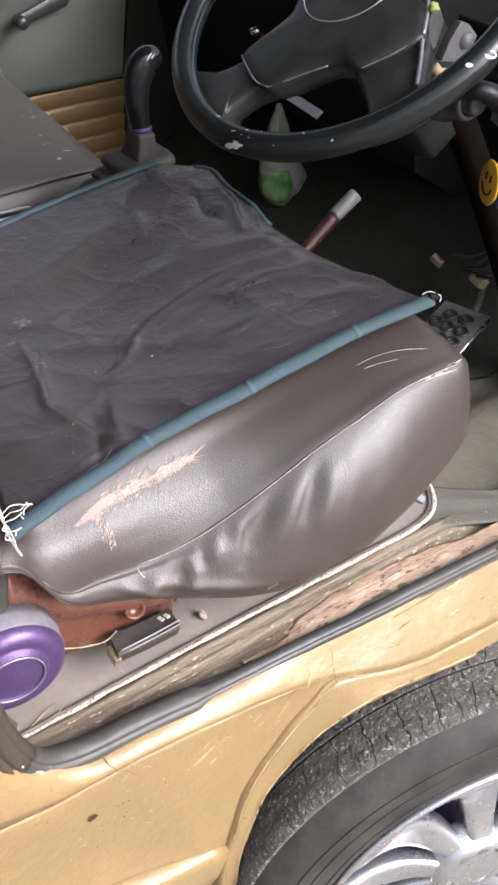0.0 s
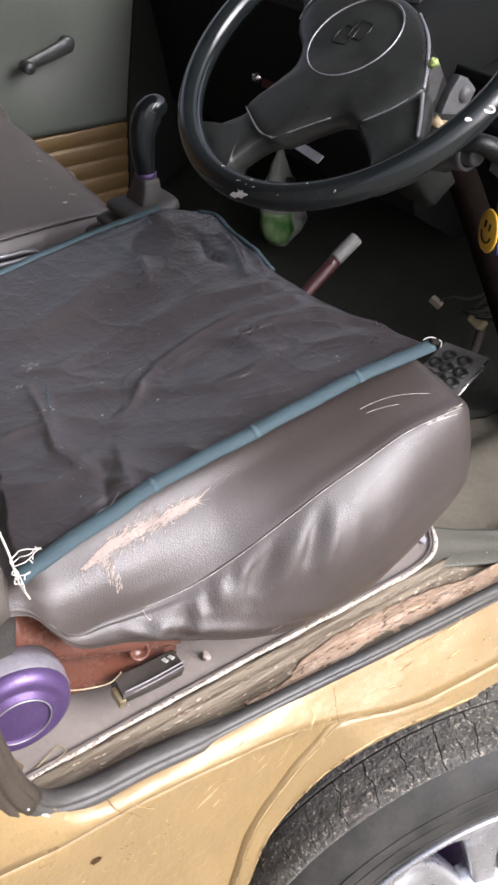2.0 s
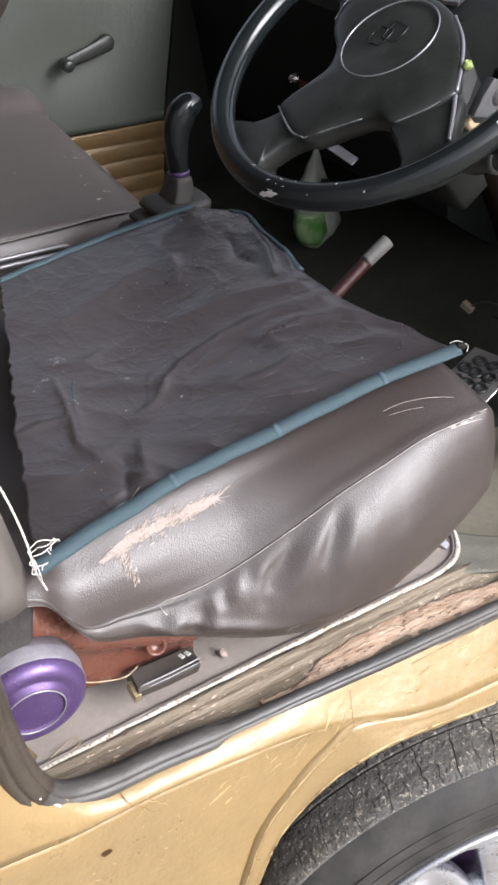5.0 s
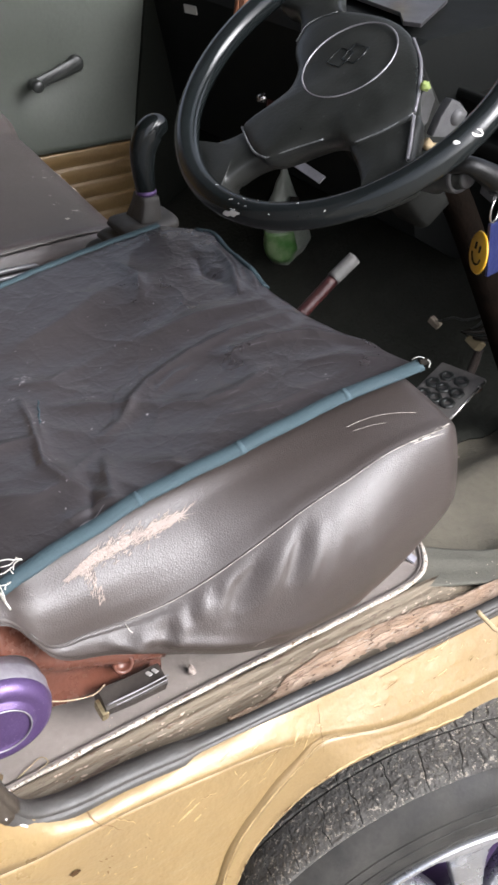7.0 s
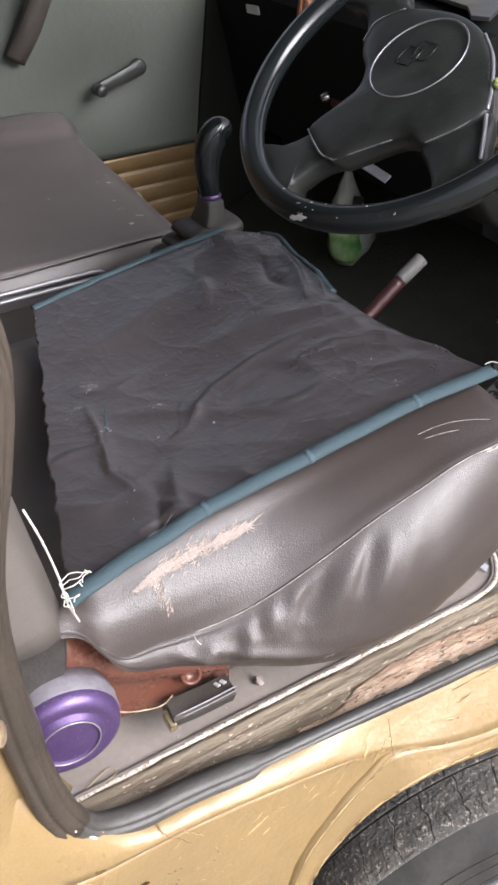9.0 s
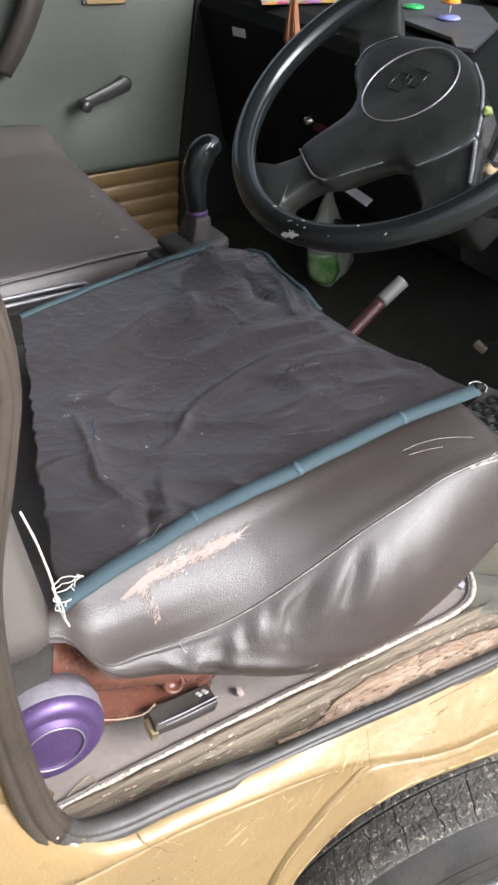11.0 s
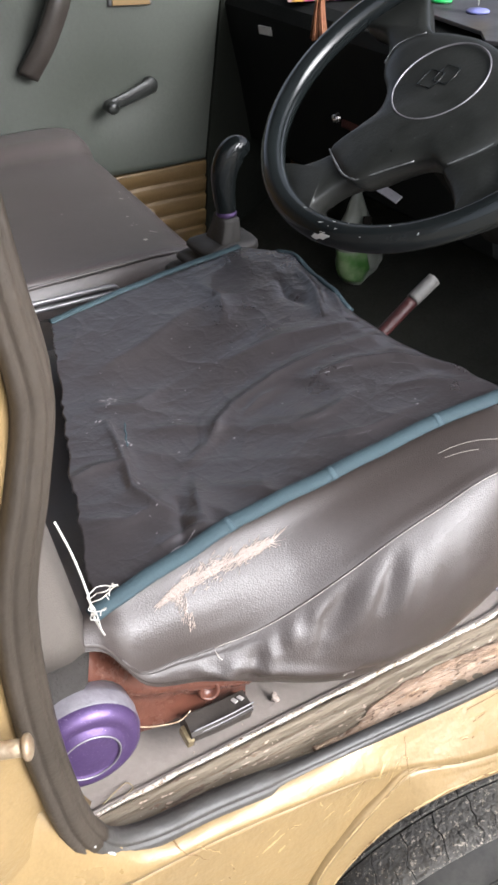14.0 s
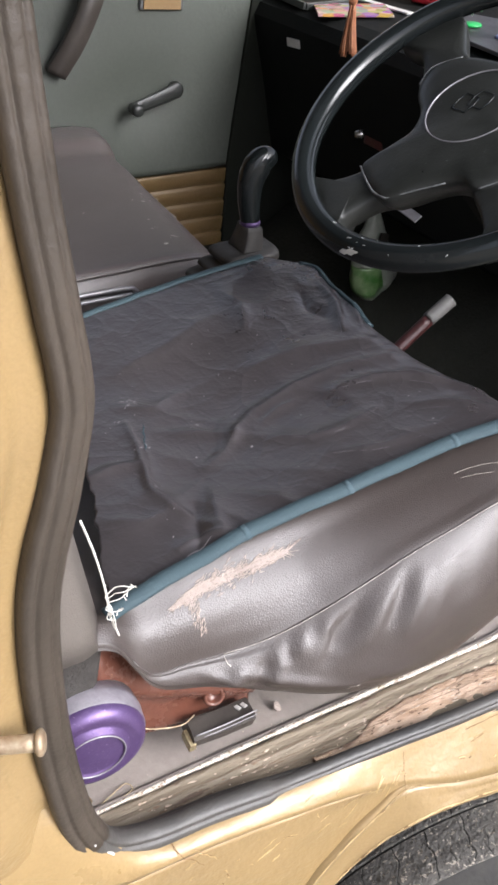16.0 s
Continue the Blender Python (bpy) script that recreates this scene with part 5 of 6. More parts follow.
part("bracket_bolt", lathe([(0, 0.004), (0.0055, 0.004), (0.0062, 0.008), (0.0085, 0.009), (0.0098, 0.007), (0.0100, 0.0)], (0.248, 0.124, 0.718), (-0.2, -1, 0.35), 20), OXIDE, rb)
part("bracket_wire", tube([(0.168, 0.12, 0.722), (0.19, 0.118, 0.709), (0.215, 0.116, 0.702), (0.228, 0.117, 0.707)], 0.0007, 20, 6), BRASS, rb, "thin bright wire")
lv = part("recliner_lever", sweep(even([(0.220, 0.113, 0.691), (0.25, 0.112, 0.6895), (0.280, 0.113, 0.688)], 16), [(-0.0105, -0.009), (0.009, -0.009), (0.0105, -0.006), (0.0105, 0.007), (0.008, 0.0098), (-0.009, 0.0098), (-0.0105, 0.007)], up=(0, -0.35, 1), smooth=False), material("worn_lever_plastic", (0.026, 0.022, 0.019), 0.40, second=(0.050, 0.042, 0.035), scale=60, amount=0.9, grain=250, grain_bump=0.04, specks=(0.2, 0.18, 0.15), speck_scale=160, speck_level=0.68), seat, "worn dark grey lever handle with chrome edge")
part("lever_trim", join(tube([(0.222, 0.1025, 0.6985), (0.25, 0.1015, 0.699), (0.282, 0.1025, 0.699)], 0.0007, 16, 6), tube([(0.222, 0.1015, 0.6945), (0.25, 0.1005, 0.695), (0.282, 0.1015, 0.695)], 0.0004, 16, 6)), GREY_METAL, lv, "chrome trim line")
part("lever_end", block((0.007, 0.017, 0.012), pose(0.2195, 0.110, 0.6865, 15), 0.003), material("yellowed_metal", (0.42, 0.36, 0.20), 0.4, 0.4, second=(0.2, 0.15, 0.09), scale=120, amount=0.9, grain=200), lv, "yellowed scuffed end")
for dx in (0.0, 0.006):
    part("lever_mark", block((0.0035, 0.006, 0.0012), pose(0.268 + dx, 0.112, 0.7000, -12, 0, 15), 0), WHITE, lv)

# cord and frayed thread at the foot of the backrest
part("cord", tube([(0.126, 0.090, 0.975), (0.134, 0.089, 0.945), (0.1405, 0.088, 0.910), (0.143, 0.088, 0.886), (0.150, 0.090, 0.862)], 0.0009, 30, 7), THREAD, named["backrest"], "white cord")
loops = []
for cx, cz, r, a0, a1, w in ((0.151, 0.905, 0.010, 200, -60, 0.00050), (0.148, 0.897, 0.008, 230, -20, 0.00045), (0.153, 0.899, 0.012, 170, 30, 0.00040), (0.146, 0.888, 0.006, 250, -70, 0.00045)):
    pts = [(cx + r * math.cos(radians(a0 + (a1 - a0) * i / 9)) * (1 + 0.2 * math.sin(i * 2.1)), 0.086 + 0.0006 * i * math.sin(i), cz + 0.8 * r * math.sin(radians(a0 + (a1 - a0) * i / 9))) for i in range(10)]
    loops.append(tube(pts, w, 36, 5))
for k in range(3):
    loops.append(tube([(0.1405 + 0.002 * k, 0.0870, 0.902 - 0.006 * k), (0.1440 + 0.001 * k, 0.0862, 0.893 - 0.006 * k), (0.1425 + 0.002 * k, 0.0870, 0.884 - 0.005 * k)], 0.0005, 12, 5))
tagged(part("frayed_thread", join(*loops), THREAD, named["backrest"], "frayed white thread"), kind="stuff")

# scuffs, specks and the torn spot on the mat
mat_skin = skin_of(named["mat_sheet"])
DOWN = V(0.3, 0.35, -0.9).normalized()
marks = []
for x, y, n in ((0.270, 0.358, 9), (0.257, 0.282, 4), (0.313, 0.305, 4), (0.505, 0.182, 1), (0.36, 0.30, 1), (0.25, 0.33, 3), (0.41, 0.25, 1)):
    for k in range(n):
        p = V(x + RND.gauss(0, 0.005), y + RND.gauss(0, 0.005), 0.88)
        d = V(RND.uniform(-0.004, 0.004), RND.uniform(-0.004, 0.004), 0)
        marks.append(([p, p + d * 0.3, p + d * 0.6, p + d], [0.0006, RND.uniform(0.001, 0.0026), RND.uniform(0.0006, 0.0018), 0.0004]))
for k in range(50):
    p = V(RND.uniform(0.20, 0.55), RND.uniform(0.15, 0.50), 0.88)
    d = V(RND.uniform(-0.0025, 0.0025), RND.uniform(-0.0025, 0.0025), 0)
    marks.append(([p, p + d * 0.5, p + d], [0.0003, RND.uniform(0.0005, 0.0014), 0.0003]))
for x, y in ((0.293, 0.25), (0.505, 0.183), (0.345, 0.24)):
    marks.append(([V(x, y, 0.88), V(x + 0.001, y + 0.001, 0.88), V(x + 0.002, y + 0.002, 0.88)], [0.0016, 0.0022, 0.0012]))
# pale streak painted for the reflection on a raised flap by the piping
marks += [([V(0.222 + 0.03 * i / 8, 0.129 + 0.012 * i / 8 + 0.001 * math.sin(i), 0.88) for i in range(9)], [0.0006, 0.0012, 0.0015, 0.002, 0.0015, 0.0012, 0.001, 0.0008, 0.0005])]
creases = []
for chain, w, h in MAT_CREASES:
    if h < 0 or w > 0.012:
        continue
    line = [p + V(0.0008 * noise.noise(V(i * 0.45, p.x * 50, 0)), 0.0008 * noise.noise(V(i * 0.45, p.y * 50, 3)), 0) for i, p in enumerate(even([(*c, 0.88) for c in chain], 26))]
    i = 0
    while i < 25:
        n = RND.randint(3, 7)
        seg = line[i:i + n]
        if len(seg) > 2 and RND.random() < 0.5:
            creases.append((seg, [RND.uniform(0.0003, 0.0009) for _ in seg]))
        i += n
tagged(part("crease_wear", strips(mat_skin, creases, 0.0004, DOWN), material("worn_vinyl_crease", (0.135, 0.125, 0.135), 0.5, second=(0.09, 0.085, 0.09), scale=60, amount=0.8, grain=300), named["mat_sheet"], "pale worn crease lines"), kind="stuff")
tagged(part("scuffing", strips(mat_skin, marks, 0.0005, DOWN), material("pale_scuff_and_sheen", (0.30, 0.28, 0.29), 0.7, grain=300), named["mat_sheet"], "pale scuffs and specks, and a painted reflection by the piping"), kind="stuff")
rip = [([V(0.273 - 0.016 * i / 8 + 0.0007 * math.sin(2 * i), 0.318 - 0.04 * i / 8, 0.88) for i in range(9)], [0.0005, 0.0018, 0.001, 0.0022, 0.0012, 0.002, 0.0012, 0.002, 0.0006])]
part("teal_thread", strips(mat_skin, rip, 0.0006, DOWN), TEAL, named["mat_sheet"], "exposed teal thread in a rip")
# open end of the piping with a loose thread
tip = near_edge[-1] + V(0.002, 0.001, 0.002)
part("piping_mouth", tube([tip + V(-0.004, 0.001, 0.002), tip + V(0.0035, -0.001, 0.0015)], 0.0034, 6, 10), DARK, named["near_piping"], "dark open end of the piping")
part("piping_thread", tube([tip + V(-0.007, 0.007, 0.003), tip + V(-0.003, 0.006, 0.0045), tip + V(0.001, 0.003, 0.005), tip + V(0.006, -0.003, 0.002), tip + V(0.003, -0.006, -0.002)], 0.0004, 24, 6), THREAD, named["near_piping"], "loose pale thread")

# passenger seat scuffs
p_skin = skin_of(named["cushion.001"])
marks = [scribble((x, y, 0.845), (x + dx, y + dy, 0.845), w, 5, 0.0006) for x, y, dx, dy, w in ((0.575, 0.872, 0.004, -0.008, 0.004), (0.548, 0.915, 0.005, -0.004, 0.003), (0.510, 0.756, 0.004, -0.004, 0.007), (0.526, 0.845, 0.004, -0.002, 0.002), (0.597, 0.94, 0.003, -0.005, 0.003), (0.45, 0.90, 0.002, 0.003, 0.002), (0.53, 0.78, 0.008, -0.008, 0.001))]
for k in range(26):
    x, y = RND.gauss(0.56, 0.04), RND.uniform(0.74, 0.98)
    marks.append(scribble((x, y, 0.845), (x + RND.uniform(-0.003, 0.003), y + RND.uniform(-0.004, 0.004), 0.845), RND.uniform(0.0006, 0.0022), 4, 0.0005))
tagged(part("scuffing", strips(p_skin, marks, 0.0009, DOWN), THREAD, named["cushion.001"], "white scuffs"), kind="stuff")
part("cross_seam", strips(p_skin, [([V(0.30 + 0.32 * i / 20, 1.168 - 0.01 * math.sin(i * 0.16), 0.86) for i in range(21)], [0.003] * 21)], 0.0012, DOWN), LEATHER, named["cushion.001"])

# chips, cracks and scrapes on the gold paint
gold_skin = skin_of(named["shoulder"], named["side_panel"], named["arch_flare"])
pale = []
dark = []
for k in range(22):
    x = RND.choice((RND.uniform(0.12, 0.36), RND.uniform(0.36, 0.72)))
    z = RND.uniform(0.50, 0.655) if x < 0.25 else RND.uniform(0.59, 0.655)
    d = V(RND.uniform(0.004, 0.016), 0, RND.uniform(-0.003, 0.010))
    pale.append(scribble((x, 0.03, z), V(x, 0.03, z) + d, RND.uniform(0.0008, 0.0022), 6, 0.0012))
    if k % 2:
        dark.append(scribble((x, 0.03, z - 0.0012), V(x, 0.03, z - 0.0012) + d, 0.0009, 6, 0.0012))
for k in range(15):
    x = RND.gauss(0.36, 0.022)
    pale.append(scribble((x, 0.03, RND.gauss(0.622, 0.008)), (x + RND.uniform(-0.01, 0.014), 0.03, RND.gauss(0.620, 0.008)), RND.uniform(0.0006, 0.0020), 5, 0.0006))
for k in range(34):
    x, z = RND.uniform(0.44, 0.75), RND.uniform(0.585, 0.64)
    a, n = RND.uniform(-1.2, 1.2), RND.uniform(0.002, 0.007)
    (dark if k % 4 == 0 else pale).append(scribble((x, 0.02, z), (x + n * math.cos(a), 0.02, z + n * math.sin(a)), RND.uniform(0.0005, 0.0012), 5, 0.0007))
# thin dark line painted as the shadow gap beneath the seal
for k in range(9):
    x0 = 0.47 + 0.03 * k
    dark.append(([V(x0 + 0.029 * i / 8, 0.03, 0.6455 + 0.0012 * noise.noise(V((x0 + 0.004 * i) * 40, 0, 0))) for i in range(9)], [0.0004 + 0.0012 * abs(noise.noise(V((x0 + 0.004 * i) * 30, 3, 0))) for i in range(9)]))
lip_line, crest_line = spline(lip_c, 130), spline(flare_c, 130)
for base, first, last, count in ((crest_line, 22, 66, 34), (lip_line, 24, 100, 44)):
    for k in range(count):
        i = RND.randint(first, last)
        step = RND.randint(1, 2)
        pts = [base[i + j * step] + V(0.0012 * noise.noise(V(i * 1.3 + j, k, 0)), -0.004, 0.0015 + 0.0014 * noise.noise(V(i + j * 1.7, k, 4))) for j in range(4)]
        (dark if k % 5 == 0 else pale).append((pts, [0.0003, RND.uniform(0.0006, 0.0022), RND.uniform(0.0005, 0.0016), 0.0003]))
pale += [scribble((0.245, 0.03, 0.60), (0.268, 0.03, 0.612), 0.003, 8, 0.001), scribble((0.262, 0.03, 0.588), (0.270, 0.03, 0.594), 0.003, 5, 0.001)]
dark += [scribble((0.170, 0.045, 0.658), (0.196, 0.035, 0.625), 0.0009, 9, 0.0015), scribble((0.168, 0.045, 0.664), (0.176, 0.04, 0.648), 0.0010, 7, 0.001), scribble((0.395, 0.03, 0.655), (0.400, 0.02, 0.60), 0.0005, 12, 0.0008), scribble((0.48, 0.03, 0.625), (0.495, 0.03, 0.628), 0.0010, 6, 0.001)]
for k in range(30):
    x, z = RND.gauss(0.19, 0.035), RND.gauss(0.585, 0.03)
    a, n = RND.uniform(-0.5, 2.2), RND.uniform(0.001, 0.005)
    (pale if k % 3 else dark).append(scribble((x, 0.03, z), (x + n * math.cos(a), 0.03, z + n * math.sin(a)), RND.uniform(0.0004, 0.0012), 5, 0.0012))
dark.append(scribble((0.190, 0.04, 0.648), (0.204, 0.035, 0.632), 0.0006, 8, 0.0009))
pale.append(scribble((0.192, 0.04, 0.646), (0.208, 0.035, 0.626), 0.0011, 9, 0.0016))
tagged(part("scraped_paint", strips(gold_skin, pale), material("scraped_gold", (0.52, 0.38, 0.19), 0.45, 0.1, grain=300, grain_bump=0.1), named["side_panel"], "pale scraped patch"), kind="stuff")
tagged(part("cracks", strips(gold_skin, dark), material("crack_and_shade_brown", (0.16, 0.09, 0.035), 0.8, grain=300), named["side_panel"], "dark cracks in the paint and a shadow line under the seal"), kind="stuff")
part("rust_hole", strips(gold_skin, [([V(0.145 + 0.010 * i / 6, 0.037, 0.601 + 0.001 * math.sin(2 * i)) for i in range(7)], [0.002, 0.006, 0.008, 0.0085, 0.007, 0.005, 0.002])], 0.0010), material("rusty_hole", (0.045, 0.024, 0.010), 0.9, spec=0.1, second=(0.09, 0.05, 0.02), scale=160, amount=0.9, grain=300), named["side_panel"], "small rusted-through hole")

# white paint marks and the joint on the rubber seal
seal_skin = skin_of(named["outer_bead"], named["inner_bead"])
marks = [scribble((0.121, 0.05, 0.682), (0.127, 0.045, 0.668), 0.0032, 7, 0.001), scribble((0.110, 0.055, 0.706), (0.114, 0.055, 0.698), 0.003, 5, 0.001), scribble((0.115, 0.055, 0.694), (0.117, 0.055, 0.689), 0.002, 4, 0.0006), scribble((0.10, 0.055, 1.00), (0.101, 0.055, 1.006), 0.002, 4, 0.0005)]
tagged(part("paint_marks", strips(seal_skin, marks), WHITE, named["outer_bead"], "white paint marks"), kind="stuff")
# flakes and cracks in the old paint of the sill
sill_skin = skin_of(named["sill"], named["primer_patch"])
flakes, lines = [], []
for k in range(210):
    x = RND.uniform(0.14, 0.78)
    y = RND.uniform(0.060, 0.092) + 0.6 * skew(x)
    d = V(RND.uniform(0.002, 0.009), RND.uniform(-0.0012, 0.0012), 0)
    p = V(x, y, 0.655)
    (flakes if k % 5 < 3 else lines).append(([p, p + d * 0.35 + V(0, RND.uniform(-0.0006, 0.0006), 0), p + d * 0.7, p + d], [0.0003, RND.uniform(0.0006, 0.0022), RND.uniform(0.0005, 0.0016), 0.0003]))
for y0, x0, x1 in ((0.086, 0.17, 0.46), (0.079, 0.20, 0.52), (0.073, 0.30, 0.60)):
    lines.append(([V(x0 + (x1 - x0) * i / 40, y0 + 0.5 * skew(x0 + (x1 - x0) * i / 40) + 0.0025 * noise.noise(V(i * 0.22, y0 * 90, 0)), 0.655) for i in range(41)], [0.0009 * (0.4 + abs(noise.noise(V(i * 0.5, y0, 1)))) for i in range(41)]))
FLAT_DOWN = V(0.2, 0.25, -0.95).normalized()
tagged(part("paint_flakes", strips(sill_skin, flakes, 0.0008, FLAT_DOWN), material("pale_flake", (0.60, 0.49, 0.39), 0.7, second=(0.46, 0.35, 0.26), scale=90, amount=0.9, grain=300), named["sill"], "pale flakes of paint"), kind="stuff")
tagged(part("paint_cracks", strips(sill_skin, lines, 0.0006, FLAT_DOWN), material("brown_crack", (0.15, 0.10, 0.065), 0.85, second=(0.24, 0.16, 0.105), scale=90, amount=0.9, grain=300), named["sill"], "dark brown cracks"), kind="stuff")
# grit on the sill and floor
verts, faces = [], []
for k in range(190):
    if k < 100:
        x, y = RND.uniform(0.14, 0.75), RND.uniform(0.062, 0.094)
        z = 0.652
    elif k < 130:
        x, y, z = RND.uniform(0.16, 0.55), RND.uniform(0.108, 0.135), 0.6545
    else:
        x, y, z = RND.uniform(0.66, 0.95), RND.uniform(0.07, 0.33), 0.587
    r = RND.uniform(0.0004, 0.0010) * (2.0 if k >= 130 else 1)
    k0 = len(verts)
    verts += [V(x + r * RND.uniform(0.6, 1.3) * dx, y + r * RND.uniform(0.6, 1.3) * dy, z + r * (0.9 + dz)) for dx, dy, dz in ((1, 0, 0), (-1, 0, 0), (0, 1, 0), (0, -1, 0), (0, 0, 1), (0, 0, -1))]
    faces += [(k0 + a, k0 + b, k0 + c) for a, b, c in ((0, 2, 4), (2, 1, 4), (1, 3, 4), (3, 0, 4), (2, 0, 5), (1, 2, 5), (3, 1, 5), (0, 3, 5))]
grit = part("grit", mesh_of(verts, faces, False), material("pale_grit", (0.50, 0.43, 0.36), 0.9, second=(0.34, 0.27, 0.20), scale=40, amount=0.9, grain=200))
tagged(grit, "scattered pale grit and paint flakes on the sill", "grit", "", "stuff")
fluff = thing("plaster_crumb", (0.320, 0.128, 0.656), "small crumpled pale brown scrap lying by the seat", "scrap")
part("scrap", mesh_of([V(0.320 + 0.004 * math.cos(a) * (1 + 0.4 * math.sin(5 * a)) * math.sin(b), 0.128 + 0.004 * math.sin(a) * math.sin(b) + 0.003 * math.cos(2 * b), 0.6580 + 0.0032 * math.cos(b) * (1 + 0.3 * math.sin(4 * a))) for b in [0.15 + 2.8 * j / 6 for j in range(7)] for a in [2 * math.pi * i / 12 for i in range(12)]],
                      [(j * 12 + i, j * 12 + (i + 1) % 12, (j + 1) * 12 + (i + 1) % 12, (j + 1) * 12 + i) for j in range(6) for i in range(12)]), FLESHY, fluff)
hair = thing("loose_thread", (0.15, 0.108, 0.656), "thin curled brown thread lying on the floor", "thread")
part("strand", tube([(0.135, 0.106, 0.6565), (0.15, 0.112, 0.657), (0.162, 0.116, 0.6565), (0.165, 0.108, 0.657), (0.152, 0.104, 0.6565)], 0.0005, 30, 5), STRAW, hair)

# ---- steering wheel wear ----
wheel_skin = skin_of(named["rim"])
chips = [([V(0.482 + 0.012 * i / 5, 0.318 - 0.014 * i / 5, 1.008) for i in range(6)], [0.002, 0.006, 0.004, 0.007, 0.003, 0.001]), ([V(0.637, 0.165, 1.095) + 0.0042 * (math.cos(a) * V(0.75, -0.75, 0) + math.sin(a) * V(0.2, 0.2, 0.5)) for a in [radians(-160 + 26 * i) for i in range(11)]], [0.0012, 0.0022, 0.0026, 0.0020, 0.0016, 0.0022, 0.0018, 0.0014, 0.0018, 0.0016, 0.0008]), ([V(0.622 + 0.004 * i / 3, 0.176 - 0.004 * i / 3, 1.085) for i in range(4)], [0.002, 0.004, 0.003, 0.001])]
for k in range(11):
    a, rr = radians(RND.choice((RND.uniform(-100, -60), RND.uniform(-60, -15)))), RND.uniform(0.169, 0.187)
    p = on_wheel(rr * math.cos(a), rr * math.sin(a), 0.01)
    chips.append(scribble(p, p + V(RND.uniform(-0.003, 0.003), RND.uniform(-0.003, 0.003), 0), RND.uniform(0.0004, 0.0010), 4, 0.0006))
tagged(part("paint_chips", strips(wheel_skin, chips, 0.0006, V(0.5, 0.5, -0.4).normalized()), WHITE, named["rim"], "white chips in the black coating"), kind="stuff")
SEAM_GREY = material("scuffed_grey_edge", (0.20, 0.205, 0.21), 0.45, second=(0.05, 0.052, 0.053), scale=90, amount=0.95, grain=200, grain_bump=0.05)
# worn seams; the widest are paler metal to draw the bevel's highlight
for line, r in ((((-0.064, -0.097), (-0.045, -0.106), (-0.022, -0.1145), (-0.004, -0.1145)), 0.0011), (((-0.004, -0.1145), (0.018, -0.092), (0.036, -0.074)), 0.0007), (((-0.100, 0.010), (-0.106, 0.034), (-0.086, 0.056)), 0.0007), (((0.027, 0.0525), (0.056, 0.033), (0.0815, 0.006), (0.098, -0.016)), 0.0017), (((0.101, -0.020), (0.118, -0.040), (0.134, -0.060)), 0.0017), (((0.070, -0.065), (0.087, -0.042), (0.098, -0.018)), 0.0006)):
    part("pad_seam", tube([on_pad(u, v, -0.0022) for u, v in line], 1.1 * r, 24, 6), SEAM_GREY if r < 0.0015 else GREY_METAL, hb, "worn pale seam with painted bevel highlight")
emb = []
for dx, flip in ((-0.008, 1), (0.008, -1)):
    pts = [on_pad(-0.015 + dx * 0.75 + 0.0085 * sx, 0.009 + 0.010 * sy - 0.0045 * flip, 0.0056) for sx, sy in ((-1, -1), (1, -1), (1.2, 0), (1, 1), (-1, 1), (-1.2, 0))]
    emb.append(sweep(pts, ring(0.0006, 5), up=tuple(WN), loop=True))
part("emblem", join(*emb), BLACK_GLOSS, hb, "raised plain emblem")

# ---- switchgear, key, ignition ----
part("stalk_grip", sweep(even([(0.674, 0.1611, 1.0540), (0.732, 0.152, 1.023)], 8), ring(0.0134, 16, 0.0118), up=(0, 0, 1)), SWITCH, col, "ribbed end of the stalk")
for k, (w, h) in enumerate(((0.018, 0.0016), (0.014, 0.0032), (0.018, 0.0016))):
    a = radians(28 + 26 * k)
    part("stalk_mark", block((w, 0.0010, h), pose(0.6950 + 0.0118 * 0.47 * math.cos(a), 0.1582 - 0.0136 * math.sin(a), 1.0428 + 0.0128 * math.cos(a), -62 + 26 * k, 28, -9), 0.0003), GREY_METAL, col)
part("stalk_ring", lathe([(0.0140, -0.001), (0.0146, 0.0), (0.0140, 0.001)], (0.674, 0.1611, 1.0540), (0.87, -0.15, -0.47), 24), GRIME_METAL, col)
ig = part("ignition_lock", lathe([(0, 0.030), (0.0095, 0.030), (0.0105, 0.028), (0.0105, 0.020), (0.0150, 0.018), (0.0165, 0.014), (0.0165, 0.0), (0.021, -0.004), (0.021, -0.05)], (0.654, 0.212, 1.050), (0.05, -1, 0.12), 28), BLACK, col, "black ignition lock")
part("lock_ring", lathe([(0.0125, 0.0205), (0.0150, 0.0215), (0.0162, 0.0190), (0.0150, 0.0165)], (0.654, 0.212, 1.050), (0.05, -1, 0.12), 28), GRIME_METAL, ig, "worn grey ring")
part("lock_face", lathe([(0, 0.0315), (0.0085, 0.0315), (0.0095, 0.0300)], (0.654, 0.212, 1.050), (0.05, -1, 0.12), 20), GRIME_METAL, ig, "worn grey key face")
cast = part("column_bracket", prism([(0.652, 1.078), (0.660, 1.095), (0.671, 1.110), (0.682, 1.106), (0.695, 1.094), (0.687, 1.078), (0.673, 1.074)], 0.230, 0.240, None, 0.003), GRIME_METAL, col, "grimy grey cast bracket")
part("bracket_wing", prism([(0.632, 1.092), (0.640, 1.118), (0.650, 1.124), (0.658, 1.110), (0.652, 1.090), (0.640, 1.080)], 0.238, 0.244, None, 0.002), GRIME_METAL, cast)
part("bracket_lug", lump((0.641, 0.236, 1.124), (0.005, 0.004, 0.004), 2), material("yellow_green_plastic", (0.32, 0.40, 0.12), 0.5, grain=200), cast, "yellow-green plastic clip")
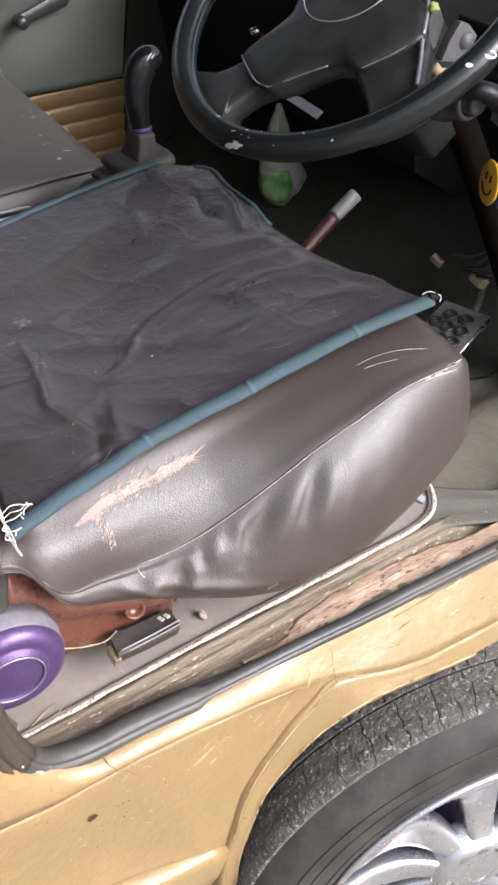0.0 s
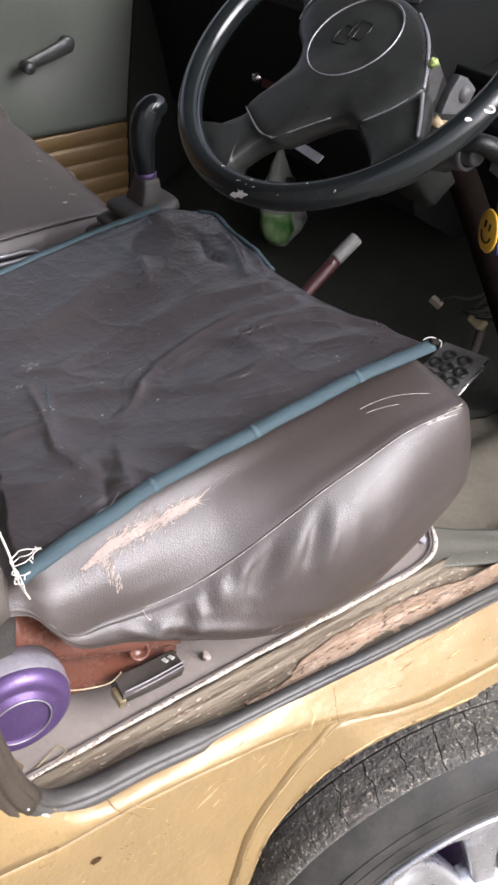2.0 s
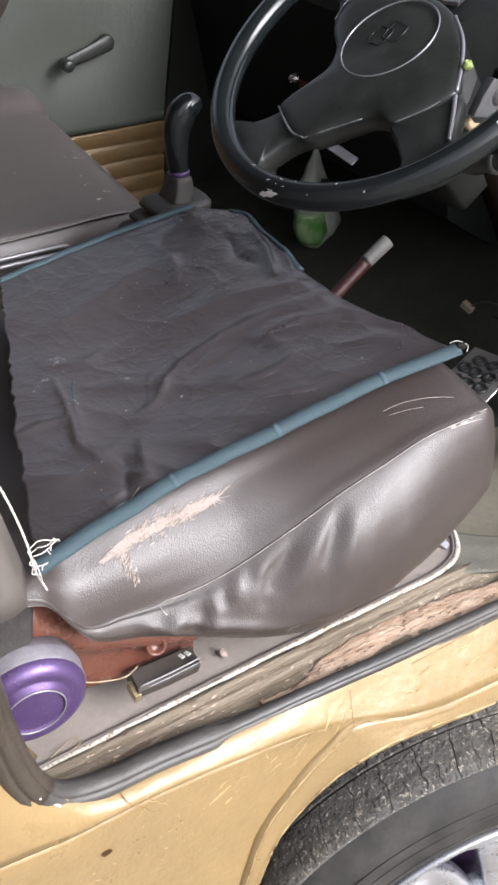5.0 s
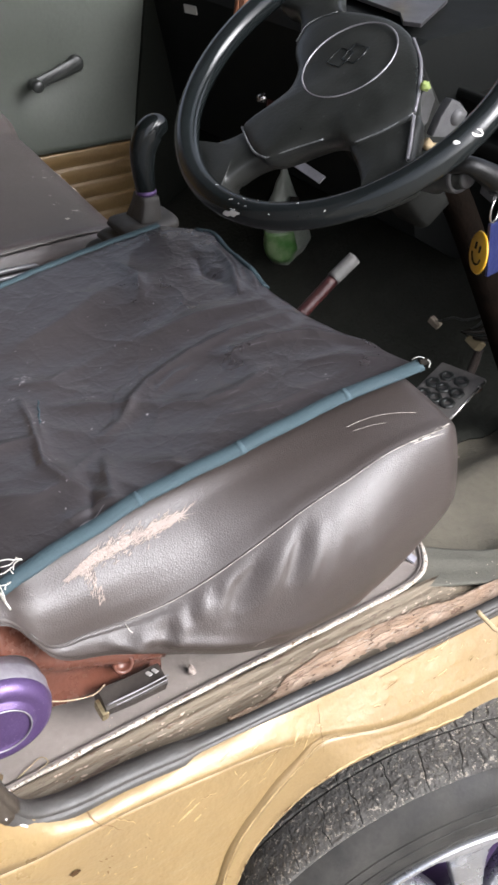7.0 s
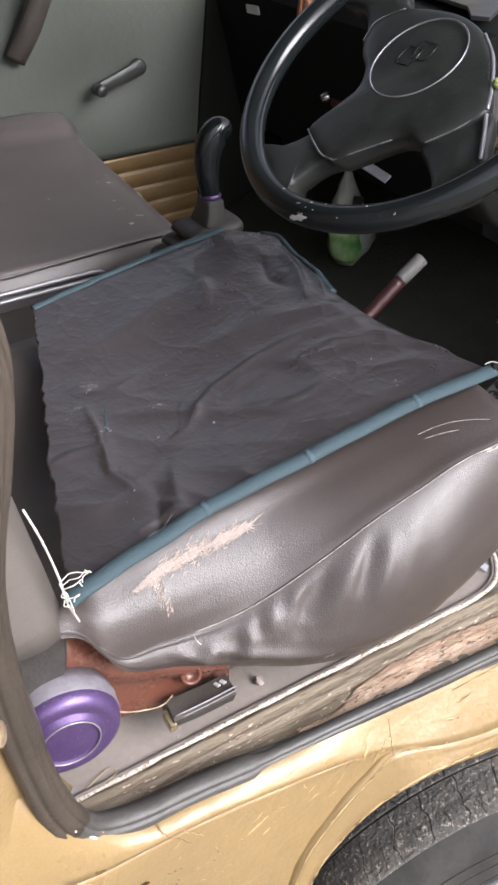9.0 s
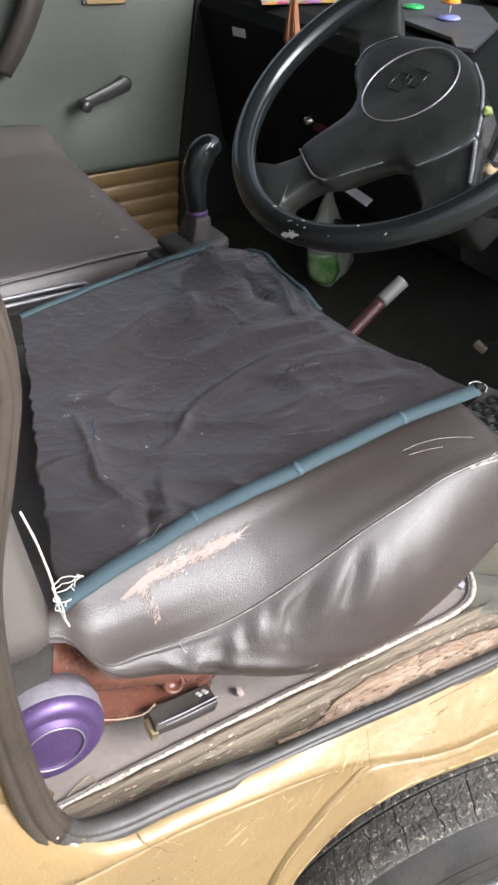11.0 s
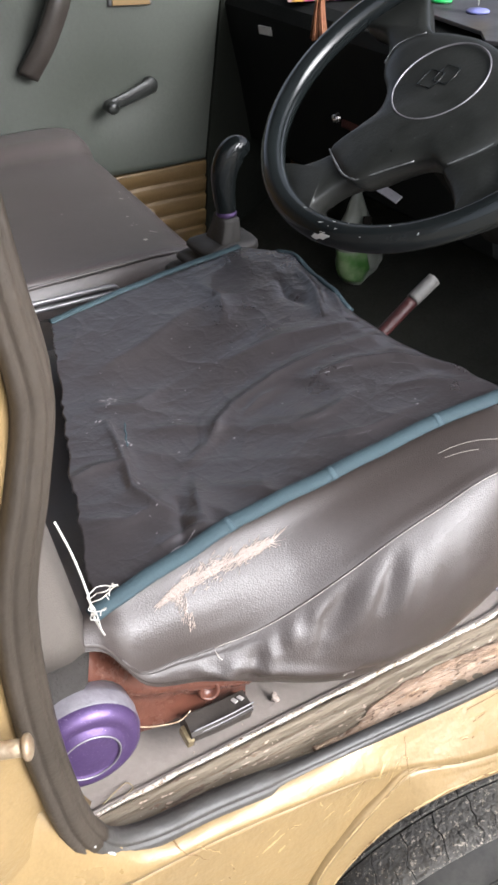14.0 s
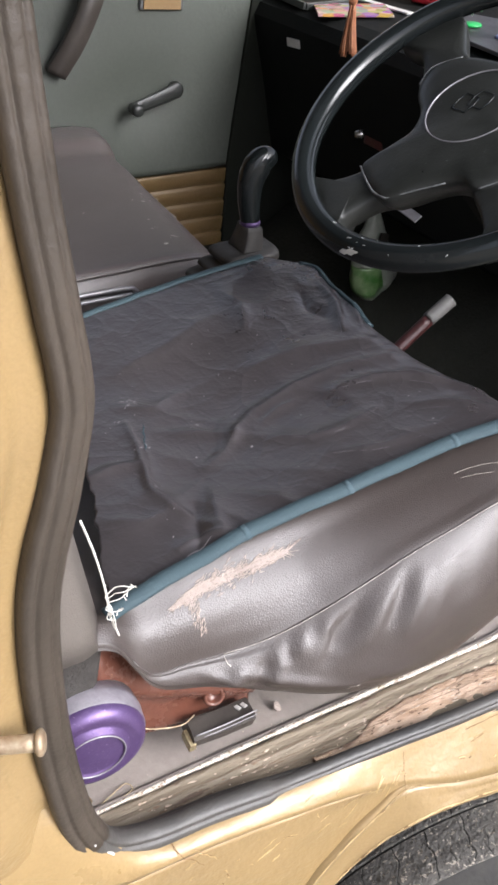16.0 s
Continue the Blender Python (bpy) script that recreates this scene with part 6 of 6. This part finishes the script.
part("bracket_boss", lathe([(0, 0.004), (0.006, 0.004), (0.008, 0.0)], (0.680, 0.230, 1.092), (0, -1, 0), 16), GRIME_METAL, cast)
part("wire_bundle", join(tube([(0.645, 0.232, 1.075), (0.655, 0.226, 1.062), (0.668, 0.228, 1.05), (0.69, 0.24, 1.03)], 0.005, 20, 8), tube([(0.65, 0.236, 1.068), (0.664, 0.230, 1.066), (0.676, 0.235, 1.055)], 0.004, 16, 8)), STRAW, col, "straw-coloured wire bundle")
keys = thing("key_fob", (0.672, 0.163, 1.0), "key ring with yellow round tag and blue tag", "key ring")
part("split_ring", sweep([V(0.677 + 0.0105 * math.cos(a), 0.163 + 0.004 * math.cos(a), 1.026 + 0.0125 * math.sin(a)) for a in [2 * math.pi * k / 40 for k in range(40)]], ring(0.0012, 6), up=(0.3, -0.9, 0), loop=True), CHROME, keys, "steel split ring")
FACE = V(-0.93, 0.45, 0.1).normalized()
YEL = material("yellow_tag", (0.55, 0.30, 0.012), 0.4, grain=300, grain_bump=0.01)
disc = part("round_tag", lathe([(0, -0.0015), (0.019, -0.0015), (0.0203, 0.0), (0.019, 0.0015), (0, 0.0015)], (0.664, 0.163, 0.986), tuple(FACE), 40), YEL, keys, "round yellow smiling tag")
fu = V(0, 0, 1).cross(FACE).normalized()
fv = FACE.cross(fu)


def on_tag(a, b):
    return V(0.664, 0.163, 0.986) + FACE * 0.0018 + fu * a + fv * b


part("tag_smile", tube([on_tag(0.011 * math.cos(a), 0.011 * math.sin(a)) for a in [radians(-165 + 15 * k) for k in range(11)]], 0.0010, 24, 6), DARK, disc)
for sx in (-0.005, 0.005):
    part("tag_eye", tube([on_tag(sx, 0.002), on_tag(sx, 0.0085)], 0.0013, 6, 6), DARK, disc)
part("blue_tag", block((0.016, 0.004, 0.056), pose(0.687, 0.166, 0.984, 0, -8, 0), 0.002), material("blue_plastic", (0.005, 0.011, 0.075), 0.5, grain=200), keys, "blue plastic tag")
part("key", block((0.004, 0.020, 0.010), pose(0.672, 0.17, 1.040, 10, 0, -10), 0.001), GRIME_METAL, keys)

# ---- footwell ----
# dark sheet over the cab floor, added to imitate the footwell's shade
setting("floor_matting", loft([[V(0.652 + 0.60 * i / 30, 0.315 + 0.95 * j / 30 + 0.02 * noise.noise(V(i * 0.3, 0, 0)) * (j == 0), 0.595 + 0.003 * noise.noise(V(i * 0.5, j * 0.5, 1)) + 0.36 * max(0, i / 30 - 0.45) * 0.9) for j in range(31)] for i in range(31)]), FLOOR_SHADE,
        "dark sheet standing in for the shade over the footwell floor", "floor matting", thick=0.004)
hbk = thing("hand_lever", (0.64, 0.48, 0.66), "dark red hand lever with a pale grip end", "lever")
part("shaft", tube([(0.60, 0.48, 0.667), (0.66, 0.48, 0.733), (0.712, 0.48, 0.773), (0.757, 0.48, 0.806)], 0.0085, 24, 14), material("dark_red_paint", (0.040, 0.009, 0.009), 0.45, second=(0.05, 0.012, 0.01), grain=200), hbk)
part("grip", tube([(0.756, 0.48, 0.806), (0.775, 0.48, 0.818), (0.790, 0.48, 0.8275)], 0.0095, 12, 16), material("pale_grip", (0.11, 0.106, 0.10), 0.6, second=(0.16, 0.155, 0.145), grain=200), hbk, "pale grey grip")
pack = thing("detergent_pouch", (0.975, 0.88, 0.62), "crumpled green and white plastic pouch standing in the footwell", "pouch")
rows = []
for i in range(25):
    z = 0.622 + 0.171 * i / 24
    lo, hi = along(z, [(0.622, 0.955), (0.645, 0.940), (0.686, 0.936), (0.727, 0.941), (0.765, 0.957), (0.793, 0.969)]), along(z, [(0.622, 1.000), (0.652, 1.034), (0.686, 1.021), (0.727, 1.004), (0.765, 0.988), (0.793, 0.976)])
    d = 0.024 * math.sin(math.pi * min(1, 0.35 + 0.65 * i / 24)) + 0.0015
    rows.append([V((lo + hi) / 2 + (hi - lo) / 2 * math.cos(a), 0.885 - d * math.sin(a) + 0.005 * noise.noise(V(i * 0.35, 3 * math.cos(a), 0)), z) for a in [2 * math.pi * k / 24 for k in range(24)]])
GREEN = material("green_print", (0.035, 0.13, 0.018), 0.4, second=(0.20, 0.26, 0.14), scale=34, amount=0.9, grain=100)
CLEAR = material("clear_white_plastic", (0.15, 0.16, 0.135), 0.4, second=(0.23, 0.245, 0.21), scale=30, grain=120, large_bump=0.004, large_scale=40)
part("pouch_body", loft(rows, True, True), CLEAR, pack, "pale plastic film")
part("printed_panel", loft([[p + V(0, -0.0014, 0) for p in r[6:14]] for r in rows[1:10]]), GREEN, pack, "green printed panel", 0.0008)
part("printed_bar", block((0.018, 0.003, 0.026), pose(0.977, 0.8595, 0.735, -8, 12, 0), 0.001), DARK, pack)
strip = thing("white_strip", (0.90, 0.72, 0.857), "short pale plastic strip hanging below the dashboard", "strip")
part("strip_body", sweep(even([(0.90, 0.766, 0.853), (0.90, 0.692, 0.845)], 5), [(-0.007, -0.0015), (0.007, -0.0015), (0.007, 0.0015), (-0.007, 0.0015)], up=(-0.6, 0, 0.8), smooth=False), GREY_METAL, strip)
part("strip_hanger", tube([(0.90, 0.745, 0.858), (0.95, 0.75, 0.90), (0.985, 0.75, 0.93)], 0.0015, 10, 6), DARK, strip)

pedal = thing("pedal", (0.84, 0.325, 0.66), "worn metal pedal with black rubber studs", "pedal")
PM = pose(0.846, 0.340, 0.676, 0, -10, 16)
part("pad", block((0.100, 0.068, 0.006), PM, 0.002), material("worn_pedal_metal", (0.15, 0.14, 0.13), 0.5, 0.3, second=(0.10, 0.09, 0.085), scale=40, amount=0.9, grain=150, grain_bump=0.08), pedal, "worn grey metal pad")
for i, (dx, dy) in enumerate(((-0.022, -0.017), (-0.022, 0.002), (-0.022, 0.019), (0.002, -0.017), (0.002, 0.004), (0.004, 0.021), (0.026, -0.010), (0.026, 0.012))):
    a = 6 if i % 2 else 7
    b = lathe([(0.0052, 0.0035), (0.0056, 0.0060), (0.0100, 0.0060), (0.0108, 0.0045), (0.0110, 0.002)], (dx, dy, 0), (0, 0, 1), a)
    bmesh.ops.transform(b, matrix=PM, verts=b.verts)
    part("stud", b, BLACK, pedal)
part("pad_edge", sweep([PM @ V(-0.044, -0.034, 0.0), PM @ V(0.0, -0.035, 0.002), PM @ V(0.046, -0.034, 0.001)], ring(0.0022, 8)), CHROME, pedal, "bright worn edge")
part("arm", tube([PM @ V(0.03, 0.0, -0.004), (0.92, 0.365, 0.668), (1.00, 0.42, 0.68), (1.08, 0.47, 0.74), (1.12, 0.50, 0.90)], 0.006, 24, 10), material("rusty_arm", (0.022, 0.017, 0.014), 0.8, second=(0.05, 0.03, 0.02), scale=30, grain=200, grain_bump=0.2), pedal, "rusty brown arm")
part("pivot", lathe([(0.006, 0.004), (0.012, 0.004), (0.014, 0.0), (0.012, -0.006), (0.006, -0.006)], tuple(PM @ V(0.048, -0.016, -0.014)), (0.2, -0.3, 1), 20), material("rusty_pivot", (0.10, 0.06, 0.04), 0.8, second=(0.06, 0.035, 0.025), scale=40, grain=200), pedal, "rusty pivot under the pad")
plug = thing("wire_connector", (0.95, 0.475, 0.69), "pale plastic wire connector dangling on a lead", "connector")
part("shell", block((0.010, 0.019, 0.010), pose(0.95, 0.472, 0.690, 25, 0, 15), 0.002), material("dirty_nylon", (0.20, 0.165, 0.125), 0.6, second=(0.12, 0.095, 0.07), scale=90, grain=300), plug)
part("lead", tube([(0.95, 0.464, 0.696), (0.952, 0.44, 0.712), (0.96, 0.42, 0.715), (0.98, 0.40, 0.74), (1.0, 0.38, 0.84), (1.0, 0.36, 0.98)], 0.0016, 40, 6), BLACK, plug)
loom = thing("wire_loom", (0.95, 0.40, 0.70), "tangle of old wires and yellowed connectors", "wires")
for k in range(5):
    part("wire", tube([(0.955 + 0.01 * k, 0.40 - 0.012 * k, 0.69 + 0.006 * k), (0.95, 0.41 + 0.01 * math.sin(k), 0.70), (0.96, 0.39 - 0.01 * k, 0.73), (0.99, 0.37, 0.80 + 0.02 * k), (1.02, 0.34 + 0.01 * k, 0.97)], 0.0018, 30, 6), (BLACK, DARK, BROWN)[k % 3], loom)
part("plug", block((0.02, 0.022, 0.015), pose(0.955, 0.395, 0.692, 20, 30, 10), 0.003), material("yellowed_plastic", (0.14, 0.11, 0.06), 0.7, grain=200), loom, "yellowed connector")
rag = thing("rag", (0.92, 0.27, 0.585), "crumpled red and grey rag lying on the cab floor", "rag")


part("red_fold", lump((0.918, 0.250, 0.600), (0.028, 0.018, 0.014), 1), material("red_cloth", (0.13, 0.035, 0.035), 0.8, second=(0.24, 0.13, 0.11), scale=50, amount=0.9, grain=300, grain_bump=0.1), rag, "red cloth fold")
part("grey_fold", lump((0.926, 0.270, 0.606), (0.022, 0.016, 0.016), 9), material("grey_cloth", (0.16, 0.135, 0.105), 0.9, second=(0.10, 0.08, 0.065), scale=60, amount=0.9, grain=300, grain_bump=0.1), rag, "grey-brown cloth fold")

# ---- dashboard details ----
part("lower_tray", block((0.30, 0.50, 0.02), pose(1.16, 0.32, 0.93), 0.006), DASH, dash)
part("front_rail", block((0.022, 0.36, 0.014), pose(1.04, 0.49, 0.982, 0, 12, -2), 0.004), DASH, dash, "thin dark rail")
part("binnacle", prism([(1.05, 0.94), (1.04, 0.975), (1.10, 0.985), (1.22, 1.03), (1.42, 1.05), (1.42, 0.94)], 0.13, 0.566, None, 0.006), SHADE_BLACK, dash, "black instrument binnacle")
TRAY = material("grey_tray_plastic", (0.042, 0.040, 0.042), 0.45, second=(0.062, 0.058, 0.062), scale=12, grain=200, grain_bump=0.04)
VM = pose(1.356, 0.672, 1.090, 0, -4, 12)
grille = part("vent", block((0.17, 0.42, 0.018), VM, 0.006), SHADE_BLACK, dash, "dark louvred vent")
for k in range(5):
    part("slat", block((0.012, 0.40, 0.006), VM @ pose(-0.074 + 0.030 * k, 0.0, 0.0110, 0, 22, 0), 0.002), TRAY, grille)
tray = [(1.050, 0.892), (1.150, 0.965), (1.200, 0.815), (1.118, 0.695), (1.085, 0.672), (0.972, 0.594), (0.960, 0.616), (0.994, 0.661), (1.022, 0.850)]
part("top_panel", prism([(x - 1.12, 0.765 - y) for x, y in tray], -0.003, 0.003, pose(1.12, 0.765, 1.0735, 90, 0, 0), 0.0015), TRAY, dash, "grey plastic tray panel")
slot = part("pocket", block((0.085, 0.135, 0.004), pose(0.998, 1.185, 1.064, 0, -3, -6), 0.001), DARK, dash, "open dark pocket")
for dx, dy, sx, sy in ((-0.045, 0, 0.006, 0.15), (0.045, 0, 0.006, 0.15), (0, 0.071, 0.09, 0.006), (0, -0.071, 0.09, 0.006)):
    part("pocket_rim", block((sx, sy, 0.012), pose(0.998 + dx, 1.185 + dy, 1.066, 0, -3, -6), 0.002), BLACK, slot)
part("label", block((0.003, 0.036, 0.014), pose(0.9325, 1.118, 1.006, -3, -8, 3), 0.0005), WHITE, dash, "small white blank label")
part("lower_knob", lathe([(0, 0.012), (0.006, 0.012), (0.008, 0.0)], (0.958, 0.93, 0.90), (-1, 0, 0), 14), CHROME, dash)
part("red_lamp", block((0.01, 0.05, 0.03), pose(0.965, 0.90, 0.90, 0, 5, 0), 0.004), material("deep_red_plastic", (0.06, 0.008, 0.008), 0.5, grain=200), dash, "dark red plastic cover")

PIC = bpy.data.materials.new("printed_picture")
PIC.use_nodes = True
pn, pl = PIC.node_tree.nodes, PIC.node_tree.links
pv = pn.new("ShaderNodeTexVoronoi")
pv.inputs["Scale"].default_value = 55
pc = pn.new("ShaderNodeTexCoord")
pl.new(pc.outputs["Object"], pv.inputs["Vector"])
pm = pn.new("ShaderNodeMix")
pm.data_type = "RGBA"
pm.inputs["Factor"].default_value = 0.72
pm.inputs["B"].default_value = (0.22, 0.03, 0.05, 1)
pl.new(pv.outputs["Color"], pm.inputs["A"])
pl.new(pm.outputs["Result"], pn["Principled BSDF"].inputs["Base Color"])
pn["Principled BSDF"].inputs["Roughness"].default_value = 0.25
book = thing("magazine", (1.0, 1.05, 1.064), "colourful printed magazine lying on the dashboard", "magazine")
part("cover", block((0.125, 0.10, 0.004), pose(1.005, 1.055, 1.067, 0, -2, -28), 0.001), PIC, book)
bar = thing("white_ruler", (1.07, 1.08, 1.066), "white plastic strip lying on the dashboard", "ruler")
part("ruler_body", block((0.014, 0.165, 0.003), pose(1.078, 1.080, 1.0685, 0, -3, 3), 0.001), WHITE, bar)
redc = thing("red_plastic_sheet", (1.03, 1.13, 1.066), "crumpled red translucent plastic sheet on the dashboard", "plastic sheet")
part("sheet_body", loft([[V(1.00 + 0.17 * i / 16 + 0.03 * j / 16, 1.16 + 0.08 * j / 16 - 0.05 * i / 16, 1.0705 + 0.006 * abs(noise.noise(V(i * 0.5, j * 0.5, 3)))) for j in range(17)] for i in range(17)]), material("red_film", (0.30, 0.02, 0.03), 0.3, second=(0.45, 0.16, 0.16), scale=25, amount=0.9, grain=100), redc, thick=0.001)
rbx = thing("red_box", (1.17, 1.06, 1.07), "small red and black box standing on the dashboard", "box")
part("red_side", block((0.05, 0.05, 0.09), pose(1.17, 1.055, 1.117, 0, 0, 25), 0.004), material("red_card", (0.42, 0.02, 0.03), 0.4, grain=200), rbx, "red card side")
part("black_side", block((0.05, 0.035, 0.07), pose(1.19, 1.10, 1.106, 0, 0, 25), 0.004), BLACK, rbx, "black side")
part("print_bar", block((0.002, 0.004, 0.012), pose(1.1465, 1.045, 1.13, 0, 0, 25), 0), WHITE, rbx)


def toy(x, y, base, stem, cup, cup_prof, ringcol, label):
    t = thing("bobbing_toy", (x, y, 1.078), label, "toy", "toys on the dashboard")
    part("foot", lathe([(0, 0), (0.017, 0), (0.0175, 0.002), (0.015, 0.004), (0.004, 0.005), (0, 0.005)], (x, y, 1.0775), (0, 0, 1), 28), base, t)
    part("stem", tube([(x, y, 1.082), (x, y, 1.101)], 0.0018, 6, 8), stem, t)
    part("collar", lathe([(0.004, 0), (0.015, 0.0005), (0.015, 0.003), (0.004, 0.0035)], (x, y, 1.100), (0, 0, 1), 24), ringcol, t)
    part("head", lathe(cup_prof, (x, y, 1.103), (0.05, 0, 1), 14), cup, t)


P_GREEN = material("toy_green", (0.03, 0.42, 0.10), 0.35, grain=200, grain_bump=0.01)
P_YELLOW = material("toy_yellow", (0.75, 0.62, 0.03), 0.35, grain=200, grain_bump=0.01)
P_ORANGE = material("toy_orange", (0.70, 0.25, 0.05), 0.35, grain=200, grain_bump=0.01)
P_BLUE = material("toy_lilac", (0.22, 0.24, 0.55), 0.35, grain=200, grain_bump=0.01)
toy(1.075, 0.757, P_BLUE, WHITE, P_YELLOW, [(0.011, 0.0), (0.013, 0.004), (0.012, 0.010), (0.016, 0.016), (0.019, 0.026), (0.012, 0.022), (0, 0.020)], P_ORANGE, "yellow flower toy on a lilac base")
toy(1.085, 0.850, P_GREEN, WHITE, WHITE, [(0.006, 0.0), (0.008, 0.006), (0.006, 0.012), (0.008, 0.018), (0.009, 0.024), (0.006, 0.030), (0, 0.032)], P_GREEN, "small white toy on a green base")
clip = thing("white_clip", (0.975, 0.80, 1.06), "small bent white clip on the dashboard edge", "clip")
part("clip_body", tube([(0.966, 0.806, 1.063), (0.972, 0.800, 1.071), (0.980, 0.797, 1.072), (0.986, 0.790, 1.064)], 0.003, 14, 8), WHITE, clip)
tas = thing("tassel", (0.90, 0.92, 1.03), "copper-brown thread tassel hanging from a cord", "tassel")
COPPER = material("copper_thread", (0.24, 0.085, 0.035), 0.55, second=(0.36, 0.15, 0.07), scale=80, amount=0.9, grain=500)
part("cord", tube([(0.90, 0.912, 1.115), (0.90, 0.908, 1.30), (0.93, 0.90, 1.785)], 0.0015, 30, 6), STRAW, tas)
part("knot", lump((0.90, 0.912, 1.112), (0.007, 0.007, 0.012), 3), COPPER, tas)
strands = []
for k in range(46):
    a, r = RND.uniform(0, 2 * math.pi), math.sqrt(RND.random())
    strands.append(tube([(0.90 + 0.004 * r * math.cos(a), 0.912 + 0.004 * r * math.sin(a), 1.106), (0.90 + 0.009 * r * math.cos(a), 0.914 + 0.010 * r * math.sin(a), 1.07), (0.90 + 0.013 * r * math.cos(a), 0.914 + 0.018 * r * math.sin(a), 1.032 + RND.uniform(-0.004, 0.006))], 0.0011, 8, 4))
tagged(part("fringe", join(*strands), COPPER, tas), kind="stuff")

# door card dimples and the screw of the pull handle
part("pull_screw", lathe([(0, 0.003), (0.005, 0.003), (0.007, 0.0)], (0.627, 1.232, 1.107), (0, -1, -0.2), 16), CHROME, door)
part("card_clip", lathe([(0, 0.002), (0.004, 0.002), (0.005, 0.0)], (0.761, 1.2605, 0.772), (0, -1, 0), 12), DARK, door)

# dry stalk leaning up beside the wheel
STEM = [(x + 0.028, y, z) for x, y, z in [(0.72, -0.16, -0.004), (0.66, -0.13, 0.22), (0.575, -0.105, 0.455), (0.505, -0.10, 0.640), (0.468, -0.10, 0.726), (0.436, -0.10, 0.818), (0.424, -0.10, 0.832), (0.396, -0.10, 0.868)]]
st = thing("dry_stalk", (0.748, -0.16, -0.004), "dry straw-coloured plant stalk standing beside the wheel", "stalk")
part("stem", tube(STEM, 0.0026, 50, 8, scale=lambda s: 1.15 - 0.45 * s), STRAW, st)
for z, r in ((0.822, 0.0048), (0.726, 0.0055), (0.30, 0.006)):
    f = min(even(STEM, 80), key=lambda p: abs(p.z - z))
    part("node", lump(tuple(f), (r, r, r), z * 10), STRAW, st)
part("twig", tube([(0.498, -0.100, 0.724), (0.498, -0.104, 0.752), (0.504, -0.107, 0.774)], 0.0019, 10, 6), STRAW, st)
part("twig", tube([(0.499, -0.100, 0.722), (0.490, -0.098, 0.736), (0.488, -0.098, 0.752)], 0.0016, 10, 6), STRAW, st)


# the driver's door, open on its front hinges; unseen, added to block light
DM = pose(1.135, -0.065, 0.0, 0, 0, -82)
od = thing("open_door", tuple(DM @ V(0.45, 0, 0.36)), "unseen gold van door swung wide open, added to shade the cab front", "van door")


def door_panel(z0, z1, y0, y1, bev):
    b = block((0.92, y1 - y0, z1 - z0), pose(0.46, (y0 + y1) / 2, (z0 + z1) / 2), bev)
    bmesh.ops.transform(b, matrix=DM, verts=b.verts)
    return b


def door_bar(a, c):
    return tube([DM @ V(*a), DM @ V(*c)], 0.018, 6, 10)


part("outer_skin", door_panel(0.44, 1.22, 0.012, 0.055, 0.012), GOLD, od, "gold painted outer skin")
part("inner_card", door_panel(0.47, 1.20, -0.012, 0.008, 0.004), DOORCARD, od, "grey-green inner card")
part("window_frame", door_bar((0.05, 0.03, 1.22), (0.20, 0.03, 1.74)), GOLD_DULL, od)
part("window_frame", door_bar((0.20, 0.03, 1.74), (0.88, 0.03, 1.76)), GOLD_DULL, od)
part("window_frame", door_bar((0.90, 0.03, 1.22), (0.88, 0.03, 1.76)), GOLD_DULL, od)
for z in (0.62, 1.05):
    part("hinge", tube([(1.125, -0.01, z), (1.13, -0.045, z), DM @ V(0.03, 0.02, z)], 0.014, 8, 8), GOLD_DULL, od)
